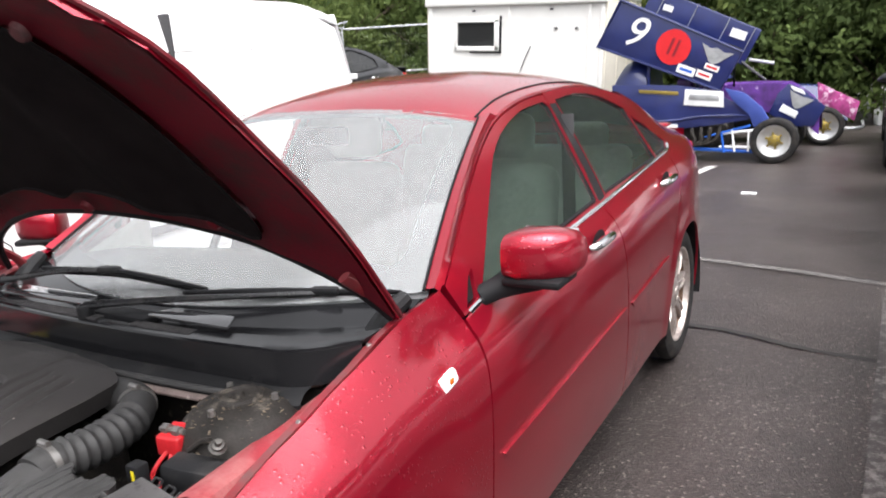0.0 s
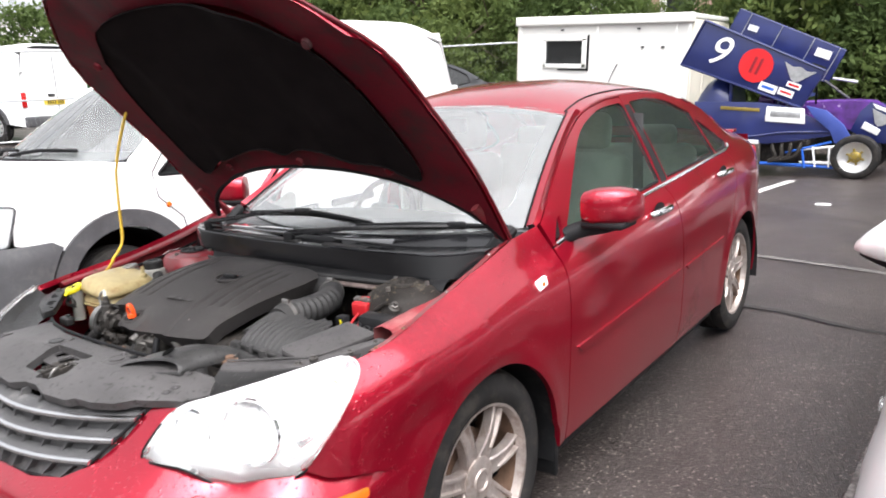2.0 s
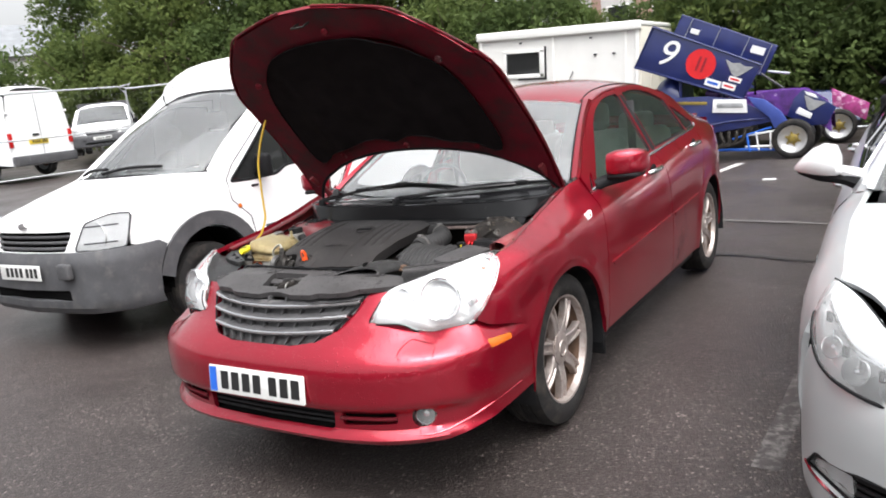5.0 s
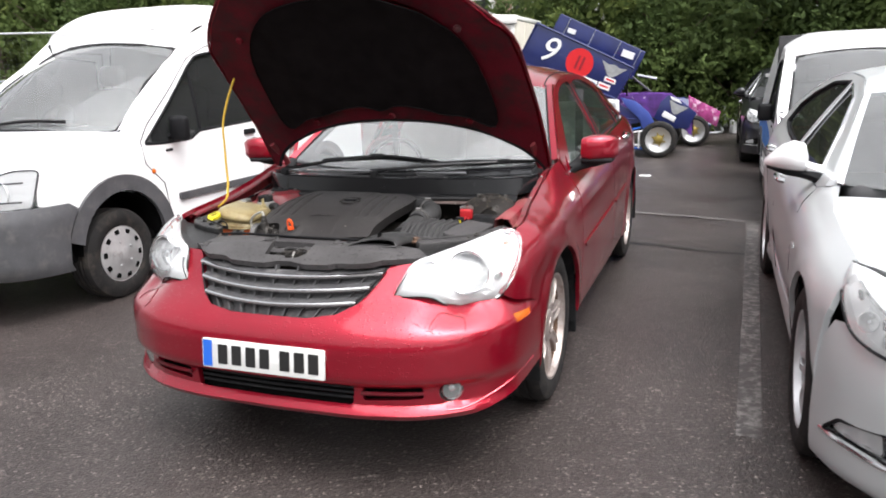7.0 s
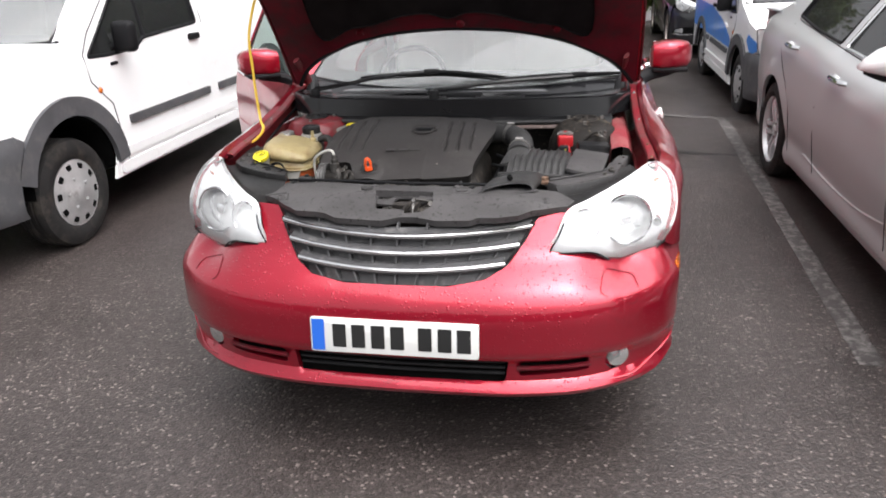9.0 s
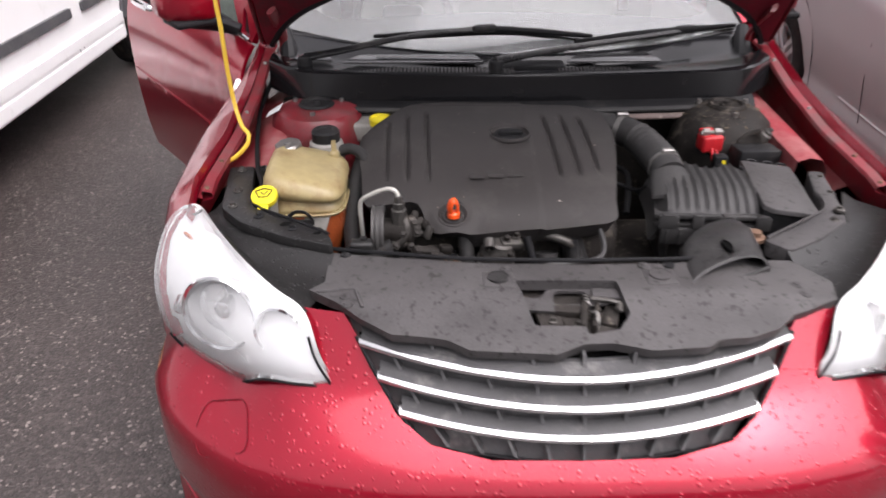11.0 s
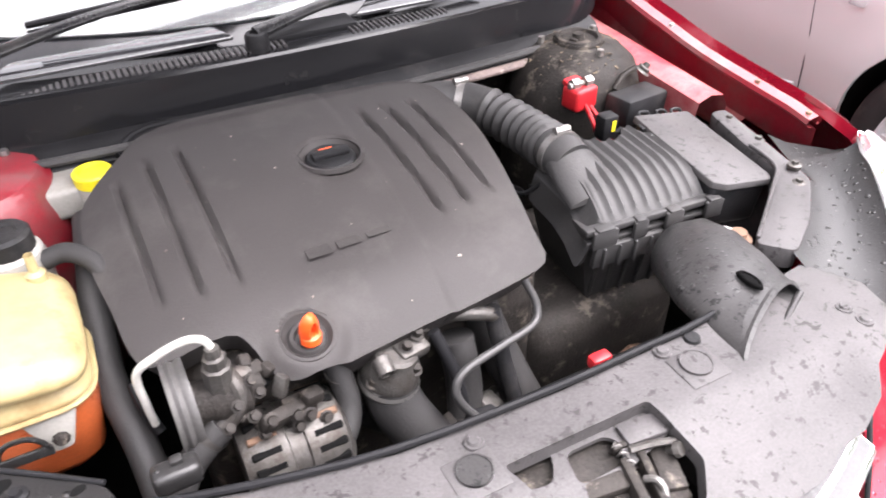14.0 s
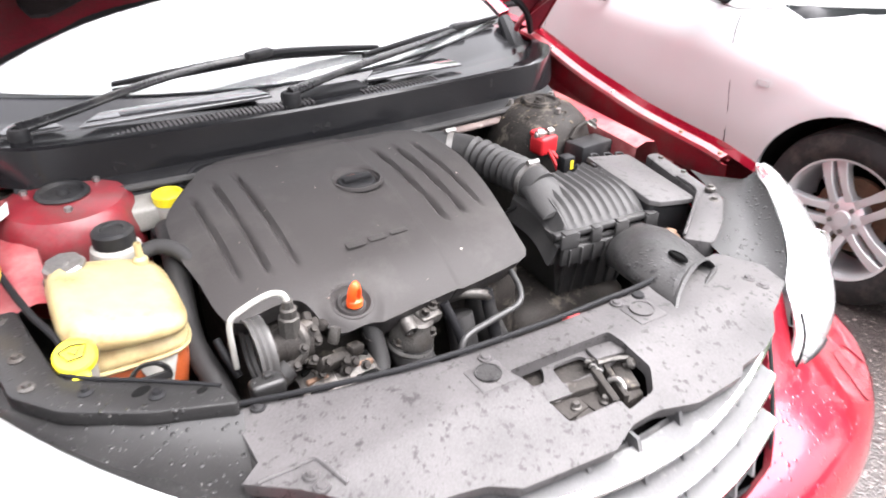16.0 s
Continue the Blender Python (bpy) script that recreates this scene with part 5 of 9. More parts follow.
    for x, y, dz in ((0.73, 0.727, 0), (0.716, 0.612, 0), (0.71, 0.536, 0), (0.642, 0.486, 0), (0.56, 0.43, 0)) if sgn < 0 else ((0.692, 0.697, -0.02), (0.676, 0.611, -0.02), (0.646, 0.507, -0.008), (0.622, 0.474, -0.018)):
        part("bracket_bolt", lathe([(0.0, 0.875), (0.0055, 0.875), (0.0065, 0.870), (0.012, 0.868), (0.012, 0.862)], 12, Matrix.Translation((sgn * x, y, dz))), CAST if y > 0.5 or sgn > 0 else PLASTIC, car)
# near-black discs laid on the bracket paint in the holes' darkness
for x, y, r in ((-0.577, 0.449, 0.010), (-0.505, 0.408, 0.006)):
    part("bracket_hole", lathe([(0.0, 0.8672), (r, 0.8672), (r * 1.1, 0.866)], 18, Matrix.Translation((x, y, 0.0)) @ pose(0, 0, 0, 0, 0, 20) @ Matrix.Diagonal((1.3, 0.8, 1, 1))), DARK, car)
# bay floor, radiator and beam coloured near-black for the deep bay shade
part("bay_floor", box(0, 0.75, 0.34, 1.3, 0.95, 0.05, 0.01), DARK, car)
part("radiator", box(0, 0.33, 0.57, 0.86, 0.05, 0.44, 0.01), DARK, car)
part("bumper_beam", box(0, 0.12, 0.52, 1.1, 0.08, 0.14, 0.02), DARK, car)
part("firewall", box(0, 1.16, 0.66, 1.4, 0.04, 0.48, 0.01), GRIMY, car)
part("engine_block", box(-0.10, 0.78, 0.60, 0.56, 0.44, 0.40, 0.04, 3), GRIMY, car)
part("gearbox", box(0.33, 0.72, 0.52, 0.34, 0.36, 0.26, 0.06, 3), GRIMY, car)

for pts, r in (([(-0.36, 1.02, 0.90), (-0.30, 1.06, 0.915), (-0.10, 1.075, 0.90), (0.15, 1.07, 0.885), (0.38, 1.06, 0.88), (0.47, 1.03, 0.86)], 0.007), ([(0.21, 0.90, 0.80), (0.25, 0.84, 0.80), (0.24, 0.76, 0.79), (0.22, 0.68, 0.76)], 0.008), ([(0.20, 0.80, 0.79), (0.26, 0.78, 0.78), (0.30, 0.80, 0.74)], 0.006)):
    part("bay_cable", tube(pts, r, 8, 4), SEAL, car)

# plastic cover over the engine
cover_ol = [(v.x, v.y) for v in spline([(-0.285, 1.028, 0), (-0.10, 1.030, 0), (0.06, 1.018, 0), (0.185, 0.985, 0), (0.205, 0.93, 0), (0.205, 0.83, 0), (0.185, 0.70, 0), (0.162, 0.58, 0), (0.152, 0.527, 0), (0.06, 0.510, 0), (-0.10, 0.497, 0), (-0.215, 0.487, 0), (-0.255, 0.492, 0), (-0.275, 0.512, 0), (-0.289, 0.548, 0), (-0.312, 0.566, 0), (-0.40, 0.568, 0), (-0.425, 0.60, 0), (-0.432, 0.67, 0), (-0.442, 0.75, 0), (-0.440, 0.83, 0), (-0.425, 0.885, 0), (-0.355, 0.960, 0)], 3, True)]
cover_z = curve((0.46, 0.800), (0.49, 0.812), (0.52, 0.828), (0.55, 0.848), (0.59, 0.868), (0.65, 0.888), (0.74, 0.912), (0.86, 0.930), (0.98, 0.935), (1.02, 0.928))


def cover_fn(x, y):
    z = cover_z(y)
    # the sides fall away
    z -= 0.030 * max(0.0, (-x - 0.30) / 0.14) ** 2 + 0.018 * max(0.0, (x - 0.10) / 0.1) ** 2
    if x > -0.02:
        z -= 0.004 * min(1, max(0, (x + 0.02) / 0.01))
    for c, y0, y1 in ((0.035, 0.635, 0.935), (0.082, 0.64, 0.93), (0.128, 0.65, 0.925), (-0.375, 0.63, 0.90), (-0.325, 0.62, 0.93), (-0.275, 0.62, 0.945)):
        dx = x - c - 0.05 * (0.78 - y) * (1 if c > 0 else 0.4)
        if y0 < y < y1:
            z -= 0.011 * max(0.0, 1 - abs(dx) / 0.0075) * min(1, (y - y0) / 0.03, (y1 - y) / 0.03)
    # dished round the dipstick and the filler
    d = math.hypot(x + 0.218, y - 0.535)
    if d < 0.062:
        k = min(1.0, (0.062 - d) / 0.022)
        z = z + (0.844 + 0.42 * (y - 0.535) - z) * k * k * (3 - 2 * k)
    if d < 0.034:
        z -= 0.014 * min(1.0, (0.034 - d) / 0.006)
    d = math.hypot(x + 0.066, y - 0.815)
    if d < 0.052:
        z -= 0.014 * min(1, (0.052 - d) / 0.012)
    return Vector((x, y, z))


cover = sheet("engine_cover", panel(cover_fn, cover_ol, 0.0048, out=(0, 0, 1), thick=0.05), COVER, car, "dusty charcoal engine cover", 40)
for i, (x, w) in enumerate(((-0.158, 0.05), (-0.112, 0.05), (-0.066, 0.05))):
    part("embossed_bar", box(x, 0.645 + 0.004 * i, cover_fn(x, 0.645).z + 0.0005, w * 0.7, 0.042, 0.0005, 0), COVER, cover)
cap = part("oil_filler_cap", lathe([(0.040, 0.905), (0.040, 0.918), (0.036, 0.922), (0.0, 0.922)], 32, Matrix.Translation((-0.066, 0.815, 0.0))), PLASTIC, car, "black oil filler cap")
part("filler_ring", lathe([(0.054, 0.920), (0.052, 0.926), (0.048, 0.926), (0.046, 0.900)], 36, Matrix.Translation((-0.066, 0.815, 0.0))), COVER, cover)
part("cap_grip", box(-0.066, 0.815, 0.926, 0.062, 0.018, 0.012, 0.004), PLASTIC, cap)
part("cap_mark", box(-0.066, 0.834, 0.923, 0.022, 0.008, 0.001, 0), ORANGE, cap)
part("dipstick_grommet", lathe([(0.040, 0.846), (0.037, 0.856), (0.033, 0.857), (0.029, 0.850), (0.026, 0.848), (0.023, 0.853), (0.018, 0.853), (0.015, 0.843)], 36, Matrix.Translation((-0.218, 0.533, -0.013)) @ Matrix.Translation((0, 0, 0.853)) @ pose(0, 0, 0, 20) @ Matrix.Translation((0, 0, -0.853))), COVER, cover)
dip = part("dipstick_handle", tube([(-0.222, 0.522, 0.842), (-0.225, 0.516, 0.862), (-0.222, 0.514, 0.878), (-0.216, 0.515, 0.884), (-0.210, 0.520, 0.878), (-0.207, 0.524, 0.862), (-0.210, 0.526, 0.842)], 0.0036, 10, 5, 2.2), ORANGE, car, "orange dipstick handle")
part("dipstick_base", lathe([(0.014, 0.840), (0.014, 0.850), (0.010, 0.853), (0.0, 0.853)], 20, Matrix.Translation((-0.216, 0.524, 0))), ORANGE, dip)

# coolant tank and its caps
def ring(cx, cy, z, hx, hy, tilt=0.0, p=0.45, n=28):
    pts = []
    for i in range(n):
        a = 2 * math.pi * i / n
        x = hx * math.copysign(abs(math.cos(a)) ** p, math.cos(a))
        y = hy * math.copysign(abs(math.sin(a)) ** p, math.sin(a))
        pts.append(Vector((cx + x, cy + y, z - tilt * x + 0.18 * tilt * y)))
    return pts


tank = part("coolant_tank", loft([ring(-0.563, 0.683, z, hx, hy * 1.1, tl) for z, hx, hy, tl in ((0.818, 0.084, 0.090, 0.0), (0.821, 0.090, 0.096, 0.0), (0.827, 0.091, 0.098, 0.02), (0.834, 0.090, 0.097, 0.05), (0.842, 0.084, 0.092, 0.07), (0.850, 0.081, 0.090, 0.09), (0.856, 0.087, 0.096, 0.105), (0.862, 0.093, 0.101, 0.12), (0.872, 0.095, 0.103, 0.14), (0.880, 0.094, 0.101, 0.16), (0.895, 0.086, 0.092, 0.2), (0.902, 0.072, 0.078, 0.22), (0.903, 0.03, 0.03, 0.22))], True), TANK, car, "aged cream coolant tank", 60)
part("tank_lower", loft([ring(-0.563, 0.683, z, hx, hy * 1.1) for z, hx, hy in ((0.66, 0.05, 0.05), (0.70, 0.076, 0.078), (0.775, 0.088, 0.090), (0.814, 0.091, 0.095))], True), COOLANT, tank, "orange coolant showing through", 60)
part("tank_neck", lathe([(0.036, 0.88), (0.036, 0.915), (0.032, 0.918)], 24, Matrix.Translation((-0.617, 0.772, -0.018))), TANK, tank)
part("tank_spout", lathe([(0.013, 0.86), (0.013, 0.900), (0.007, 0.905), (0.006, 0.93)], 14, Matrix.Translation((-0.505, 0.755, 0))), TANK, tank)
part("tank_seam", tube([v + Vector((0, 0, 0)) for v in ring(-0.563, 0.683, 0.819, 0.093, 0.108)] + [ring(-0.563, 0.683, 0.819, 0.093, 0.108)[0]], 0.004, 6, 1), TANK, tank)
part("tank_bracket", slab(rounded([(-0.034, 0.022), (0.030, 0.026), (0.012, -0.030), (-0.010, -0.032)], 0.006), -0.003, 0.003, 0.001, Matrix.Translation((-0.530, 0.578, 0.792)) @ pose(0, 0, 0, 82)), MILKY, tank)
part("tank_bolt", lathe([(0.0, 0.008), (0.006, 0.008), (0.007, 0.002), (0.011, 0.0)], 8, Matrix.Translation((-0.529, 0.573, 0.778)) @ pose(0, 0, 0, 82)), GRIMY, tank)
part("bracket_tab", join(tube([(-0.582, 0.500, 0.846), (-0.578, 0.501, 0.858), (-0.568, 0.502, 0.866), (-0.556, 0.502, 0.868), (-0.544, 0.502, 0.865), (-0.534, 0.501, 0.856), (-0.530, 0.500, 0.846)], 0.007, 8, 4, 0.45), box(-0.556, 0.499, 0.842, 0.062, 0.005, 0.014, 0.002)), SPECK, car)
part("seal_boss", join(box(-0.414, 0.408, 0.832, 0.052, 0.030, 0.030, 0.008, 3), box(-0.410, 0.412, 0.850, 0.014, 0.012, 0.008, 0.003)), SPECK, car)
capm = Matrix.Translation((-0.617, 0.772, 0.886)) @ pose(0, 0, 0, 5, -5) @ Matrix.Translation((0, 0, -0.915))
pc = part("pressure_cap", lathe([(0.036, 0.916), (0.037, 0.926), (0.033, 0.932), (0.034, 0.934), (0.034, 0.945), (0.030, 0.949), (0.012, 0.950), (0.012, 0.953), (0.0, 0.953)], 8, capm), STEEL, car, "octagonal metal pressure cap", 25)
part("cap_gasket", lathe([(0.036, 0.905), (0.039, 0.909), (0.039, 0.920), (0.036, 0.922)], 28, capm), SEAL, pc)
pb = part("steering_fluid_bottle", lathe([(0.035, 0.80), (0.044, 0.82), (0.046, 0.885), (0.042, 0.905), (0.034, 0.912)], 28, Matrix.Translation((-0.532, 0.818, -0.003))), MILKY, car, "milky steering fluid bottle")
part("bottle_cap", lathe([(0.036, 0.908), (0.036, 0.934), (0.031, 0.939), (0.020, 0.939), (0.018, 0.935), (0.0, 0.935)], 18, Matrix.Translation((-0.532, 0.818, -0.003))), PLASTIC, pb, "ribbed black cap", 25)
wb = part("washer_filler", lathe([(0.020, 0.76), (0.024, 0.86), (0.030, 0.872)], 20, Matrix.Translation((-0.640, 0.565, 0))), MILKY, car, "screen washer filler")
wm = Matrix.Translation((-0.642, 0.560, 0.874)) @ pose(0, 0, 0, 22, -4)
wc = part("washer_cap", lathe([(0.029, -0.004), (0.030, 0.0), (0.030, 0.009), (0.027, 0.012), (0.0, 0.013)], 28, wm), YELLOW, wb, "yellow washer cap")
part("washer_tab", moved(box(0, -0.036, 0.004, 0.024, 0.016, 0.008, 0.003, 2), wm), YELLOW, wc)
part("washer_symbol", moved(join(tube([(-0.019, 0.009, 0.014), (-0.010, -0.010, 0.0145), (0.010, -0.010, 0.0145), (0.019, 0.009, 0.014), (0.0, 0.015, 0.0145), (-0.019, 0.009, 0.014)], 0.0014, 5, 1), tube([(-0.006, 0.004, 0.0145), (0.002, -0.004, 0.0145), (0.009, 0.006, 0.0145)], 0.0014, 5, 1)), wm), INK, wc)
br = part("brake_reservoir", box(-0.455, 1.0, 0.865, 0.13, 0.075, 0.055, 0.012, 3), MILKY, car, "grey brake fluid reservoir")
part("reservoir_neck", lathe([(0.028, 0.83), (0.030, 0.885), (0.026, 0.893)], 22, Matrix.Translation((-0.403, 0.975, 0))), MILKY, br)
part("brake_cap", lathe([(0.030, 0.888), (0.031, 0.906), (0.028, 0.909), (0.024, 0.909), (0.022, 0.903), (0.0, 0.904)], 24, Matrix.Translation((-0.403, 0.975, 0))), YELLOW, br, "yellow brake fluid cap")
part("reservoir_clamp", box(-0.43, 0.935, 0.83, 0.05, 0.035, 0.05, 0.01), PLASTIC, br)
part("paper_sticker", slab([(-0.022, -0.03), (0.018, -0.022), (0.020, 0.032), (-0.02, 0.012)], 0, 0.001, 0, Matrix.Translation((-0.694, 1.01, 0.918)) @ pose(0, 0, 0, 0, -25)), WHITEINK, car)
part("release_cable", tube([(-0.735, 1.25, 0.945), (-0.742, 1.147, 0.92), (-0.744, 1.049, 0.90), (-0.718, 0.866, 0.888), (-0.687, 0.711, 0.882), (-0.661, 0.627, 0.878), (-0.65, 0.57, 0.875)], 0.006, 8, 4), SEAL, car)

# air box, intake hose and snorkel
def air_top(x, y):
    s = (x - 0.248) / 0.262
    q = min(1.0, max(0.0, (y - 0.548) / 0.10))
    z = 0.827 + 0.043 * (1 - (1 - q) ** 2.2)
    # the flank towards the engine falls steeply, the far edge a little
    z -= 0.085 * max(0.0, 1 - s / 0.17) ** 1.3 + 0.016 * max(0.0, (s - 0.5) / 0.5) ** 2 + 0.05 * max(0.0, y - 0.715)
    rib = max(0.0, math.cos((x - 0.262) / 0.0228 * 2 * math.pi)) ** 2.5
    fade = min(1.0, max(0.0, (y - 0.549) / 0.006))
    return Vector((x, y, z + 0.0075 * rib * fade))


airm = Matrix.Translation((0.390, 0.652, 0)) @ pose(0, 0, 0, 0, 0, -5) @ Matrix.Translation((-0.385, -0.65, 0))
air_ol = rounded([(0.248, 0.548), (0.506, 0.548), (0.506, 0.66), (0.478, 0.748), (0.447, 0.750), (0.440, 0.728), (0.415, 0.706), (0.385, 0.712), (0.36, 0.735), (0.29, 0.735), (0.248, 0.72)], 0.012)
airbox = sheet("air_box", panel(lambda x, y: airm @ air_top(x, y), air_ol, 0.0038, out=(0, 0, 1), thick=0.012), AIRBLACK, car, "ribbed black air filter box", 40)
part("air_box_lower", moved(loft([[Vector(p) for p in r] for r in (((0.33, 0.60, 0.52), (0.45, 0.60, 0.52), (0.45, 0.72, 0.52), (0.33, 0.72, 0.52)), ((0.285, 0.572, 0.70), (0.48, 0.572, 0.70), (0.475, 0.74, 0.70), (0.285, 0.735, 0.70)), ((0.262, 0.556, 0.80), (0.50, 0.556, 0.80), (0.47, 0.74, 0.80), (0.258, 0.735, 0.80)), ((0.262, 0.556, 0.815), (0.50, 0.556, 0.815), (0.47, 0.72, 0.815), (0.262, 0.70, 0.815)))], True), airm), AIRBLACK, airbox)
part("air_box_flange", moved(box(0.384, 0.547, 0.821, 0.262, 0.018, 0.012, 0.003), airm), AIRBLACK, airbox)
part("air_box_flange", moved(box(0.384, 0.545, 0.800, 0.256, 0.014, 0.008, 0.002), airm), AIRBLACK, airbox)
for x, w in ((0.285, 0.045), (0.352, 0.026), (0.418, 0.034), (0.498, 0.034)):
    part("air_box_clip", moved(join(box(x, 0.533, 0.810, w, 0.008, 0.032, 0.002), box(x, 0.538, 0.827, w * 0.7, 0.018, 0.006, 0.002)), airm), AIRBLACK, airbox)
part("air_box_apron", moved(box(0.345, 0.538, 0.772, 0.15, 0.012, 0.045, 0.004, 2, pose(0, 0, 0, 6)), airm), AIRBLACK, airbox)
for k in range(5):
    part("air_box_rib", moved(box(0.285 + k * 0.030, 0.529, 0.772, 0.004, 0.008, 0.040, 0.001), airm), AIRBLACK, airbox)
for k in range(6):
    part("body_rib", moved(box(0.302 + k * 0.032, 0.567, 0.715, 0.005, 0.010, 0.14, 0.002, 1, pose(0, 0, 0, 9)), airm), AIRBLACK, airbox)
hose_pts = spline([(0.150, 0.995, 0.866), (0.205, 0.992, 0.868), (0.258, 0.972, 0.867), (0.297, 0.92, 0.861), (0.313, 0.85, 0.857), (0.317, 0.78, 0.860), (0.313, 0.722, 0.866), (0.315, 0.690, 0.860)], 14)
rows = []
for i, p in enumerate(hose_pts):
    d = (hose_pts[min(i + 1, len(hose_pts) - 1)] - hose_pts[max(i - 1, 0)]).normalized()
    u = d.cross(Vector((0, 0, 1))).normalized()
    v = u.cross(d)
    f = i / (len(hose_pts) - 1)
    r = 0.0405 + (0.0038 * math.sin(i * 1.26) if 0.40 < f < 0.80 else 0.0)
    rows.append([p + r * (math.cos(a) * u + math.sin(a) * v) for a in (2 * math.pi * q / 24 for q in range(24))])
hose = part("intake_hose", loft(rows, True), AIRBLACK, car, "corrugated black intake hose", 50)
for f in (2 / 7 + 0.01, 6 / 7):
    i = int(f * (len(hose_pts) - 1))
    p, d = hose_pts[i], (hose_pts[i + 1] - hose_pts[i]).normalized()
    part("hose_clamp", lathe([(0.0395, -0.007), (0.0428, -0.007), (0.0428, 0.007), (0.0395, 0.007)], 32, Matrix.Translation(p) @ d.to_track_quat("Z", "Y").to_matrix().to_4x4()), STEEL, hose)
    part("clamp_screw", lathe([(0.0, 0.014), (0.007, 0.014), (0.007, -0.014), (0.0, -0.014)], 10, Matrix.Translation(p + Vector((0.0, 0.0, 0.045))) @ AXIS_X), STEEL, hose)
part("air_box_neck", loft([[Vector((0.315 + w * math.cos(a), y, z + hgt * math.sin(a))) for a in (math.pi * q / 14 for q in range(15))] for y, z, w, hgt in ((0.715, 0.862, 0.040, 0.040), (0.69, 0.856, 0.046, 0.036), (0.65, 0.850, 0.056, 0.026), (0.60, 0.842, 0.064, 0.014))], True), AIRBLACK, airbox, "", 50)
part("sensor_lead", tube([(0.305, 0.735, 0.845), (0.28, 0.715, 0.825), (0.25, 0.73, 0.80), (0.225, 0.77, 0.795)], 0.004, 6, 5), SEAL, hose)


def mouth(c, ang, half, high, lean=0.0, skew=0.30, n=17):
    """A flat-bottomed arched section of the snorkel, its top leaning back."""
    ax, fwd = Vector((math.cos(ang), math.sin(ang), 0)), Vector((math.sin(ang), -math.cos(ang), 0))
    up = Vector((0, 0, math.cos(lean))) - fwd * math.sin(lean)
    top = []
    for i in range(n):
        a = math.pi * i / (n - 1)
        u, v = math.cos(a), math.sin(a) ** 0.85
        top.append(Vector(c) + ax * half * (u + skew * v * v) + up * high * v)
    return top + [Vector(c) + ax * half * u - Vector((0, 0, 0.003)) for u in (-0.98, -0.6, -0.2, 0.2, 0.6, 0.98)]


outer = [mouth((0.395, 0.502, 0.761), 0.10, 0.052, 0.050, 0.5), mouth((0.357, 0.437, 0.811), 0.20, 0.074, 0.054, 0.5), mouth((0.327, 0.371, 0.842), 0.28, 0.090, 0.044, 0.4), mouth((0.317, 0.301, 0.848), 0.36, 0.093, 0.041, 0.5), mouth((0.312, 0.252, 0.846), 0.38, 0.095, 0.038, 0.7), mouth((0.311, 0.242, 0.846), 0.38, 0.098, 0.042, 0.7)]
inner = [mouth((0.311, 0.241, 0.849), 0.38, 0.090, 0.034, 0.7), mouth((0.317, 0.301, 0.851), 0.36, 0.085, 0.033, 0.5), mouth((0.327, 0.371, 0.846), 0.28, 0.080, 0.034, 0.4), mouth((0.357, 0.437, 0.816), 0.20, 0.060, 0.040, 0.5)]
snork = part("intake_snorkel", loft(outer + inner, True), SNORK, car, "rain-spotted dark grey intake snorkel", 50)
part("snorkel_slot", moved(lathe([(0.0, 0.001), (0.0085, 0.001), (0.010, 0.0035), (0.0125, 0.002), (0.014, -0.003)], 20), Matrix.Translation((0.318, 0.305, 0.8865)) @ pose(0, 0, 0, 8, -8, 12) @ Matrix.Diagonal((0.62, 1.45, 1, 1))), DARK, snork)
part("snorkel_lip", tube([Vector((0.226, 0.206, 0.845)), Vector((0.311, 0.240, 0.846)), Vector((0.398, 0.280, 0.850))], 0.0045, 8, 3), SNORK, snork)
part("snorkel_bolt", lathe([(0.0, 0.006), (0.010, 0.006), (0.012, 0.0), (0.018, -0.002)], 14, Matrix.Translation((0.198, 0.278, 0.856))), PLASTIC, snork)
part("snorkel_stay", tube([(0.35, 0.445, 0.835), (0.385, 0.455, 0.840), (0.415, 0.435, 0.842), (0.428, 0.412, 0.842)], 0.012, 8, 4, 0.35), STEEL, car)
part("stay_bolt", lathe([(0.0, 0.868), (0.012, 0.868), (0.013, 0.858), (0.022, 0.856), (0.022, 0.848)], 12, Matrix.Translation((0.424, 0.416, -0.012))), RUST, car)

# fuse box, relay, terminal
fm = Matrix.Translation((0.560, 0.645, 0.803)) @ pose(0, 0, 0, 2, 6, -7)
fuse = part("fuse_box", moved(box(0, 0, 0, 0.116, 0.240, 0.085, 0.012, 3), fm), PLASTIC, car, "black fuse box with dusty wet lid")
part("fuse_lid", moved(slab(rounded([(-0.062, -0.112), (-0.040, -0.126), (0.055, -0.126), (0.064, -0.112), (0.064, 0.124), (-0.062, 0.124)], 0.006), 0.038, 0.050, 0.005), fm), SHIELD, fuse)
for y in (-0.05, 0.02, 0.09):
    part("lid_clip", moved(box(-0.064, y, 0.03, 0.010, 0.022, 0.03, 0.003), fm), PLASTIC, fuse)
for x in (-0.03, 0.01, 0.045):
    part("lid_loop", moved(tube([(x - 0.010, 0.126, 0.04), (x - 0.010, 0.138, 0.046), (x + 0.010, 0.138, 0.046), (x + 0.010, 0.126, 0.04)], 0.003, 6, 2), fm), PLASTIC, fuse)
part("junction_box", box(0.585, 0.840, 0.842, 0.12, 0.062, 0.055, 0.008, 2, pose(0, 0, 0, 0, 4, 10)), PLASTIC, car, "small black junction box")
relay = part("relay", box(0.476, 0.795, 0.842, 0.034, 0.03, 0.05, 0.005), PLASTIC, car)
part("relay_label", box(0.481, 0.7795, 0.847, 0.008, 0.001, 0.022, 0), YELLOW, relay)
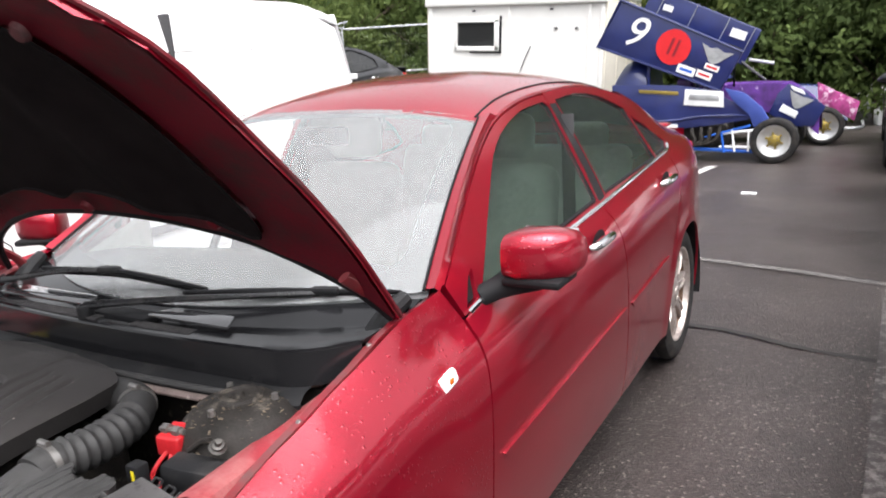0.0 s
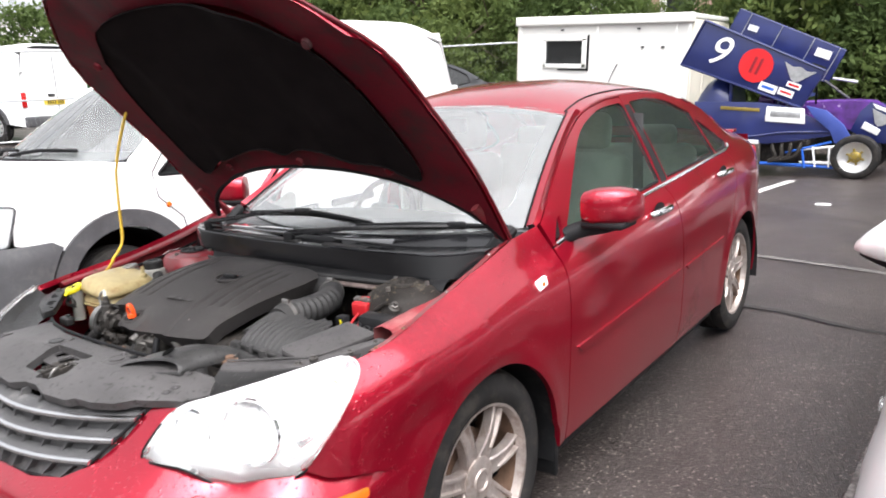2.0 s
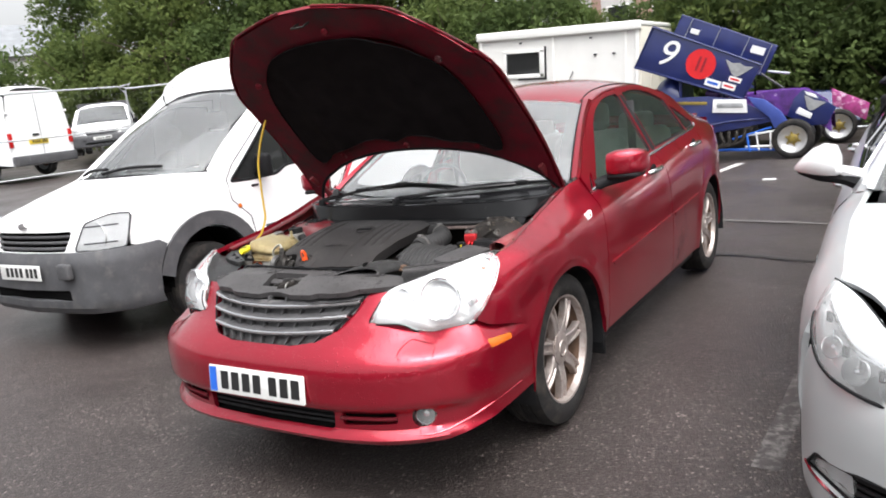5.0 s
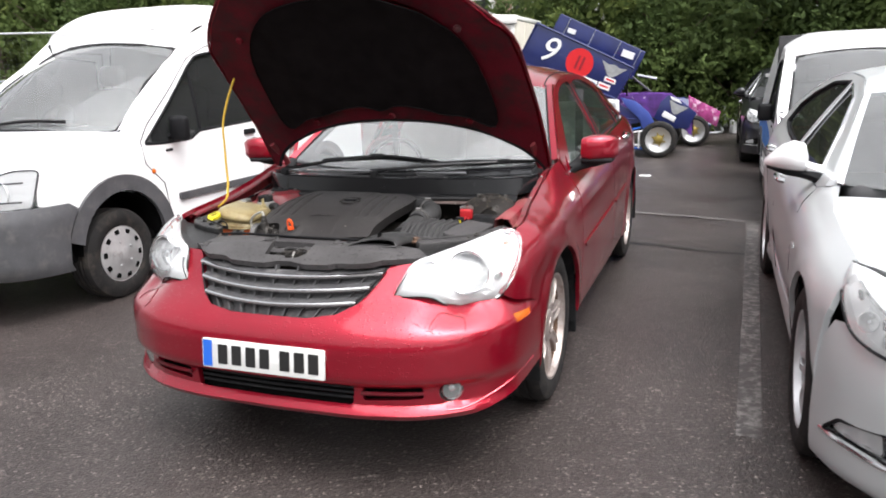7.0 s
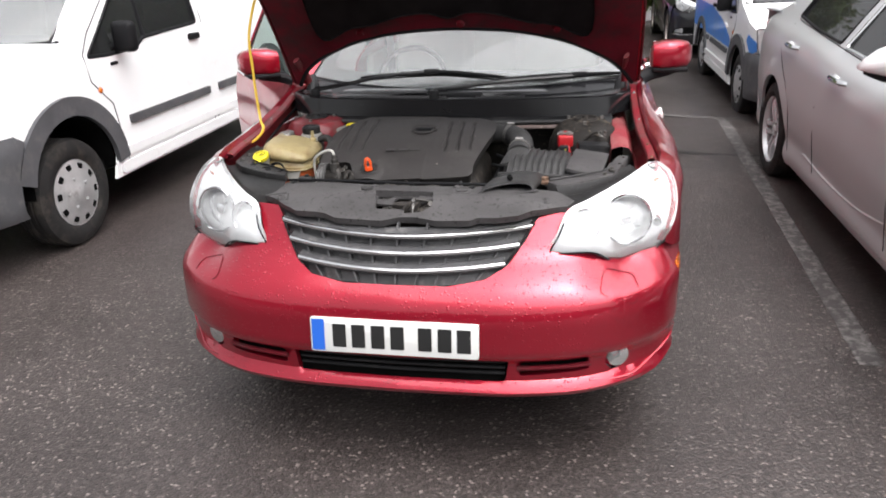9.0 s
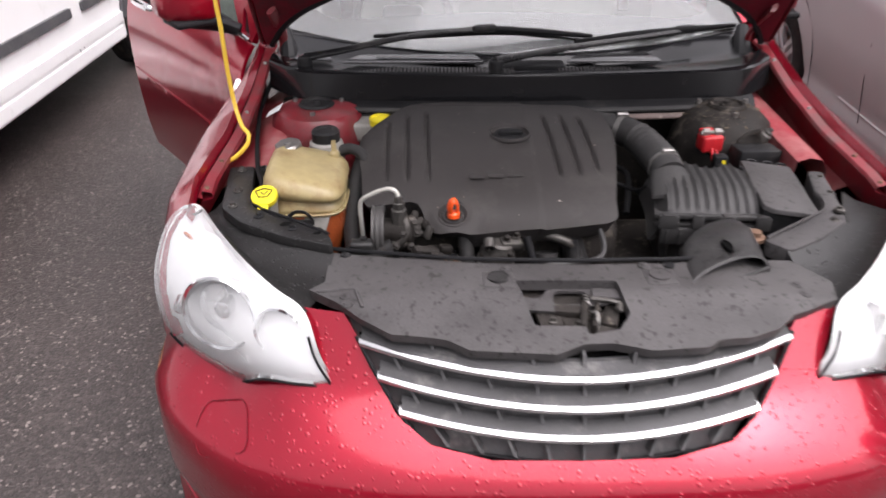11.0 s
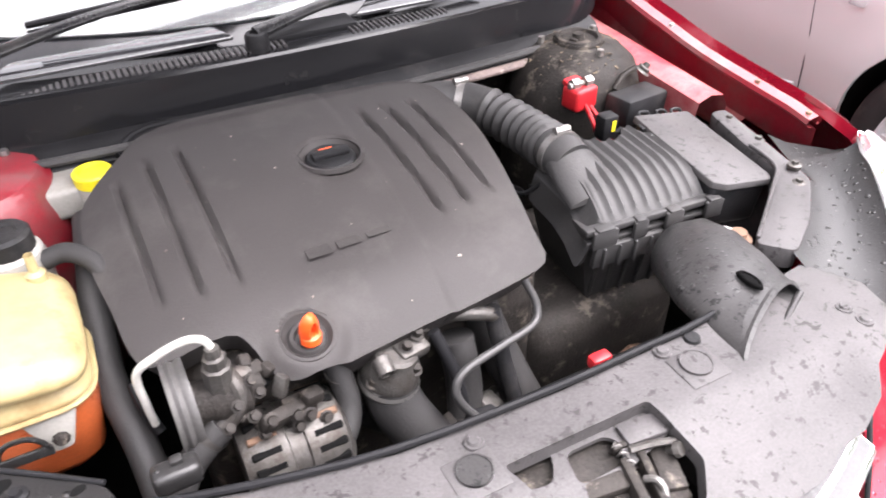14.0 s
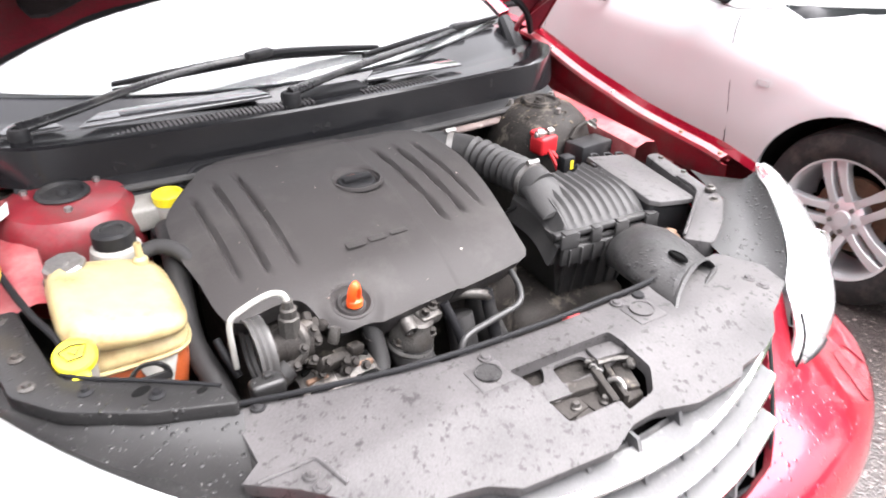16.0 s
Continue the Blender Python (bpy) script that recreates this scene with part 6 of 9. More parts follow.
term = part("jump_terminal", box(0.478, 0.885, 0.865, 0.058, 0.045, 0.046, 0.008, 3, pose(0, 0, 0, 0, 0, 8)), REDPL, car, "red jump start terminal")
part("terminal_lid", box(0.478, 0.905, 0.888, 0.05, 0.022, 0.012, 0.004, 2, pose(0, 0, 0, 20, 0, 8)), REDPL, term)
part("terminal_stud", tube([(0.448, 0.882, 0.892), (0.508, 0.888, 0.892)], 0.006, 8, 1), STEEL, term)
for x in (0.463, 0.493):
    part("terminal_nut", lathe([(0.0, 0.008), (0.012, 0.008), (0.012, -0.008), (0.0, -0.008)], 6, Matrix.Translation((x, 0.885, 0.892)) @ AXIS_X), STEEL, term)
for a, b, c in (((0.478, 0.865, 0.855), (0.475, 0.83, 0.83), (0.48, 0.80, 0.78)), ((0.49, 0.865, 0.85), (0.50, 0.83, 0.82), (0.505, 0.78, 0.77))):
    part("red_lead", tube([a, b, c], 0.0045, 8, 5), REDPL, term)
for a in range(3):
    part("loom", tube([(0.52, 1.12, 0.90 - 0.02 * a), (0.47, 1.10, 0.87 - 0.03 * a), (0.44, 1.04, 0.80), (0.43, 0.95, 0.72)], 0.006, 6, 4), SEAL, car)
part("tower_tube", tube([(0.545, 0.862, 0.872), (0.572, 0.872, 0.892), (0.600, 0.872, 0.902)], 0.006, 8, 4), GRIMY, car)
part("tower_valve", lathe([(0.0, 0.020), (0.006, 0.020), (0.008, 0.012), (0.013, 0.010), (0.013, 0.004), (0.018, 0.0)], 10, Matrix.Translation((0.618, 0.872, 0.892)) @ pose(0, 0, 0, 15, 30)), CAST, car)
for x, y, r in ((0.545, 1.0, 0.012), (0.52, 1.03, 0.008), (0.60, 1.16, 0.012), (0.66, 1.12, 0.01)):
    part("tower_clip", box(x, y, 0.925, r * 2.6, r * 1.4, 0.015, 0.003, 2, pose(0, 0, 0, 8, 0, 60 * x)), GRIMY, car)

# dead leaves and grit washed into the corner by the strut tower
LITTER = mat("dead_leaf_litter", (0.11, 0.088, 0.065), 0.85, 0, 0.7, 30, 200, 0.1, spec=0.1)
random.seed(77)
bits = []
for i in range(110):
    a, r = random.random() * 6.28, 0.05 + 0.085 * random.random()
    x, y = 0.552 + r * math.cos(a), 1.0 + r * math.sin(a)
    z = -0.004 + float(np.interp(r, (0.052, 0.066, 0.092, 0.120, 0.138), (0.930, 0.927, 0.918, 0.893, 0.85)))
    w = 0.0012 + 0.0042 * random.random() ** 2
    bits.append(moved(box(0, 0, 0, w * 2.2, w, 0.0012, 0), Matrix.Translation((x, y, z)) @ pose(0, 0, 0, 30 * random.random(), 30 * random.random(), 360 * random.random())))
tagged(part("leaf_litter", join(*bits), LITTER, car, "dead leaf bits on the strut tower"), kind="stuff")

# pale chips of grit lying on the engine cover
chips = []
random.seed(91)
for i in range(34):
    x, y = random.uniform(-0.40, 0.16), random.uniform(0.53, 0.98)
    w = 0.0007 + 0.0022 * random.random() ** 3
    chips.append(moved(box(0, 0, 0, w * 1.8, w, w * 0.7, 0), Matrix.Translation(cover_fn(x, y)) @ pose(0, 0, 0, 0, 0, 360 * random.random())))
tagged(part("grit_chips", join(*chips), DUSTY, cover, "pale grit chips"), kind="stuff")

# radiator shield behind the grille, with the bonnet latch
def shield_fn(x, y):
    z = 0.858 - 0.20 * max(0, abs(x) - 0.26) ** 1.3 - 0.30 * max(0.0, 0.20 - y)
    return Vector((x, y, z))


shield_ol = [(-0.478, 0.388), (-0.35, 0.335), (-0.2, 0.298), (0.0, 0.287), (0.134, 0.288), (0.20, 0.288), (0.30, 0.30), (0.47, 0.335), (0.525, 0.27), (0.505, 0.205), (0.43, 0.165), (0.40, 0.152), (0.36, 0.117), (0.30, 0.093), (0.24, 0.085), (0.22, 0.072), (0.12, 0.066), (0.05, 0.082), (0.0, 0.080), (-0.05, 0.060), (-0.20, 0.070), (-0.24, 0.092), (-0.34, 0.112), (-0.40, 0.156), (-0.505, 0.255), (-0.476, 0.275)]
latch_hole = rounded([(-0.109, 0.231), (0.083, 0.228), (0.086, 0.192), (0.094, 0.144), (0.068, 0.110), (0.010, 0.100), (0.010, 0.118), (-0.083, 0.120), (-0.097, 0.187)], 0.007)
shield = sheet("radiator_shield", panel(shield_fn, shield_ol, 0.011, [latch_hole], out=(0, 0, 1), thick=0.022), SHIELD, car, "dusty grey rain-spotted radiator shield", 40)
part("shield_seal", tube([shield_fn(x, y) + Vector((0, 0.002, 0.008)) for x, y in shield_ol[:7]], 0.0045, 8, 3), SEAL, shield)
for x, y in ((-0.140, 0.239), (0.171, 0.243)):
    p = shield_fn(x, y)
    part("shield_grommet", lathe([(0.0205, 0.0), (0.0205, 0.0035), (0.019, 0.0035), (0.0185, 0.0022), (0.0, 0.0022)], 24, Matrix.Translation(p + Vector((0, 0, 0.002)))), SNORK if x < 0 else SHIELD, shield)
    part("grommet_pad", box(p.x, p.y - 0.004, p.z - 0.002, 0.06, 0.054, 0.008, 0.003), SHIELD, shield)
for x, y in ((-0.122, 0.272), (0.149, 0.278), (-0.442, 0.368), (0.40, 0.30), (-0.428, 0.212), (-0.424, 0.190), (0.438, 0.237), (0.442, 0.208)):
    p = shield_fn(x, y)
    part("shield_clip", lathe([(0.0, 0.006), (0.006, 0.006), (0.008, 0.003), (0.011, 0.003), (0.012, 0.0)], 16, Matrix.Translation(p)), PLASTIC if y > 0.3 else SHIELD, shield)
part("shield_ridge", tube([shield_fn(x, y) + Vector((0, 0, 0.001)) for x, y in ((-0.488, 0.243), (-0.445, 0.238), (-0.425, 0.236), (-0.412, 0.232), (-0.404, 0.205), (-0.395, 0.178))], 0.0035, 6, 3), SHIELD, shield)
# recessed plate round the bonnet latch, with its lobed openings
lobe = rounded([(-0.100, 0.236), (-0.046, 0.240), (-0.050, 0.222), (-0.066, 0.199), (-0.094, 0.204)], 0.010)
oval = rounded([(-0.034, 0.224), (0.020, 0.223), (0.030, 0.208), (0.020, 0.184), (-0.042, 0.184)], 0.012)
sheet("latch_plate", panel(lambda x, y: Vector((x, y, 0.838 - 0.2 * max(0.0, 0.20 - y))), [(-0.118, 0.246), (0.098, 0.242), (0.090, 0.193), (0.034, 0.180), (-0.030, 0.166), (-0.085, 0.170), (-0.118, 0.18)], 0.006, [lobe, oval], out=(0, 0, 1), thick=0.006), SHIELD, shield, "", 40)
part("plate_step", box(0.062, 0.208, 0.841, 0.055, 0.030, 0.008, 0.003, 2, pose(0, 0, 0, 0, 0, -6)), SHIELD, shield)
part("lobe_floor", box(-0.03, 0.212, 0.822, 0.16, 0.07, 0.006, 0.002), GRIMY, shield)
latch = part("bonnet_latch", box(0.008, 0.158, 0.795, 0.13, 0.065, 0.045, 0.008, 2, pose(0, 0, 0, 8, 0, 3)), GRIMY, car, "grimy bonnet latch")
for x, y, z, sx, sy, sz, a in ((-0.050, 0.165, 0.815, 0.045, 0.05, 0.012, 8), (-0.015, 0.175, 0.826, 0.050, 0.022, 0.016, -8), (0.012, 0.155, 0.822, 0.012, 0.07, 0.034, -12), (0.035, 0.158, 0.820, 0.010, 0.075, 0.034, -14), (0.065, 0.166, 0.812, 0.028, 0.055, 0.026, -18), (-0.010, 0.142, 0.812, 0.030, 0.045, 0.014, 14), (0.058, 0.200, 0.836, 0.085, 0.008, 0.012, -6)):
    part("latch_piece", box(x, y, z, sx, sy, sz, 0.003, 2, pose(0, 0, 0, 6, 0, a)), GRIMY, latch)
part("latch_spring", tube([(0.022 + 0.005 * math.cos(i * 1.7), 0.178 + 0.003 * i, 0.838 + 0.005 * math.sin(i * 1.7)) for i in range(12)], 0.0016, 5, 2), STEEL, latch)
part("latch_hook", tube([(0.030, 0.128, 0.820), (0.034, 0.138, 0.836), (0.032, 0.150, 0.840), (0.026, 0.160, 0.832)], 0.004, 8, 3), STEEL, latch)
part("latch_rod", tube([(0.030, 0.192, 0.842), (0.060, 0.186, 0.842), (0.085, 0.180, 0.838)], 0.0045, 6, 3), CAST, latch)
part("latch_pin", lathe([(0.0, 0.006), (0.008, 0.006), (0.010, 0.0), (0.006, 0.0), (0.005, -0.012)], 14, Matrix.Translation((0.082, 0.172, 0.834)) @ pose(0, 0, 0, 40, 30)), CAST, latch)
for x, y in ((-0.060, 0.178), (-0.045, 0.150), (0.0, 0.138)):
    part("latch_bolt", lathe([(0.0, 0.008), (0.005, 0.008), (0.006, 0.002), (0.009, 0.0)], 8, Matrix.Translation((x, y, 0.822))), CAST, latch)
# near-black block under the latch paints in the pocket's shade
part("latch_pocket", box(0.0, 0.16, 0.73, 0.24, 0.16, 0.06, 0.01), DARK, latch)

# pump, pulley, alternator, pipes and hoses in front of the engine
pump = part("steering_pump", lathe([(0.0, 0.045), (0.018, 0.045), (0.022, 0.03), (0.032, 0.026), (0.034, -0.01), (0.028, -0.02), (0.028, -0.05), (0.02, -0.05)], 24, Matrix.Translation((-0.335, 0.515, 0.812)) @ AXIS_X), GRIMY, car, "oily power steering pump")
part("pump_pulley", lathe([(0.058, -0.014), (0.064, -0.014), (0.060, -0.008), (0.064, -0.003), (0.060, 0.003), (0.064, 0.009), (0.064, 0.014), (0.054, 0.014), (0.048, 0.004), (0.016, 0.004), (0.016, 0.014), (0.0, 0.014)], 36, Matrix.Translation((-0.386, 0.532, 0.80)) @ AXIS_X @ Matrix.Diagonal((0.94, 0.94, 1, 1))), mat("belt_worn_pulley", (0.085, 0.082, 0.08), 0.42, 0.3, 0.2, 14, 200, 0.1), pump)
part("pump_union", lathe([(0.0, 0.055), (0.009, 0.055), (0.010, 0.042), (0.014, 0.040), (0.014, 0.026), (0.018, 0.024), (0.018, -0.02)], 8, Matrix.Translation((-0.338, 0.508, 0.845))), CAST, pump)
for i in range(20):
    random.seed(i + 3)
    part("pump_casting", box(-0.345 + 0.075 * random.random(), 0.485 + 0.05 * random.random(), 0.755 + 0.09 * random.random(), 0.010 + 0.018 * random.random(), 0.018, 0.010 + 0.02 * random.random(), 0.004, 2, pose(0, 0, 0, 40 * random.random(), 30 * random.random(), 50 * random.random())), (CAST, GRIMY, GRIMY, PLASTIC)[i % 4], pump)
for x, y, z in ((-0.305, 0.492, 0.842), (-0.298, 0.495, 0.815), (-0.312, 0.482, 0.79), (-0.29, 0.478, 0.775), (-0.328, 0.478, 0.822), (-0.345, 0.475, 0.795)):
    part("pump_bolt", lathe([(0.0, 0.007), (0.0055, 0.007), (0.006, 0.0), (0.009, -0.001)], 8, Matrix.Translation((x, y, z)) @ pose(0, 0, 0, 40, 10)), GRIMY, pump)
part("pressure_pipe", tube([(-0.338, 0.508, 0.90), (-0.345, 0.512, 0.912), (-0.365, 0.520, 0.912), (-0.40, 0.528, 0.895), (-0.424, 0.535, 0.872), (-0.425, 0.538, 0.82), (-0.423, 0.540, 0.778)], 0.0050, 8, 5), mat("pale_steel_pipe", (0.52, 0.51, 0.47), 0.45, 0.3), pump)
part("pump_elbow", tube([(-0.330, 0.515, 0.850), (-0.322, 0.498, 0.838), (-0.322, 0.492, 0.816), (-0.336, 0.488, 0.797), (-0.358, 0.486, 0.784)], 0.0105, 10, 4), CAST, pump)
alt = part("alternator", lathe([(0.0, 0.075), (0.045, 0.075), (0.062, 0.065), (0.070, 0.045), (0.070, 0.012), (0.066, 0.010), (0.066, -0.01), (0.070, -0.012), (0.070, -0.045), (0.060, -0.07), (0.0, -0.07)], 40, Matrix.Translation((-0.27, 0.50, 0.685)) @ AXIS_X), CAST, car, "dirty cast alternator")
for i in range(20):
    a = 360 * i / 20
    for dx in (-0.040, 0.042):
        part("alternator_vent", moved(box(0, 0, 0.0645, 0.040, 0.010, 0.0125, 0.002, 1), Matrix.Translation((-0.27 + dx, 0.50, 0.685)) @ pose(0, 0, 0, a)), RUST if i % 4 == 1 else DARK, alt)
for x, y, z, sx, sy, sz, rx in ((-0.262, 0.492, 0.762, 0.03, 0.03, 0.035, 10), (-0.245, 0.495, 0.755, 0.022, 0.03, 0.04, -8), (-0.285, 0.478, 0.775, 0.05, 0.02, 0.03, 25), (-0.235, 0.492, 0.775, 0.03, 0.022, 0.02, 0), (-0.30, 0.492, 0.745, 0.03, 0.03, 0.02, 15)):
    part("pump_bracket", box(x, y, z, sx, sy, sz, 0.006, 2, pose(0, 0, 0, rx, 12, 18)), GRIMY, alt)
for x, y, z in ((-0.262, 0.472, 0.775), (-0.245, 0.472, 0.765), (-0.295, 0.465, 0.79), (-0.225, 0.470, 0.75), (-0.305, 0.472, 0.765), (-0.262, 0.470, 0.755)):
    part("bracket_bolt", lathe([(0.0, 0.007), (0.006, 0.007), (0.007, 0.0), (0.010, -0.001)], 8, Matrix.Translation((x, y, z)) @ pose(0, 0, 0, 55, 10)), GRIMY, alt)
egr = part("throttle_body", lathe([(0.0, 0.050), (0.026, 0.050), (0.031, 0.046), (0.033, 0.03), (0.040, 0.02), (0.042, 0.0), (0.038, -0.004), (0.042, -0.008), (0.040, -0.022)], 28, Matrix.Translation((-0.118, 0.505, 0.745)) @ pose(0, 0, 0, 8, 10)), CAST, car, "cast throttle body")
part("throttle_motor", box(-0.078, 0.53, 0.775, 0.055, 0.045, 0.05, 0.010, 3, pose(0, 0, 0, 0, 8, 10)), CAST, egr)
part("throttle_port", lathe([(0.016, 0.014), (0.016, -0.01), (0.011, -0.01), (0.011, 0.014), (0.016, 0.014)], 20, Matrix.Translation((-0.138, 0.478, 0.795)) @ pose(0, 0, 0, 25) @ AXIS_Y @ Matrix.Diagonal((0.8, 0.8, 1, 1))), CAST, egr)
for x, y, z in ((-0.098, 0.49, 0.80), (-0.075, 0.503, 0.803), (-0.06, 0.515, 0.79), (-0.092, 0.478, 0.765), (-0.15, 0.49, 0.757)):
    part("throttle_bolt", lathe([(0.0, 0.009), (0.006, 0.009), (0.007, 0.0), (0.011, -0.001)], 8, Matrix.Translation((x, y, z)) @ pose(0, 0, 0, 20, 10)), GRIMY, egr)
part("throttle_arm", box(-0.088, 0.497, 0.785, 0.05, 0.03, 0.022, 0.006, 2, pose(0, 0, 0, 12, 6, 14)), CAST, egr)
part("throttle_band", lathe([(0.043, -0.006), (0.045, 0.0), (0.043, 0.006)], 28, Matrix.Translation((-0.120, 0.506, 0.735)) @ pose(0, 0, 0, 8, 10)), STEEL, egr)
HOSE = mat("dull_hose_rubber", (0.022, 0.021, 0.021), 0.65, 0, 0.25, 14, 240, 0.15)
for nm, pts, r, mt in (
        ("charge_hose", [(-0.122, 0.505, 0.735), (-0.115, 0.49, 0.69), (-0.085, 0.46, 0.63), (-0.05, 0.42, 0.58), (0.0, 0.40, 0.52)], 0.040, HOSE),
        ("coolant_hose", [(-0.195, 0.54, 0.815), (-0.188, 0.52, 0.775), (-0.186, 0.495, 0.728), (-0.206, 0.47, 0.700), (-0.265, 0.44, 0.680), (-0.33, 0.42, 0.668)], 0.0175, HOSE),
        ("coolant_hose", [(-0.352, 0.487, 0.788), (-0.366, 0.485, 0.780), (-0.402, 0.475, 0.752), (-0.43, 0.46, 0.71)], 0.0185, HOSE),
        ("radiator_hose", [(-0.430, 0.90, 0.87), (-0.440, 0.82, 0.855), (-0.452, 0.74, 0.825), (-0.462, 0.66, 0.765), (-0.448, 0.56, 0.72), (-0.442, 0.47, 0.64), (-0.43, 0.40, 0.56)], 0.0215, HOSE),
        ("tank_hose", [(-0.495, 0.80, 0.885), (-0.465, 0.795, 0.892), (-0.435, 0.765, 0.885), (-0.415, 0.715, 0.862)], 0.014, HOSE),
        ("steel_pipe", [(0.112, 0.545, 0.82), (0.121, 0.53, 0.796), (0.129, 0.508, 0.764), (0.112, 0.490, 0.746), (0.043, 0.475, 0.744), (-0.022, 0.46, 0.743), (-0.043, 0.45, 0.726), (-0.038, 0.44, 0.701), (-0.014, 0.424, 0.665), (0.0, 0.415, 0.63)], 0.0062, mat("dull_pipe", (0.055, 0.054, 0.054), 0.5, 0.3, 0.2, 20, 200, 0.1)),
        ("ribbed_loom", [(0.055, 0.52, 0.78), (0.065, 0.50, 0.70), (0.075, 0.46, 0.60), (0.07, 0.42, 0.50)], 0.013, PLASTIC),
        ("lower_hose", [(0.06, 0.58, 0.76), (0.08, 0.55, 0.68), (0.11, 0.49, 0.58), (0.14, 0.45, 0.5)], 0.032, HOSE),
        ("lower_hose", [(0.0, 0.53, 0.74), (0.0, 0.50, 0.66), (-0.02, 0.46, 0.58)], 0.028, HOSE),
        ("hot_pipe", [(-0.02, 0.535, 0.79), (0.02, 0.52, 0.785), (0.055, 0.515, 0.77), (0.06, 0.52, 0.745)], 0.011, CAST),
        ("vacuum_tube", [(-0.052, 0.50, 0.80), (-0.035, 0.47, 0.74), (-0.03, 0.45, 0.69)], 0.009, SEAL),
        ("dark_tube", [(-0.435, 0.60, 0.80), (-0.43, 0.57, 0.78), (-0.42, 0.545, 0.755)], 0.007, SEAL)):
    part(nm, tube(pts, r, 14, 6), mt, car)
part("hose_clip", lathe([(0.0225, -0.008), (0.0225, 0.008), (0.021, 0.008)], 20, Matrix.Translation((-0.188, 0.518, 0.772)) @ pose(0, 0, 0, 28) @ Matrix.Diagonal((0.85, 0.85, 0.7, 1))), GRIMY, car)
part("hose_clip", lathe([(0.0225, -0.010), (0.0225, 0.010)], 20, Matrix.Translation((-0.366, 0.485, 0.780)) @ pose(0, 0, 0, 10, 52) @ Matrix.Diagonal((0.9, 0.9, 0.8, 1))), CAST, car)
part("plug", box(-0.205, 0.545, 0.70, 0.03, 0.03, 0.02, 0.005, 2, pose(0, 0, 0, 20, 10, 40)), STEEL, car)
part("red_plug", box(0.115, 0.345, 0.80, 0.03, 0.018, 0.02, 0.004), REDPL, car)
for i in range(26):
    random.seed(40 + i)
    x, y, z = -0.25 + 0.55 * random.random(), 0.40 + 0.14 * random.random(), 0.45 + 0.20 * random.random()
    part("engine_fitting", box(x, y, z, 0.03 + 0.05 * random.random(), 0.03 + 0.03 * random.random(), 0.02 + 0.05 * random.random(), 0.008, 2, pose(0, 0, 0, 60 * random.random(), 60 * random.random(), 90 * random.random())), (GRIMY, CAST, RUST, PLASTIC)[i % 4], car)

# scuttle panel, wipers
def scut_y(x):
    return 1.078 + 0.015 * (x / 0.6) ** 2 + 0.10 * max(0.0, (abs(x) - 0.58) / 0.16) ** 2


def scuttle(x, s):
    """s from the lower front edge over the lip to the glass."""
    y = scut_y(x)
    k = float(np.interp(s, (0.0, 0.24, 0.27, 0.36, 0.40, 0.60, 1.0), (-0.06, 0.0, 0.03, 0.30, 0.34, 0.60, 1.0))) * (1.215 + 0.26 * (x / 0.745) ** 2 - y)
    z = float(np.interp(s, (0.0, 0.24, 0.27, 0.36, 0.40, 0.60, 1.0), (0.915, 0.988, 0.992, 0.994, 0.978, 0.984, 1.016)))
    return Vector((x, y + k, z + 0.012 * (abs(x) / 0.74) ** 2))


scut = sheet("scuttle_panel", panel(scuttle, [(-0.735, 0), (0.735, 0), (0.735, 1), (-0.735, 1)], 0.03, out=(0, -0.5, 1), thick=0.01), PIANO, car, "wet gloss black scuttle panel below the windscreen", 30)
rows = [[Vector((x, scut_y(x) + dy, 0.918 + dz + 0.012 * (abs(x) / 0.74) ** 2)) for dy, dz in ((-0.010, 0.0), (-0.045, -0.012), (-0.060, -0.030), (-0.058, -0.045))] for x in np.linspace(-0.66, 0.66, 25)]
part("scuttle_ledge", loft(rows), PLASTIC, scut)
part("ledge_seal", tube([Vector((x, scut_y(x) - 0.058, 0.905 + 0.012 * (abs(x) / 0.74) ** 2)) for x in np.linspace(-0.60, 0.60, 17)], 0.008, 8, 2), AIRBLACK, scut)
part("ledge_metal", tube([Vector((x, scut_y(x) - 0.064, 0.886 + 0.012 * (abs(x) / 0.74) ** 2)) for x in np.linspace(-0.22, 0.55, 17)], 0.009, 8, 2, 0.6), DUSTY, scut, "dusty metal seam")
vent = [box(x, scut_y(x) + 0.034, 0.9945, 0.0056, 0.036, 0.005, 0) for x in np.arange(-0.60, -0.03, 0.0105)] + [box(x, scut_y(x) + 0.034, 0.9945, 0.0035, 0.030, 0.005, 0) for x in np.arange(0.10, 0.30, 0.0105)]
tagged(part("vent_slats", join(*vent), SHIELD, scut), kind="stuff")
# tilted gloss slabs, added to throw back sky as the scuttle's white sheen
for x0, x1 in ((-0.52, -0.11), (0.12, 0.40), (-0.68, -0.54)):
    part("scuttle_flat", slab(rounded([(x0, 0.055), (x1, 0.055), (x1 - 0.03, 0.11), (x0 + 0.05, 0.11)], 0.01), 0, 0.006, 0.002, Matrix.Translation((0, scut_y((x0 + x1) / 2), 1.0)) @ pose(0, 0, 0, 7)), WETPLATE, scut)
part("scuttle_recess", box(0.02, scut_y(0) + 0.075, 0.993, 0.20, 0.06, 0.02, 0.006), SEAL, scut)
for sgn in (1, -1):
    part("hinge_cover", tube([(sgn * 0.69, 1.27, 0.95), (sgn * 0.70, 1.33, 1.0), (sgn * 0.72, 1.40, 1.035)], [0.03, 0.026, 0.02], 10, 4), PLASTIC, scut)
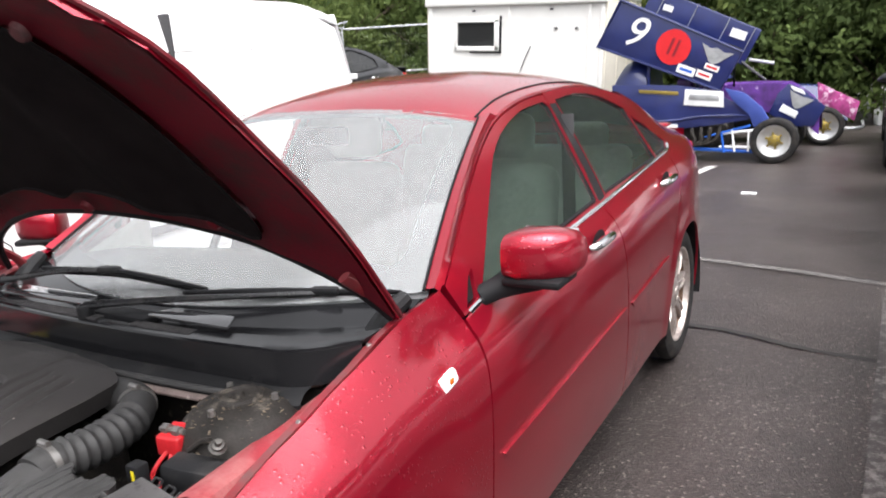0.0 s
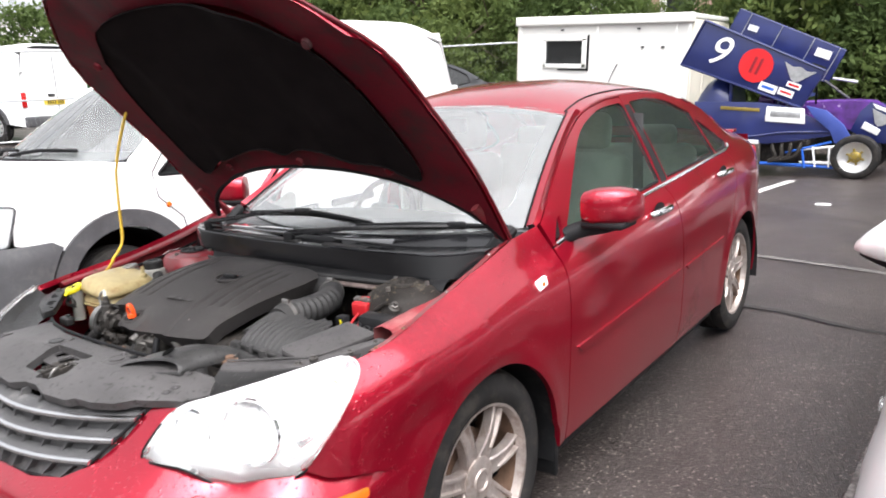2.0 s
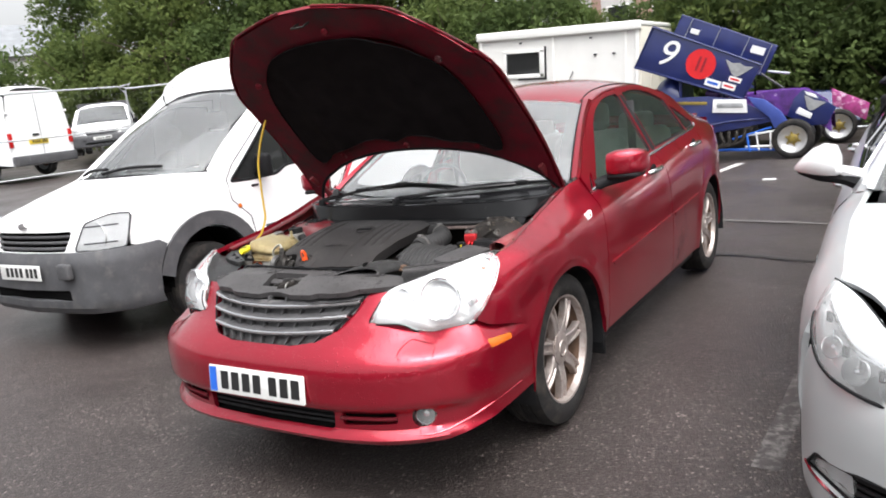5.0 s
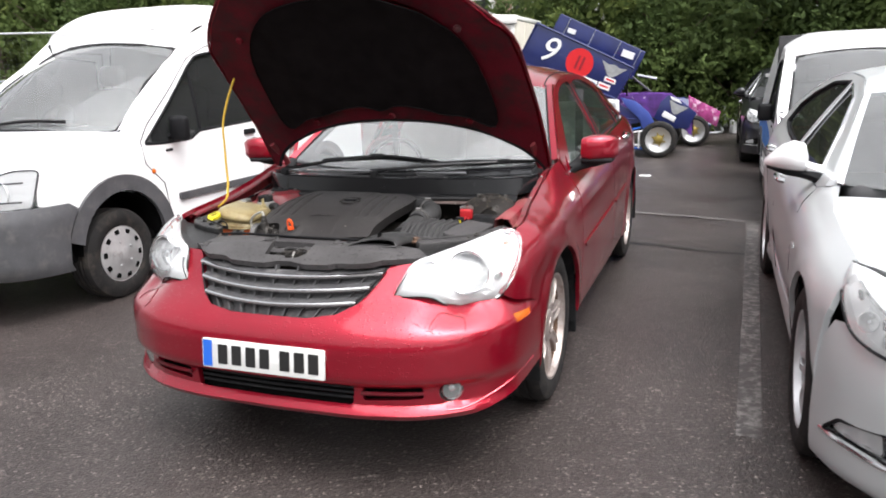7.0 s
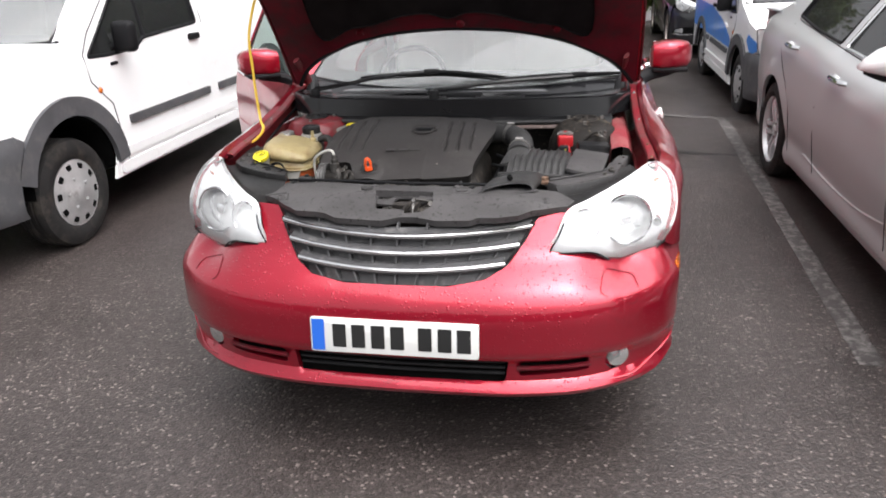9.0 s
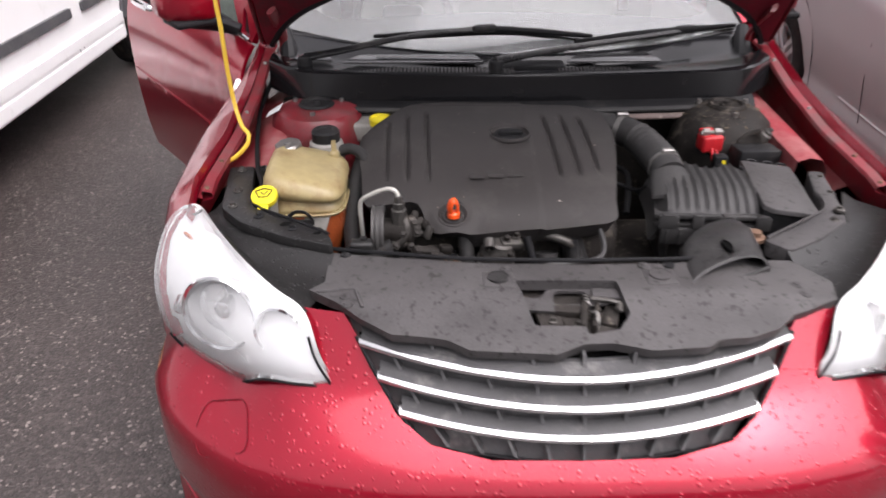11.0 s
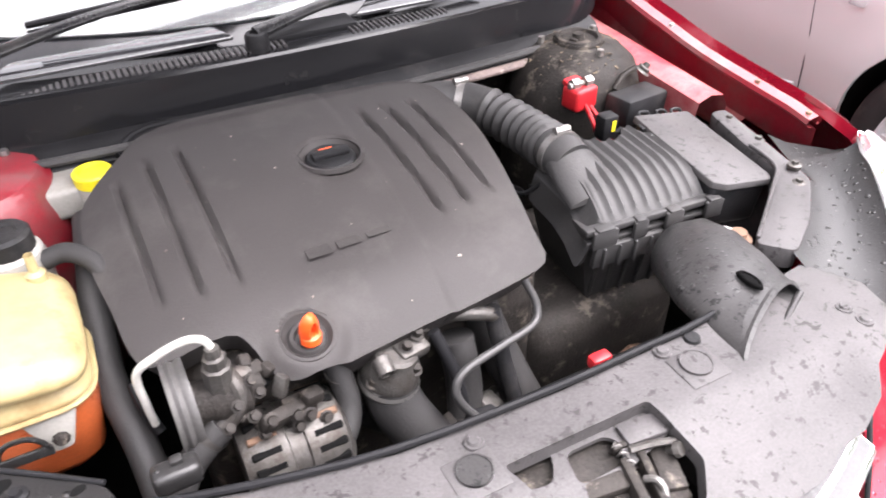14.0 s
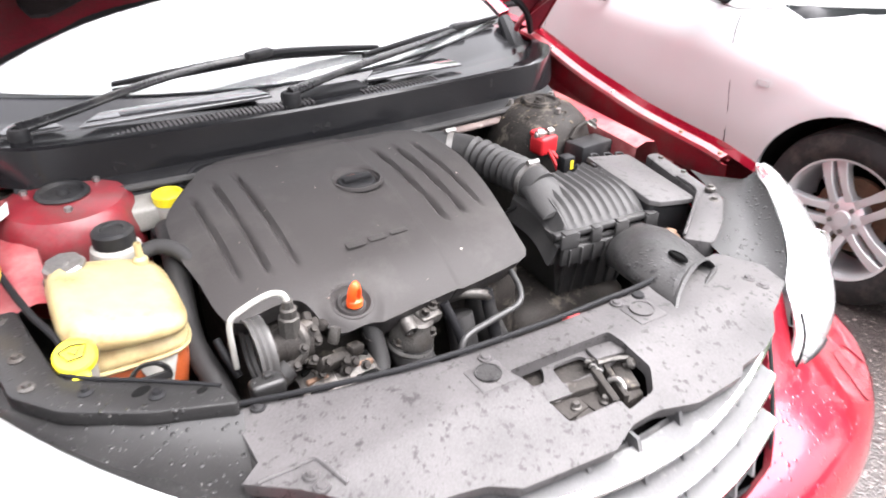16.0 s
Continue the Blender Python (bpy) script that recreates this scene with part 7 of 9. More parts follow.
for nm, arm, blade in (("wiper", [(-0.624, 1.155, 1.022), (-0.52, 1.175, 1.035), (-0.36, 1.20, 1.062), (-0.22, 1.21, 1.078), (-0.108, 1.215, 1.082)], [(-0.43, 1.225, 1.062), (-0.108, 1.222, 1.080), (0.05, 1.235, 1.070), (0.215, 1.252, 1.052)]),
                       ("wiper", [(-0.08, 1.107, 1.022), (0.03, 1.15, 1.03), (0.20, 1.20, 1.042), (0.38, 1.27, 1.046), (0.523, 1.345, 1.045)], [(0.16, 1.225, 1.045), (0.38, 1.29, 1.050), (0.523, 1.352, 1.044), (0.70, 1.415, 1.042)])):
    wp = part(nm, tube(arm, [0.014, 0.011, 0.010, 0.008, 0.008], 8, 5, 0.6), PLASTIC_WET, car, "black wiper arm")
    part("wiper_blade", tube(blade, [0.005, 0.009, 0.009, 0.005], 8, 6, 1.4), SEAL, wp)
    part("wiper_rubber", tube([Vector(p) + Vector((0, 0.006, -0.014)) for p in blade], 0.004, 6, 6), SEAL, wp)
    part("wiper_joint", box(arm[-1][0], arm[-1][1], arm[-1][2] + 0.004, 0.07, 0.024, 0.022, 0.008, 2, pose(0, 0, 0, 0, 0, 15)), PLASTIC, wp)
    part("wiper_pivot", lathe([(0.021, -0.03), (0.021, -0.004), (0.018, 0.002), (0.012, 0.003), (0.010, -0.001), (0.0, 0.0)], 22, Matrix.Translation(Vector(arm[0]))), PLASTIC, wp)


# ---- other vehicles: each built nose at y 0, facing -y, in its own frame ----
def ring_ol(yc, zc, r, a0, a1, n=18):
    return [(yc - r * math.cos(radians(a0 + (a1 - a0) * i / n)), zc + r * math.sin(radians(a0 + (a1 - a0) * i / n))) for i in range(n + 1)]


def dark_plate(name, x, y, z, parent, facing=-1, material=None, w=0.52, h=0.11):
    """A number plate with bars."""
    m = Matrix.Translation((x, y, z)) @ pose(0, 0, 0, 88 if facing < 0 else 92, 0, 0 if facing < 0 else 180)
    p = part(name, slab(rounded([(-w / 2, -h / 2), (w / 2, -h / 2), (w / 2, h / 2), (-w / 2, h / 2)], 0.006), 0, 0.008, 0.002, m), material or PLATE, parent)
    for q in (-0.16, -0.10, -0.04, 0.02, 0.10, 0.155, 0.21):
        part("plate_bar", slab([(q - 0.019, -0.034), (q + 0.019, -0.034), (q + 0.019, 0.034), (q - 0.019, 0.034)], 0.0085, 0.0095, 0, m), INK, p)
    return p


def small_van(name, label, m, paint=WHITE, band=None, tail=4.75, top=2.02, hub_z=0.315):
    """A compact panel van with a tall roof, short bonnet and grey bumpers."""
    van = thing(name, label, "van", "", m)
    hw = curve((0.0, 0.70), (0.12, 0.76), (0.3, 0.845), (0.6, 0.89), (1.2, 0.895), (tail - 0.4, 0.895), (tail, 0.87))
    roof_z = curve((0.9, 1.20), (1.25, 1.42), (1.6, 1.65), (1.88, 1.80), (2.03, top - 0.14), (2.23, top - 0.055), (2.75, top), (tail - 0.3, top + 0.03), (tail, top - 0.02))

    def flank_v(y, z):
        t = max(0.0, z - 0.95)
        x = hw(y) - 0.10 * t - 0.085 * t * t - 0.03 * max(0, 0.45 - z)
        return Vector((x, y, z))
    hub_f, hub_r, zc = 0.955, tail - 0.93, 0.325
    body = [(0.40, 0.68), (0.47, 0.66)] + ring_ol(hub_f, zc, 0.40, 46, 172) + [(1.30, 0.24), (hub_r - 0.42, 0.24)] + ring_ol(hub_r, zc, 0.40, 8, 172) + [(tail - 0.02, 0.30), (tail, 1.0), (tail - 0.06, top - 0.22)]
    body += [(tail - 0.3, top - 0.14), (2.85, top - 0.16), (2.28, top - 0.22), (2.05, top - 0.30), (1.80, 1.60), (1.55, 1.44), (1.30, 1.27), (1.16, 1.17), (1.07, 1.11), (0.85, 1.05), (0.6, 0.975), (0.42, 0.93), (0.33, 0.90), (0.32, 0.71)]
    win = rounded([(1.245, 1.0), (1.45, 0.99), (1.76, 0.995), (1.88, 1.05), (2.62, 1.08), (2.58, 1.63), (2.25, 1.66), (2.03, 1.625), (1.90, 1.54), (1.58, 1.27)], 0.03)
    for sgn, fn in ((1, flank_v), (-1, flip(flank_v))):
        face = (sgn, 0, 0)
        side_panel = sheet("body_side", panel(fn, body, 0.06, [win], out=face, thick=0.02), paint, van)

        def off(y, z, d, fn=fn, sgn=sgn):
            v = fn(y, z)
            return Vector((v.x + sgn * d, v.y, v.z))
        sheet("door_window", panel(lambda y, z: off(y, z, -0.014), win, 0.06, out=face, thick=0.004), DARKGLASS, van)
        part("window_bar", tube([off(1.90, 1.06, -0.008), off(1.90, 1.53, -0.008)], 0.012, 6, 1), SEAL, van)
        part("window_seal", tube([off(*p, -0.004) for p in win] + [off(*win[0], -0.004)], 0.012, 6, 1), SEAL, van)
        # shut lines
        for ln in ([(1.46, 0.32), (1.40, 0.70), (1.23, 0.86), (1.21, 1.02), (1.30, 1.13), (1.62, 1.37), (1.92, 1.61), (2.2, 1.71), (2.66, 1.71), (2.70, 1.1), (2.68, 0.32), (1.46, 0.32)], [(2.74, 0.34), (2.76, 1.70), (3.55, 1.72), (3.52, 0.75)]):
            part("shut_line", tube([off(y, z, 0.001) for y, z in ln], 0.0035, 5, 1), SEAL, side_panel)
        for nm, y0, y1, z0, z1, mt in (("rubbing_strip", 1.54, 2.64, 0.545, 0.60, VANGREY), ("rubbing_strip", 2.80, hub_r - 0.50, 0.545, 0.60, VANGREY), ("ribbed_sill", 1.36, hub_r - 0.45, 0.26, 0.33, paint), ("ribbed_sill", 1.36, hub_r - 0.45, 0.36, 0.42, paint)):
            sheet(nm, panel(lambda y, z: off(y, z, 0.018), rounded([(y0, z0), (y1, z0), (y1, z1), (y0, z1)], 0.015), 0.05, out=face, thick=0.018), mt, side_panel)
        ol = ring_ol(hub_f, zc, 0.495, 14, 176) + ring_ol(hub_f, zc, 0.385, 178, 12)
        sheet("arch_trim", panel(lambda y, z: off(y, z, 0.022), ol, 0.03, out=face, thick=0.03), VANGREY, van, "weathered grey arch trim")
        ol = ring_ol(hub_r, zc, 0.46, 6, 174) + ring_ol(hub_r, zc, 0.375, 174, 6)
        sheet("arch_trim", panel(lambda y, z: off(y, z, 0.022), ol, 0.03, out=face, thick=0.03), VANGREY, van)
        for yc in (hub_f, hub_r):
            rows = [[Vector((sgn * x, yc - 0.375 * math.cos(a), zc + 0.375 * math.sin(a))) for a in (math.pi * i / 14 for i in range(15))] for x in (0.88, 0.55)]
            rows.append([Vector((sgn * 0.55, yc, zc)) for _ in range(15)])
            part("arch_liner", loft(rows), DARK, van)
            wheel_m = Matrix.Translation((sgn * 0.785, yc - (0.035 if yc == hub_f else 0.0), hub_z)) @ pose(0, 0, 0, 12, 0, 0 if sgn > 0 else 180)
            w = wheel(van, wheel_m, 0.317, 0.195, 0.195, 0, False, HUBCAP, label="steel wheel with silver wheel trim")
            part("wheel_trim", lathe([(0.198, 0.070), (0.190, 0.086), (0.150, 0.098), (0.06, 0.102), (0.05, 0.108), (0.0, 0.108)], 40, AXIS_X), HUBCAP, w)
            for i in range(10):
                a = 2 * math.pi * i / 10
                part("trim_slot", moved(box(0.094, 0, 0.158, 0.012, 0.040, 0.034, 0.004, 1), pose(0, 0, 0, math.degrees(a))), DARK, w)
            for i in range(5):
                a = 2 * math.pi * i / 5
                part("trim_bump", moved(box(0.102, 0, 0.085, 0.012, 0.02, 0.02, 0.006, 2), pose(0, 0, 0, math.degrees(a))), HUBCAP, w)
        p = fn(1.30, 0.80)
        part("side_repeater", lathe([(0.0, 0.012), (0.014, 0.010), (0.020, 0.0)], 14, Matrix.Translation(p) @ pose(0, 0, 0, 0, 90 * sgn)), AMBER, van)
        p = fn(2.50, 0.99)
        part("door_handle", box(p.x + sgn * 0.012, 2.52, 0.99, 0.03, 0.15, 0.045, 0.012, 2), SEAL, van)
        part("door_lock", box(fn(1.49, 0.94).x, 1.49, 0.935, 0.012, 0.075, 0.02, 0.005, 2), SEAL, van)
        mir = part("door_mirror", box(sgn * 0.965, 1.55, 1.09, 0.15, 0.085, 0.19, 0.035, 3), SEAL, van)
        part("mirror_stalk", tube([(sgn * 0.86, 1.54, 1.03), (sgn * 0.92, 1.55, 1.04)], 0.025, 8, 1), SEAL, mir)
        if band:
            ol = [(1.44, 0.62), (tail - 0.05, 0.62), (tail - 0.05, 0.97), (2.7, 0.97), (1.9, 0.86), (1.44, 0.72)]
            sheet("vinyl_band", panel(lambda y, z: off(y, z, 0.005), ol, 0.06, out=face, thick=0.002), band, side_panel, "blue vinyl band")
            ol = [(0.32, 0.72), (0.46, 0.68), (0.62, 0.80), (0.55, 0.86), (0.32, 0.80)]
            sheet("vinyl_band", panel(lambda y, z: off(y, z, 0.005), ol, 0.04, out=face, thick=0.002), band, side_panel)

    def crown(a, y):
        z = roof_z(y)
        e = flank_v(y, z - 0.16 if y > 1.93 else z - 0.10)
        drop = (0.16 if y > 1.93 else 0.10)
        return Vector((a * (e.x - 0.0), y, z - drop * abs(a) ** 4.5))
    sheet("roof", panel(crown, [(-1, 2.05), (-0.6, 1.94), (0, 1.90), (0.6, 1.94), (1, 2.05), (1, tail), (-1, tail)], 0.09, out=(0, 0, 1), thick=0.02), paint, van)

    def scr(a, s):
        bt = Vector((0.765 * a, 0.75 + 0.37 * a * a, 1.135 - 0.035 * a * a))
        tp = Vector((0.655 * a, 1.87 + 0.115 * a * a, 1.745 - 0.065 * a * a))
        return bt.lerp(tp, s) + Vector((0, -0.4, 0.7)) * 0.05 * math.sin(math.pi * s)
    sheet("windscreen", panel(scr, rounded([(-1, 0), (1, 0), (1, 1), (-1, 1)], 0.05), 0.09, out=(0, -1, 1), thick=0.006), VANGLASS, van)
    part("screen_seal", tube([scr(a, s) for a, s in ((-1, 0), (-0.5, 0), (0, 0), (0.5, 0), (1, 0), (1, 0.5), (1, 1), (0.5, 1), (0, 1), (-0.5, 1), (-1, 1), (-1, 0.5), (-1, 0))], 0.016, 6, 2), SEAL, van)
    for sgn in (1, -1):
        rows = [[scr(sgn, s), (scr(sgn, s) + Vector((sgn * flank_v(y, z).x, y, z))) / 2 + Vector((sgn * 0.015, -0.01, 0.015)), Vector((sgn * flank_v(y, z).x, y, z))] for s, y, z in ((0, 1.07, 1.11), (0.15, 1.18, 1.185), (0.4, 1.43, 1.355), (0.7, 1.76, 1.57), (0.9, 1.95, 1.70), (1.0, 2.05, top - 0.295))]
        part("front_pillar", loft(rows), paint, van, "", 60)
    rows = [[crown(a, 1.90 + 0.15 * a * a) for a in np.linspace(-1, 1, 13)], [scr(a, 1.0) + Vector((0, 0.004, 0.012)) for a in np.linspace(-1, 1, 13)]]
    part("roof_brow", loft(rows), paint, van, "", 60)

    def bonnet_v(a, s):
        y0, y1 = 0.085 + 0.26 * abs(a) ** 3, 0.73 + 0.36 * a * a
        y = y0 + (y1 - y0) * s
        return Vector((a * min(hw(y) + 0.002, 0.89) * 0.965, y, 0.905 + 0.23 * s ** 0.72 - 0.05 * abs(a) ** 2.5 * (1 - 0.3 * s)))
    sheet("bonnet", panel(bonnet_v, [(-1, 0), (1, 0), (1, 1), (-1, 1)], 0.07, out=(0, 0, 1), thick=0.02), paint, van)
    for sgn in (1, -1):
        rows = []
        for s in np.linspace(0, 1, 9):
            p = bonnet_v(sgn, s)
            q = flank_v(p.y, min(p.z - 0.03, 1.08))
            rows.append([p, Vector((sgn * max(q.x, abs(p.x)), p.y, p.z - 0.03)), Vector((sgn * q.x, p.y, p.z - 0.06))])
        part("wing_top", loft(rows), paint, van, "", 60)

    # nose: grille, lamps, bumper
    def nose_v(x, z, d=0.0):
        return Vector((x, 0.045 + 0.26 * (abs(x) / 0.85) ** 3 + d + 0.22 * max(0, z - 0.72), z))
    sheet("front_panel", panel(nose_v, [(-0.80, 0.66), (0.80, 0.66), (0.80, 0.87), (0.45, 0.91), (-0.45, 0.91), (-0.80, 0.87)], 0.05, [rounded([(-0.44, 0.70), (0.44, 0.70), (0.50, 0.84), (-0.50, 0.84)], 0.03)], out=(0, -1, 0), thick=0.02), paint, van)
    gr = part("grille", loft([[nose_v(x, z, 0.045) for x in np.linspace(-0.52, 0.52, 13)] for z in (0.68, 0.86)]), DARK, van)
    for z in (0.725, 0.765, 0.805):
        part("grille_bar", tube([nose_v(x, z, 0.02) for x in np.linspace(-0.47, 0.47, 9)], 0.011, 8, 1), VANGREY, gr)
    part("nose_badge", moved(lathe([(0.0, 0.012), (0.05, 0.008), (0.055, 0.0)], 24), Matrix.Translation((0, 0.062, 0.885)) @ AXIS_Y @ Matrix.Diagonal((1, 0.5, 1, 1))), CHROME, van)
    for sgn in (1, -1):
        ol = rounded([(sgn * 0.53, 0.70), (sgn * 0.845, 0.70), (sgn * 0.865, 0.93), (sgn * 0.76, 0.935), (sgn * 0.60, 0.885)], 0.03)
        hl = sheet("headlamp", panel(lambda x, z: nose_v(x, z, -0.012), ol, 0.03, out=(0, -1, 0), thick=0.03), LENS, van, "clear square headlamp")
        sheet("lamp_back", panel(lambda x, z: nose_v(x, z, -0.006 + 0.003 * math.sin(z * 90)), ol, 0.02, out=(0, -1, 0), thick=0), LAMPBODY, hl)
        part("lamp_bowl", lathe([(0.085, 0.0), (0.07, -0.025), (0.0, -0.04)], 28, Matrix.Translation(nose_v(sgn * 0.68, 0.80, -0.002)) @ AXIS_Y), REFLECTOR, hl)
        part("lamp_seal", tube([nose_v(*q, -0.010) for q in ol] + [nose_v(*ol[0], -0.010)], 0.006, 6, 1), VANGREY, hl)
        for z in (0.745, 0.86):
            part("lamp_bar", tube([nose_v(sgn * x, z, -0.010) for x in (0.60, 0.70, 0.80)], 0.006, 6, 2), VANGREY, hl)

    def bump_v(u, z):
        a = abs(u)
        x = curve((0, 0), (0.6, 0.59), (0.8, 0.765), (0.95, 0.855), (1.12, 0.905), (1.3, 0.918))(a)
        y = curve((0, -0.02), (0.6, 0.04), (0.8, 0.13), (0.95, 0.25), (1.12, 0.41), (1.3, 0.58))(a)
        lean = curve((0.25, 0.05), (0.33, 0.0), (0.60, 0.0), (0.67, 0.015), (0.70, 0.04))(z)
        return Vector((math.copysign(x - 0.3 * lean, u), y + lean, z))
    half = [(1.16, 0.26), (1.19, 0.5), (1.27, 0.66), (1.18, 0.70)]
    bp_v = sheet("front_bumper", panel(bump_v, half + [(-a, b) for a, b in reversed(half)], 0.05, [rounded([(-0.5, 0.36), (0.5, 0.36), (0.5, 0.44), (-0.5, 0.44)], 0.02)], out=(0, -1, 0), thick=0.04), VANGREY, van, "scuffed dark grey bumper")
    part("bumper_intake", box(0, 0.06, 0.40, 1.05, 0.04, 0.12, 0.01), DARK, bp_v)
    for sgn in (1, -1):
        part("bumper_block", box(sgn * 0.52, 0.0, 0.58, 0.13, 0.05, 0.11, 0.015, 3), VANGREY, bp_v)
    dark_plate("number_plate", 0.0, -0.025, 0.57, van)
    for x0, x1 in ((-0.62, 0.05), (0.0, 0.66)):
        wp = part("wiper", tube([scr(x0, 0.02) + Vector((0, -0.015, 0.02)), scr((x0 + x1) / 2, 0.05) + Vector((0, -0.015, 0.03)), scr(x1, 0.05) + Vector((0, -0.015, 0.03))], 0.012, 6, 4), SEAL, van)
    # cabin and rear
    for x in (0.4, -0.4):
        seat(van, x, 2.0, 0.75, DASH)
    part("dashboard", box(0, 1.32, 1.0, 1.5, 0.6, 0.22, 0.06, 3), DASH, van)
    turn = Matrix.Translation((-0.4, 1.66, 1.12)) @ pose(0, 0, 0, 55)
    part("steering_wheel", moved(tube([(0.19 * math.cos(t), 0.19 * math.sin(t), 0) for t in np.linspace(0, 2 * math.pi, 21)], 0.015, 8, 1), turn), DASH, van)
    part("cab_bulkhead", box(0, 2.78, 1.2, 1.6, 0.03, 1.5, 0.01), DASH, van)
    part("floor_pan", box(0, tail / 2, 0.32, 1.6, tail - 0.5, 0.08, 0.02), DARK, van)
    rows = [[Vector((x * flank_v(tail, z).x, tail + 0.02 * (1 - x * x), z)) for x in np.linspace(-1, 1, 9)] for z in (0.28, 0.6, 1.0, 1.4, 1.7, top - 0.2, top - 0.10)]
    back = part("rear_door", loft(rows), paint, van)
    part("shut_line", tube([(0, tail + 0.022, 0.5), (0, tail + 0.022, top - 0.2)], 0.006, 5, 1), SEAL, back)
    part("rear_bumper", box(0, tail + 0.03, 0.40, 1.72, 0.14, 0.22, 0.03, 3), VANGREY, van)
    for sgn in (1, -1):
        part("tail_lamp", box(sgn * 0.82, tail + 0.01, 0.86, 0.10, 0.06, 0.32, 0.02, 2) if paint is WHITE else box(sgn * 0.81, tail - 0.04, 0.96, 0.14, 0.10, 0.34, 0.04, 3), REDLENS, van)
        part("door_hinge", box(sgn * 0.80, tail + 0.02, 1.45, 0.10, 0.03, 0.05, 0.01), paint, back)
    dark_plate("rear_plate", 0.1, tail + 0.028, 0.80, van, 1, PLATEYELLOW, 0.52, 0.11)
    part("rear_handle", box(0.15, tail + 0.03, 0.95, 0.16, 0.03, 0.05, 0.01), SEAL, back)
    return van


def saloon(name, label, m, paint, glass_mat, rim, hubs=(0.95, 3.687), tyre=0.335, twin=True):
    """A modern saloon with a long bonnet, sloping screen and swept roof."""
    s = thing(name, label, "car", "", m)
    hw = curve((0.2, 0.83), (0.5, 0.895), (1.0, 0.922), (2.0, 0.928), (3.2, 0.928), (3.8, 0.925), (4.4, 0.88), (4.83, 0.74))
    bl = curve((0.3, 0.80), (1.0, 0.88), (1.5, 0.94), (2.4, 1.0), (3.5, 1.07), (4.5, 1.08))
    prof = curve((0, 0.93), (0.12, 0.965), (0.22, 0.955), (0.32, 0.975), (0.55, 1.0), (0.78, 0.995), (0.92, 0.955), (1.0, 0.895))

    def flank_s(y, z):
        b = bl(y)
        if z <= b:
            x = hw(y) * prof((z - 0.17) / (b - 0.17))
            for yc in hubs:
                x += 0.012 * max(0.0, 1 - abs(math.hypot(y - yc, z - tyre) - 0.40) / 0.10)
        else:
            h = z - b
            x = hw(y) * 0.895 - (0.62 if y > 1.5 else 1.2) * h * (1 + 0.4 * h)
        return Vector((x, y, z))
    rz = curve((1.45, 0.99), (1.8, 1.17), (2.2, 1.345), (2.5, 1.425), (2.9, 1.45), (3.3, 1.42), (3.7, 1.33), (4.1, 1.19), (4.35, 1.10))
    low = [(0.55, 0.58)] + ring_ol(hubs[0], tyre, 0.385, 10, 172) + [(hubs[0] + 0.40, 0.20), (hubs[1] - 0.40, 0.20)] + ring_ol(hubs[1], tyre, 0.385, 8, 172) + [(4.2, 0.24), (4.75, 0.30), (4.80, 0.9), (4.35, 1.09), (4.1, 1.165), (3.6, 1.085)] + [(y, bl(y)) for y in (3.2, 2.6, 2.0)] + [(1.62, 0.955), (1.46, 0.99)] + [(y, bl(y) + 0.02) for y in (1.2, 0.9, 0.7)] + [(0.56, 0.83), (0.52, 0.72)]
    rail_s = [(1.46, 0.99), (1.8, 1.165), (2.2, 1.335), (2.5, 1.415), (2.9, 1.44), (3.3, 1.41), (3.7, 1.32), (4.1, 1.18), (3.85, 1.115), (3.6, 1.09)] + [(y, bl(y) + 0.005) for y in (3.2, 2.6, 2.0)] + [(1.62, 0.96)]
    g1 = rounded([(1.72, 1.0), (2.02, 1.19), (2.3, 1.315), (2.62, 1.385), (2.62, 1.03), (2.1, 1.005)], 0.02)
    g2 = rounded([(2.72, 1.04), (2.71, 1.395), (3.1, 1.385), (3.42, 1.315), (3.66, 1.23), (3.66, 1.11), (3.2, 1.07)], 0.02)
    for sgn, fn in ((1, flank_s), (-1, flip(flank_s))):
        face = (sgn, 0, 0)

        def off(y, z, d, fn=fn, sgn=sgn):
            v = fn(y, z)
            return Vector((v.x + sgn * d, v.y, v.z))
        body = sheet("body_side", panel(fn, low, 0.03, out=face, thick=0.02), paint, s)
        sheet("window_frame", panel(fn, rail_s, 0.025, [g1, g2], out=face, thick=0.02), paint, s)
        for g in (g1, g2):
            sheet("side_window", panel(lambda y, z: off(y, z, -0.012), g, 0.06, out=face, thick=0.004), glass_mat, s)
            part("window_trim", tube([off(*p, 0.0) for p in g] + [off(*g[0], 0.0)], 0.010, 6, 1), CHROME if g is g1 else SEAL, s)
        for ln in ([(1.50, 0.22), (1.50, 0.60), (1.56, 0.85), (1.60, 0.95)], [(2.66, 0.21), (2.68, 0.7), (2.66, 1.02)], [(hubs[1] - 0.46, 0.30), (hubs[1] - 0.42, 0.62), (3.62, 0.9), (3.66, 1.06)]):
            part("shut_line", tube([off(y, z, -0.0008) for y, z in ln], 0.0022, 5, 3), SEAL, body)
        part("body_crease", tube([off(y, z, -0.002) for y, z in ((1.52, 0.40), (1.9, 0.345), (2.4, 0.335), (2.9, 0.36))], 0.008, 6, 4), paint, body)
        for y, z in ((2.38, 0.89), (3.35, 0.95)):
            x = fn(y, z).x
            part("door_handle", tube([(x, y - 0.11, z), (x + sgn * 0.032, y - 0.08, z + 0.004), (x + sgn * 0.034, y + 0.07, z + 0.008), (x, y + 0.10, z + 0.008)], 0.014, 8, 4), CHROME, body)
        p = fn(1.37, 0.74)
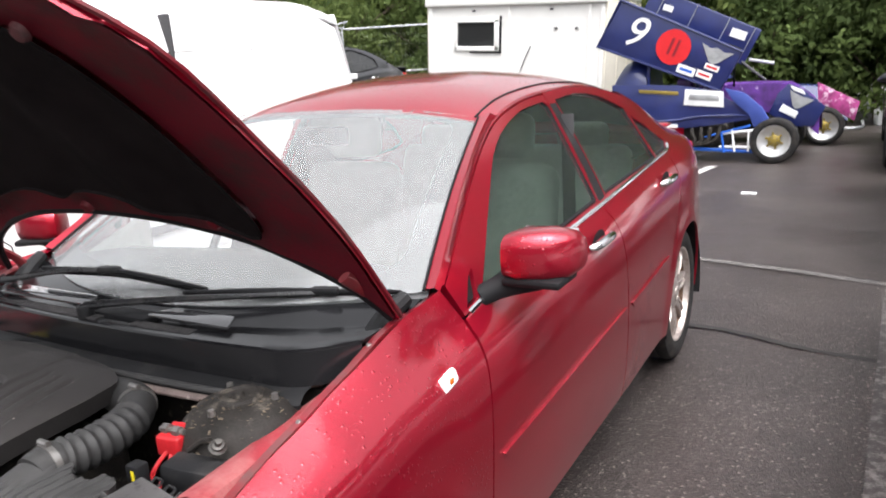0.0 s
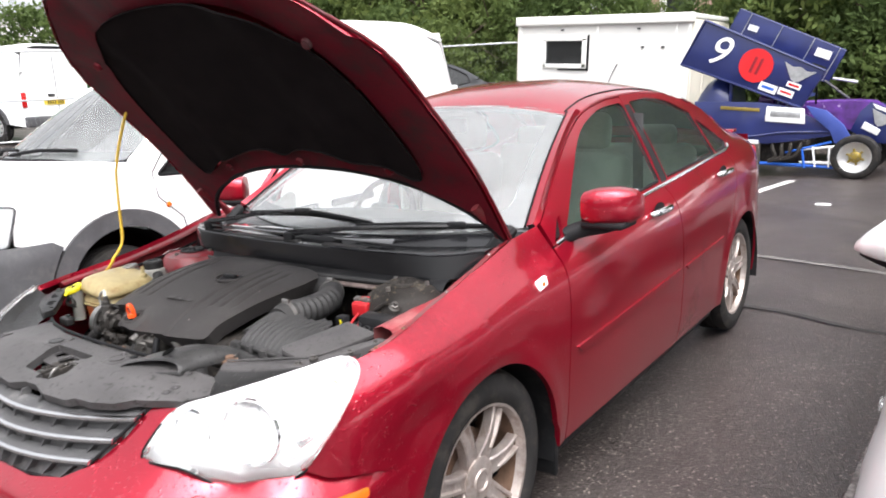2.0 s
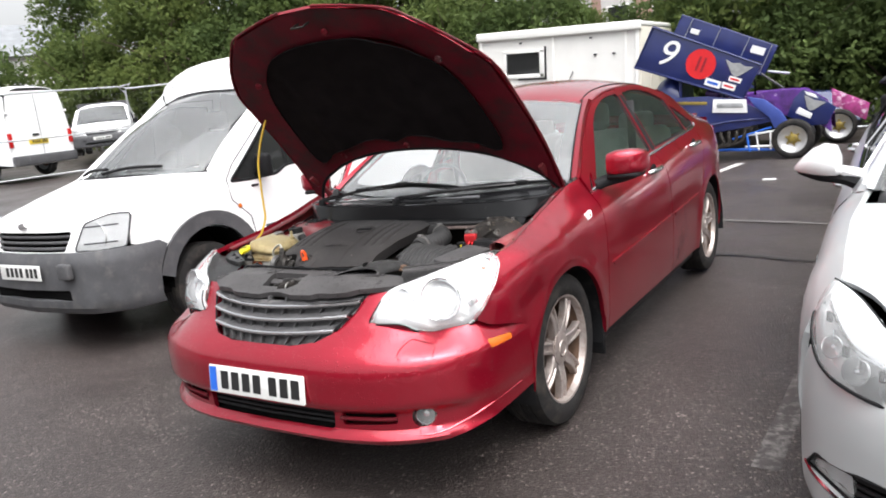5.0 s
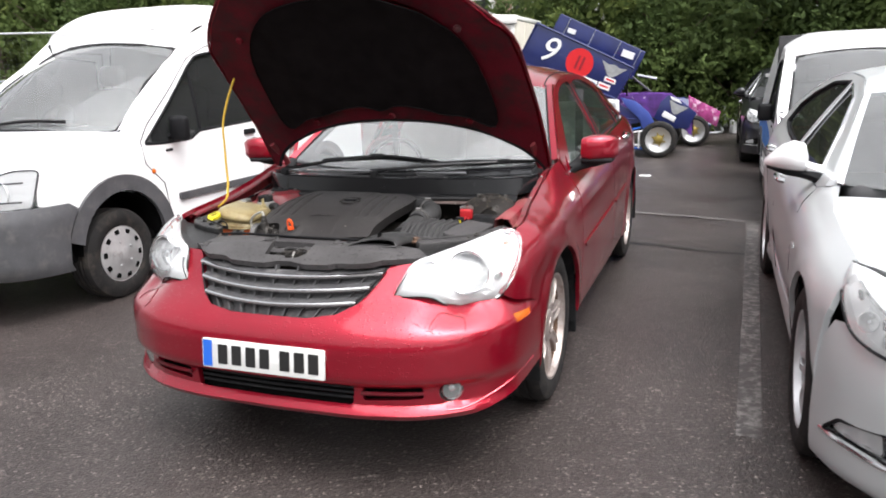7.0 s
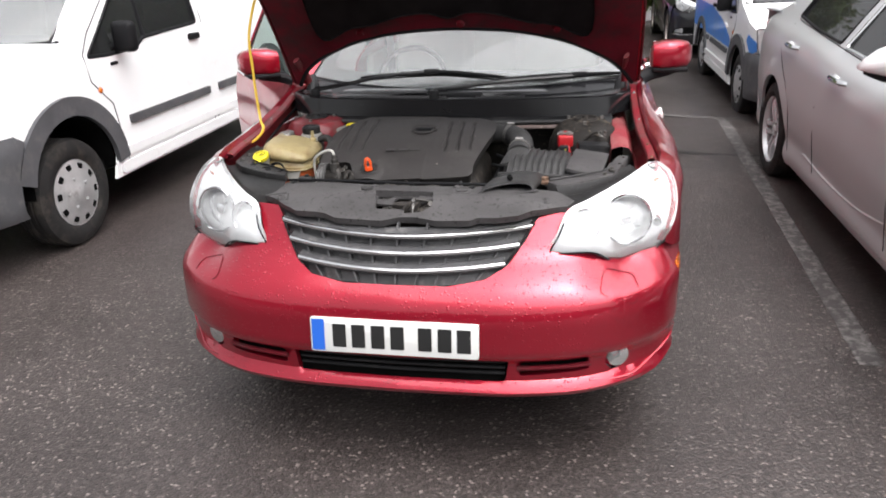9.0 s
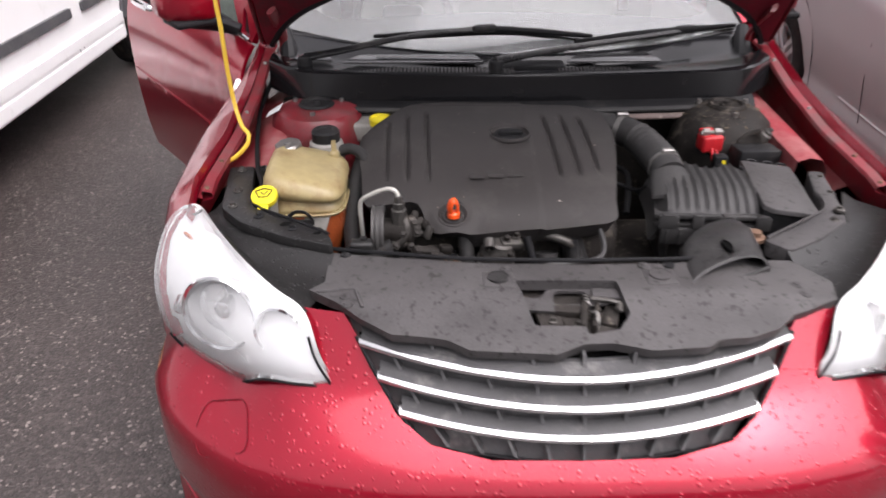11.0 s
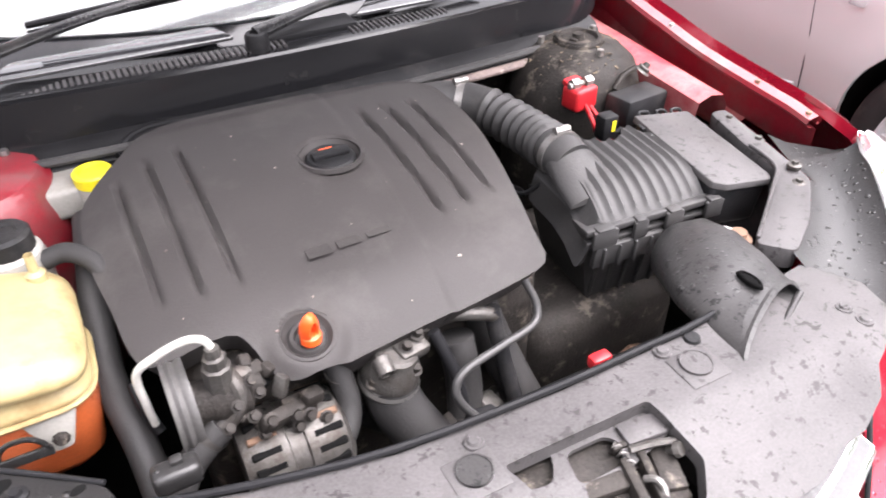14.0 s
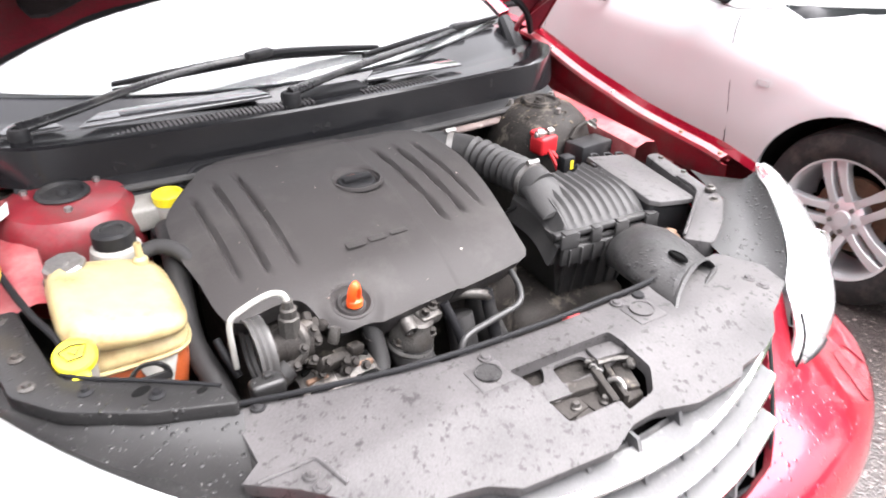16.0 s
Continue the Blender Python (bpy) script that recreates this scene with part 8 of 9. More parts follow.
        part("side_repeater", box(p.x + sgn * 0.004, 1.37, 0.74, 0.012, 0.055, 0.022, 0.004, 2), LENS, body)
        for yc in hubs:
            rows = [[Vector((sgn * x, yc - 0.39 * math.cos(a), tyre + 0.385 * math.sin(a))) for a in (math.pi * (-0.05 + 1.1 * i / 16) for i in range(17))] for x in (0.90, 0.60)]
            rows.append([Vector((sgn * 0.60, yc, tyre)) for _ in range(17)])
            part("arch_liner", loft(rows), DARK, s)
            wheel(s, Matrix.Translation((sgn * 0.805, yc, tyre)) @ pose(0, 0, 0, 24, 0, 0 if sgn > 0 else 180), tyre, 0.225, 0.232, 5, twin, rim, label="five-spoke alloy wheel")
        rows = []
        for x, y0, y1, z0, z1 in ((0.865, 1.62, 1.74, 1.035, 1.11), (0.880, 1.575, 1.77, 1.025, 1.152), (0.925, 1.56, 1.78, 1.028, 1.164), (0.975, 1.585, 1.78, 1.034, 1.142), (1.020, 1.63, 1.77, 1.042, 1.100), (1.046, 1.68, 1.75, 1.050, 1.070)):
            yc, zc, hy, hz = (y0 + y1) / 2, (z0 + z1) / 2, (y1 - y0) / 2, (z1 - z0) / 2
            rows.append([Vector((sgn * x, yc + hy * math.cos(a), zc + hz * math.copysign(abs(math.sin(a)) ** 0.7, math.sin(a)))) for a in (2 * math.pi * i / 20 for i in range(20))])
        mir = part("door_mirror", loft(rows, True), WHITE if paint is SILVER else paint, s, "", 50)
        part("mirror_stalk", tube([(sgn * 0.80, 1.70, 0.985), (sgn * 0.86, 1.70, 1.008), (sgn * 0.95, 1.69, 1.026), (sgn * 1.03, 1.70, 1.044)], [0.034, 0.028, 0.026, 0.010], 8, 3, 0.9), SEAL, mir)
        part("mirror_bridge", tube([(sgn * 0.80, 1.72, 1.015), (sgn * 0.87, 1.69, 1.045)], [0.03, 0.022], 8, 2), WHITE if paint is SILVER else paint, mir)

    def top(a, y):
        z = rz(y) - 0.006
        return Vector((a * flank_s(y, z).x, y, z + 0.05 * (1 - abs(a) ** 2.4)))
    sheet("roof", panel(top, [(-1, 2.22), (-0.5, 2.12), (0, 2.10), (0.5, 2.12), (1, 2.22), (1, 3.55), (-1, 3.55)], 0.08, out=(0, 0, 1), thick=0.02), paint, s)

    def scr(a, t):
        return Vector((0.74 * a, 1.16 + 0.30 * a * a, 0.985 + 0.01 * a * a)).lerp(top(a * 0.94, 2.11 + 0.10 * a * a), t) + Vector((0, -0.5, 0.8)) * 0.04 * math.sin(math.pi * t)
    sheet("windscreen", panel(scr, [(-1, 0), (1, 0), (1, 1), (-1, 1)], 0.09, out=(0, -1, 1), thick=0.005), VANGLASS if paint is SILVER else glass_mat, s)

    def back_glass(a, t):
        return top(a * 0.93, 3.56).lerp(Vector((0.66 * a, 4.28 - 0.06 * a * a, 1.10)), t)
    sheet("rear_screen", panel(back_glass, [(-1, 0), (1, 0), (1, 1), (-1, 1)], 0.15, out=(0, 1, 1), thick=0.005), glass_mat, s)
    for sgn in (1, -1):
        for f, ys in ((scr, [1.46 + 0.76 * t for t in np.linspace(0, 1, 9)]), (back_glass, [3.56 + 0.55 * t for t in np.linspace(0, 1, 9)])):
            rows = []
            for t, y in zip(np.linspace(0, 1, 9), ys):
                q, z = f(sgn, t), rz(y) - 0.008
                e = Vector((sgn * flank_s(y, z).x, y, z))
                rows.append([q + Vector((0, 0, -0.01)), q, (q + e) / 2 + Vector((sgn * 0.01, 0, 0.012)), e])
            part("pillar", loft(rows), paint, s, "", 60)

    def bon(a, y):
        e = flank_s(max(y, 0.5), bl(max(y, 0.5)) + 0.015)
        z0 = curve((0.12, 0.755), (0.3, 0.822), (0.6, 0.882), (1.0, 0.94), (1.45, 0.99))(y)
        ze = bl(max(y, 0.5)) + 0.015 if y > 0.5 else z0 - 0.022
        return Vector((a * e.x, y, z0 + (min(ze, z0) - z0) * abs(a) ** 3 + 0.008 * math.exp(-((abs(a) - 0.5 - 0.12 * y) / 0.05) ** 2)))
    sheet("bonnet", panel(bon, [(0.995, 1.42), (0.995, 0.63), (0.955, 0.59), (0.90, 0.51), (0.845, 0.40), (0.80, 0.32), (0.72, 0.255), (0.62, 0.19), (0.35, 0.13), (0, 0.10), (-0.35, 0.13), (-0.62, 0.19), (-0.72, 0.255), (-0.80, 0.32), (-0.845, 0.40), (-0.90, 0.51), (-0.955, 0.59), (-0.995, 0.63), (-0.995, 1.42), (-0.6, 1.27), (0, 1.17), (0.6, 1.27)], 0.05, out=(0, 0, 1), thick=0.015), paint, s)
    sheet("boot_lid", panel(lambda a, y: Vector((a * 0.80, y, 1.10 - 0.03 * (y - 4.2))), [(-1, 4.22), (1, 4.22), (1, 4.75), (-1, 4.75)], 0.15, out=(0, 0, 1)), paint, s)
    rows = [[Vector((x, 4.76 + 0.04 * (1 - (x / 0.8) ** 2) + d, z)) for x in np.linspace(-0.78, 0.78, 9)] for z, d in ((0.25, -0.04), (0.4, 0.03), (0.62, 0.03), (0.66, 0.0), (1.08, -0.02))]
    part("rear_panel", loft(rows), paint, s)
    nx = curve((0, 0), (0.4, 0.395), (0.6, 0.575), (0.75, 0.69), (0.9, 0.785), (1.05, 0.855), (1.25, 0.905))
    ny = curve((0, -0.02), (0.4, 0.015), (0.6, 0.09), (0.75, 0.18), (0.9, 0.29), (1.05, 0.415), (1.25, 0.58))

    def nose_s(u, z):
        a = abs(u)
        d = curve((0.16, 0.08), (0.22, 0.01), (0.30, 0.0), (0.50, 0.0), (0.58, 0.008), (0.66, 0.035), (0.74, 0.10), (0.86, 0.26))(z) * (1 - 0.6 * max(0, min(1, (a - 0.8) / 0.4)))
        return Vector((math.copysign(nx(a) - 0.4 * d * max(0, min(1, (a - 0.5) / 0.4)), u), ny(a) + d, z))
    half = [(1.24, 0.18), (1.25, 0.335), (1.235, 0.58), (1.12, 0.69), (0.92, 0.71), (0.6, 0.725), (0.3, 0.74)]
    fog_ol = rounded([(1.12, 0.322), (1.02, 0.390), (0.78, 0.432), (0.60, 0.450), (0.60, 0.372), (0.80, 0.338)], 0.015)
    fog_lens = rounded([(1.04, 0.345), (1.0, 0.380), (0.83, 0.412), (0.82, 0.348)], 0.012)
    holes = [fog_ol, [(-a, b) for a, b in fog_ol], rounded([(-0.42, 0.52), (0.42, 0.52), (0.46, 0.66), (-0.46, 0.66)], 0.04), rounded([(-0.56, 0.26), (0.56, 0.26), (0.56, 0.37), (-0.56, 0.37)], 0.03)]
    bmp = sheet("front_bumper", panel(nose_s, half + [(-a, b) for a, b in reversed(half)], 0.022, holes, out=(0, -1, 0), thick=0.025), paint, s, "", 45)
    part("intake_backing", loft([[nose_s(u, z) + Vector((0, 0.05, 0)) for u in np.linspace(-1.1, 1.1, 29)] for z in (0.22, 0.35, 0.45, 0.55, 0.66)]), DARK, bmp)
    for z in (0.285, 0.315, 0.345):
        part("intake_bar", tube([nose_s(u, z) + Vector((0, 0.02, 0)) for u in np.linspace(-0.56, 0.56, 13)], 0.008, 6, 1), PLASTIC, bmp)
    for z in (0.56, 0.59, 0.625):
        part("grille_bar", tube([nose_s(u, z) + Vector((0, 0.012, 0)) for u in np.linspace(-0.43, 0.43, 13)], 0.008, 6, 1), CHROME if z == 0.59 else PLASTIC, bmp)
    out_e = spline([(0.810, 0.634, 0.854), (0.842, 0.55, 0.815), (0.853, 0.457, 0.768), (0.838, 0.38, 0.705), (0.797, 0.30, 0.674), (0.736, 0.245, 0.655), (0.677, 0.205, 0.645), (0.585, 0.155, 0.635), (0.50, 0.12, 0.640)], 4)
    in_e = spline([(0.806, 0.628, 0.858), (0.770, 0.555, 0.856), (0.733, 0.48, 0.847), (0.694, 0.375, 0.834), (0.655, 0.29, 0.810), (0.592, 0.24, 0.785), (0.55, 0.21, 0.760), (0.52, 0.17, 0.72), (0.495, 0.13, 0.67)], 4)
    for sgn in (1, -1):
        def across(i, k, d, sgn=sgn):
            q = out_e[i].lerp(in_e[i], k) + Vector((0.45, -0.6, 0.6)) * (d + 0.030 * math.sin(math.pi * k) * min(1.0, i / 6, (len(out_e) - 1 - i) / 4))
            return Vector((sgn * q.x, q.y, q.z))
        ks = np.linspace(0, 1, 9)
        n_e = len(out_e)
        hl = part("headlamp", loft([[across(i, k, 0.004) for k in ks] for i in range(n_e)]), LENS, s, "clear wraparound headlamp", 60)
        part("lamp_back", loft([[across(i, k, -0.016 - 0.022 * (0.1 < k < 0.5) * (4 < i < n_e - 4)) for k in ks] for i in range(n_e)]), LAMPBODY, hl, "", 40)
        part("lamp_seal", tube([across(i, 0, 0.003) - Vector((0, 0, 0.004)) for i in range(6, n_e)], 0.0055, 6, 1), SEAL, hl)
        part("lamp_gap", tube([across(i, 1, 0.003) for i in range(n_e)], 0.0030, 6, 1), SEAL, hl)
        part("lamp_strip", tube([across(i, 0.52, -0.006) for i in range(7, n_e - 3)], 0.006, 6, 1), CHROME, hl)
        for i, r in ((13, 0.030), (18, 0.036), (24, 0.036)):
            p = across(i, 0.28, -0.014)
            turn = Matrix.Translation(p) @ pose(0, 0, 0, -20, 0, 30 * sgn) @ AXIS_Y
            part("lamp_bowl", lathe([(r * 1.1, 0.004), (r, 0.006), (r * 0.8, -0.016), (r * 0.3, -0.03), (0.0, -0.032)], 24, turn), REFLECTOR, hl)
            part("lamp_bulb", lathe([(0.0, 0.004), (r * 0.22, 0.0), (r * 0.25, -0.02)], 12, turn), CHROME, hl)
        for i in range(9, n_e - 5, 3):
            p = across(i, 0.40, -0.014)
            part("lamp_fin", box(p.x, p.y, p.z, 0.008, 0.02, 0.030, 0.002, 1, pose(0, 0, 0, -30, 20 * sgn, 30 * sgn)), SEAL if i % 2 else CHROME, hl)
        ol = [(sgn * a, b) for a, b in fog_lens]
        fg = sheet("fog_lamp", panel(lambda u, z: nose_s(u, z) + Vector((0, 0.014, 0)), ol, 0.02, out=(0, -1, 0), thick=0.012), LENS, bmp)
        sheet("fog_back", panel(lambda u, z: nose_s(u, z) + Vector((0, 0.036 + 0.006 * math.sin(u * 70), 0)), ol, 0.012, out=(0, -1, 0), thick=0), REFLECTOR, fg)
        for z in (0.37, 0.392, 0.414):
            part("fog_slat", tube([nose_s(sgn * u, z + 0.1 * (0.8 - u)) + Vector((0, 0.018, 0)) for u in np.linspace(0.61, 0.81, 6)], 0.006, 6, 1), PLASTIC, bmp)
        ol = [(sgn * a, b) for a, b in fog_ol]
        part("fog_trim", tube([nose_s(*q) for q in ol] + [nose_s(*ol[0])], 0.006, 6, 1), SEAL, bmp)
        part("bumper_lip", tube([nose_s(sgn * u, z) + Vector((0, -0.003, 0)) for u, z in ((1.15, 0.312), (1.0, 0.320), (0.80, 0.322), (0.58, 0.345))], 0.007, 6, 4), CHROME, bmp)
        part("tail_lamp", box(sgn * 0.66, 4.72, 0.92, 0.24, 0.14, 0.16, 0.03, 2), REDLENS, s)
    dark_plate("number_plate", 0, -0.03, 0.455, s)
    part("floor_pan", box(0, 2.45, 0.28, 1.55, 3.9, 0.08, 0.02), DARK, s)
    part("bay_block", box(0, 0.85, 0.60, 1.1, 1.0, 0.3, 0.05), DARK, s)
    part("dashboard", box(0, 1.62, 0.92, 1.45, 0.5, 0.16, 0.05, 3), DASH, s)
    for x in (0.38, -0.38):
        seat(s, x, 2.36, 0.52, DASH)
        seat(s, x, 3.15, 0.55, DASH)
    return s


small_van("panel_van", "white compact panel van with grey bumpers and arch trims", Matrix.Translation((-3.245, 0.805, 0.06)), top=2.10, hub_z=0.27)
small_van("liveried_van", "white compact van with blue side band", Matrix.Translation((2.93, 4.95, -0.07)) @ Matrix.Diagonal((1, 1, 0.95, 1)), band=BLUE, tail=4.35, top=1.98)
saloon("silver_saloon", "silver hatchback-style saloon car parked beside a bay line", Matrix.Translation((2.775, -0.12, -0.035)), SILVER, DARKGLASS, ALLOY_CLEAN)
saloon("dark_saloon", "black saloon car parked under the trees", Matrix.Translation((2.75, 9.9, -0.07)), BLACKCAR, DARKGLASS, ALLOY)


# ---- far side of the yard ----
def leaf_material(name, dark, mid, light):
    m = bpy.data.materials.new(name)
    m.use_nodes = True
    n, l = m.node_tree.nodes, m.node_tree.links
    b = n["Principled BSDF"]
    geo = n.new("ShaderNodeNewGeometry")
    col = ramp(n, [(0.0, dark), (0.55, mid), (0.9, light)])
    l.new(geo.outputs["Random Per Island"], col.inputs["Fac"])
    co, ns = n.new("ShaderNodeTexCoord"), n.new("ShaderNodeTexNoise")
    ns.inputs["Scale"].default_value = 0.55
    l.new(co.outputs["Object"], ns.inputs["Vector"])
    tone = ramp(n, [(0.35, (0.72, 0.76, 0.76)), (0.65, (1.12, 1.1, 1.0))])
    l.new(ns.outputs["Fac"], tone.inputs["Fac"])
    mx = n.new("ShaderNodeMix")
    mx.data_type, mx.blend_type = "RGBA", "MULTIPLY"
    mx.inputs["Factor"].default_value = 1
    l.new(col.outputs[0], mx.inputs["A"])
    l.new(tone.outputs[0], mx.inputs["B"])
    l.new(mx.outputs["Result"], b.inputs["Base Color"])
    b.inputs["Roughness"].default_value = 0.7
    b.inputs["Specular IOR Level"].default_value = 0.15
    tr = n.new("ShaderNodeBsdfTranslucent")
    l.new(mx.outputs["Result"], tr.inputs["Color"])
    ms = n.new("ShaderNodeMixShader")
    ms.inputs[0].default_value = 0.5
    l.new(b.outputs[0], ms.inputs[1])
    l.new(tr.outputs[0], ms.inputs[2])
    l.new(ms.outputs[0], n["Material Output"].inputs["Surface"])
    return m


LEAF = leaf_material("tree_leaves", (0.084, 0.120, 0.040), (0.102, 0.144, 0.047), (0.124, 0.168, 0.056))
LEAF_LIGHT = leaf_material("light_leaves", (0.108, 0.145, 0.046), (0.130, 0.170, 0.052), (0.155, 0.192, 0.062))
LEAF_DARK = leaf_material("dark_leaves", (0.056, 0.082, 0.029), (0.068, 0.098, 0.034), (0.086, 0.118, 0.041))


def crown_mesh(seed, height, radius, clumps, leaves, low, size):
    """Leaves gathered in clumps through an uneven crown."""
    rng = np.random.default_rng(seed)
    verts, faces = [], []
    for c in range(clumps):
        h = low + (height - low) * rng.random() ** 0.85
        f = (h - low) / (height - low)
        reach = radius * (0.62 + 0.38 * math.sin(math.pi * min(1, 0.15 + f * 0.85))) * (1.0 if f < 0.6 else 1.0 - 0.9 * (f - 0.6))
        a, q = rng.random() * 2 * math.pi, math.sqrt(rng.random())
        ctr = np.array([math.cos(a) * reach * q, math.sin(a) * reach * q, h])
        cr = radius * (0.16 + 0.20 * rng.random())
        d = rng.normal(size=(leaves, 3))
        d /= np.linalg.norm(d, axis=1)[:, None]
        p = ctr + d * cr * (0.55 + 0.5 * rng.random((leaves, 1))) * np.array([1, 1, 0.8])
        for k in range(leaves):
            u = rng.normal(size=3)
            u /= np.linalg.norm(u)
            v = np.cross(u, d[k] + 0.4 * rng.normal(size=3))
            v /= np.linalg.norm(v) + 1e-9
            s = size * (0.6 + 0.8 * rng.random())
            i = len(verts)
            verts += [p[k] - u * s, p[k] + v * s * 0.45, p[k] + u * s, p[k] - v * s * 0.45]
            faces.append((i, i + 1, i + 2, i + 3))
    me = bpy.data.meshes.new("crown")
    me.from_pydata([tuple(v) for v in verts], [], faces)
    return me


def tree(name, label, seed, height, radius, material, low=0.5, clumps=95, leaves=46, size=0.13):
    t = thing(name, label, "tree" if height > 3 else "bush", "hedge along the yard")
    rng = random.Random(seed)
    part("trunk", tube([(0, 0, -0.6), (0.05, 0.02, height * 0.25), (-0.06, 0.08, height * 0.55), (0.05, 0, height * 0.85)], [0.14, 0.11, 0.07, 0.02] if height > 3 else [0.05, 0.04, 0.02, 0.01], 8, 4), BARK, t)
    for i in range(6):
        a, h = rng.random() * 6.28, height * (0.2 + 0.5 * rng.random())
        part("limb", tube([(0, 0, h), (0.4 * radius * math.cos(a), 0.4 * radius * math.sin(a), h + 0.4), (0.85 * radius * math.cos(a), 0.85 * radius * math.sin(a), h + 0.9)], [0.05, 0.035, 0.01] if height > 3 else [0.02, 0.015, 0.006], 6, 3), BARK, t)
    me = crown_mesh(seed, height, radius, clumps, leaves, low, size)
    me.materials.append(material)
    tagged(part("crown", me, material, t), kind="stuff")
    return t


protos = [tree("tree", "dense green deciduous tree at the edge of the yard", 1, 8.5, 2.6, LEAF, 0.6, 150, 90, 0.11),
          tree("tree", "broad light green tree at the edge of the yard", 2, 7.2, 2.8, LEAF_LIGHT, 0.5, 150, 90, 0.11),
          tree("tree", "dark green tree with low branches at the edge of the yard", 3, 9.0, 2.7, LEAF_DARK, 0.4, 150, 90, 0.11),
          tree("bush", "thick green bush at the edge of the tarmac", 4, 2.9, 1.7, LEAF, 0.05, 80, 80, 0.075),
          tree("bush", "pale green bush at the edge of the tarmac", 5, 2.6, 1.8, LEAF_LIGHT, 0.05, 80, 80, 0.075)]
rng = random.Random(11)
# (x, y, which, scale): the line runs from the far corner round to the parked cars
spots = [(-34, 13.5, 1, 0.80), (-31, 16, 3, 1.5), (-30, 19, 0, 0.9), (-27, 17.0, 4, 1.7), (-26, 20.5, 2, 1.0), (-23.5, 18.5, 1, 1.0), (-22, 21.5, 0, 1.1), (-20, 18.5, 3, 1.6),
         (-19, 21.5, 2, 1.05), (-16.5, 20.5, 0, 1.0), (-14.0, 20.5, 1, 1.05), (-12.0, 22.0, 2, 1.0), (-10.6, 19.6, 4, 1.6), (-9.0, 21.0, 0, 0.46), (-6.5, 20.5, 1, 0.46), (-4.6, 21.0, 3, 1.2),
         (-3.2, 20.5, 1, 0.56), (-1.2, 19.3, 1, 0.95), (1.0, 19.0, 2, 0.95), (3.2, 18.8, 2, 1.0), (5.6, 18.6, 0, 0.95), (8.0, 18.2, 2, 0.95), (10.5, 17.0, 1, 0.9), (13, 15, 2, 0.9),
         (-2.4, 18.6, 3, 1.1), (-0.2, 17.6, 3, 1.1), (1.7, 17.6, 3, 1.0), (3.6, 17.2, 3, 1.1), (5.2, 16.6, 3, 1.2), (-12.8, 18.2, 3, 1.2), (-15, 18.4, 4, 1.2), (-17.6, 18.2, 3, 1.3), (-8.6, 18.6, 3, 1.2),
         (-28.5, 23.5, 2, 1.0), (-14.5, 24.5, 2, 1.15), (-18, 25, 0, 1.2), (-2, 23.5, 2, 0.85), (2.5, 23, 0, 1.1), (7, 22.5, 2, 1.1), (11.5, 21, 0, 1.1), (-23.5, 25, 1, 1.2), (-11, 16.9, 4, 1.0), (-6.9, 18.6, 4, 1.0),
         (-8.2, 22.5, 0, 0.62), (-7.6, 19.4, 3, 1.5), (14.5, 11.5, 2, 1.0), (15.0, 7.5, 0, 1.1), (15.5, 3.5, 2, 1.1), (15.0, -0.5, 0, 1.0), (15.5, -4.5, 2, 1.1)]
placed = set()
for i, (x, y, k, s) in enumerate(spots):
    m = Matrix.Translation((x, y, ground_z(x, y) - 0.1)) @ pose(0, 0, 0, 0, 0, rng.random() * 360) @ Matrix.Diagonal((s, s, s * (0.94 + 0.12 * rng.random()), 1))
    if k not in placed:
        placed.add(k)
        protos[k].matrix_world = m
    else:
        o = copy_thing(protos[k], Matrix.Identity(4))
        o.matrix_basis = m

# unseen plain wall, added to close the near side and darken front-facing reflections
solid("unseen_wall_south", box(-4, -17.0, 1.2, 70, 0.3, 3.8, 0.02), mat("unseen_wall_brown", (0.13, 0.105, 0.095), 0.85, 0, 0.25, 1.2, 30, 0.2), "unseen plain brown wall added to close the yard and dim reflections", "wall", "structure")

# ---- portable site cabin ----
cabin_m = Matrix.Translation((-5.22, 15.0, 0.22)) @ pose(0, 0, 0, 0, 3.8, 0)
cab = thing("site_cabin", "white portable site cabin with one small window", "cabin", "", cabin_m)
win_c = [(-1.35, 1.55), (-0.33, 1.55), (-0.33, 2.17), (-1.35, 2.17)]
sheet("front_wall", panel(lambda x, z: Vector((x, 0, z)), [(-2.03, 0.1), (2.03, 0.1), (2.03, 2.55), (-2.03, 2.55)], 0.3, [win_c], out=(0, -1, 0), thick=0.06), CABIN, cab)
for sx, w in ((-2.03, 0.06), (2.03, 0.06)):
    part("side_wall", box(sx, 1.22, 1.32, w, 2.44, 2.44, 0.01), CABINSIDE, cab)
    for y in (0.05, 0.85, 1.6, 2.4):
        part("wall_batten", box(sx + math.copysign(0.035, sx), y, 1.32, 0.03, 0.10, 2.40, 0.005), CABINSIDE, cab)
part("rear_wall", box(0, 2.44, 1.32, 4.06, 0.06, 2.44, 0.01), CABIN, cab)
part("roof_deck", box(0, 1.22, 2.60, 4.14, 2.56, 0.10, 0.02, 2), CABIN, cab)
part("roof_fascia", box(0, -0.055, 2.56, 4.18, 0.09, 0.20, 0.03, 3), CABIN, cab)
for x in (-1.99, -0.05, 1.72, 1.99):
    part("corner_trim", box(x, -0.025, 1.28, 0.05 if abs(x) < 1.9 else 0.08, 0.03, 2.38, 0.008), CABIN, cab)
wnd = new("window")
wnd.parent = cab
part("pane", box(-0.84, 0.03, 1.86, 1.0, 0.012, 0.62, 0), DARKGLASS, wnd)
part("room_behind", box(-0.84, 0.35, 1.86, 1.6, 0.05, 1.2, 0), DASH, wnd)
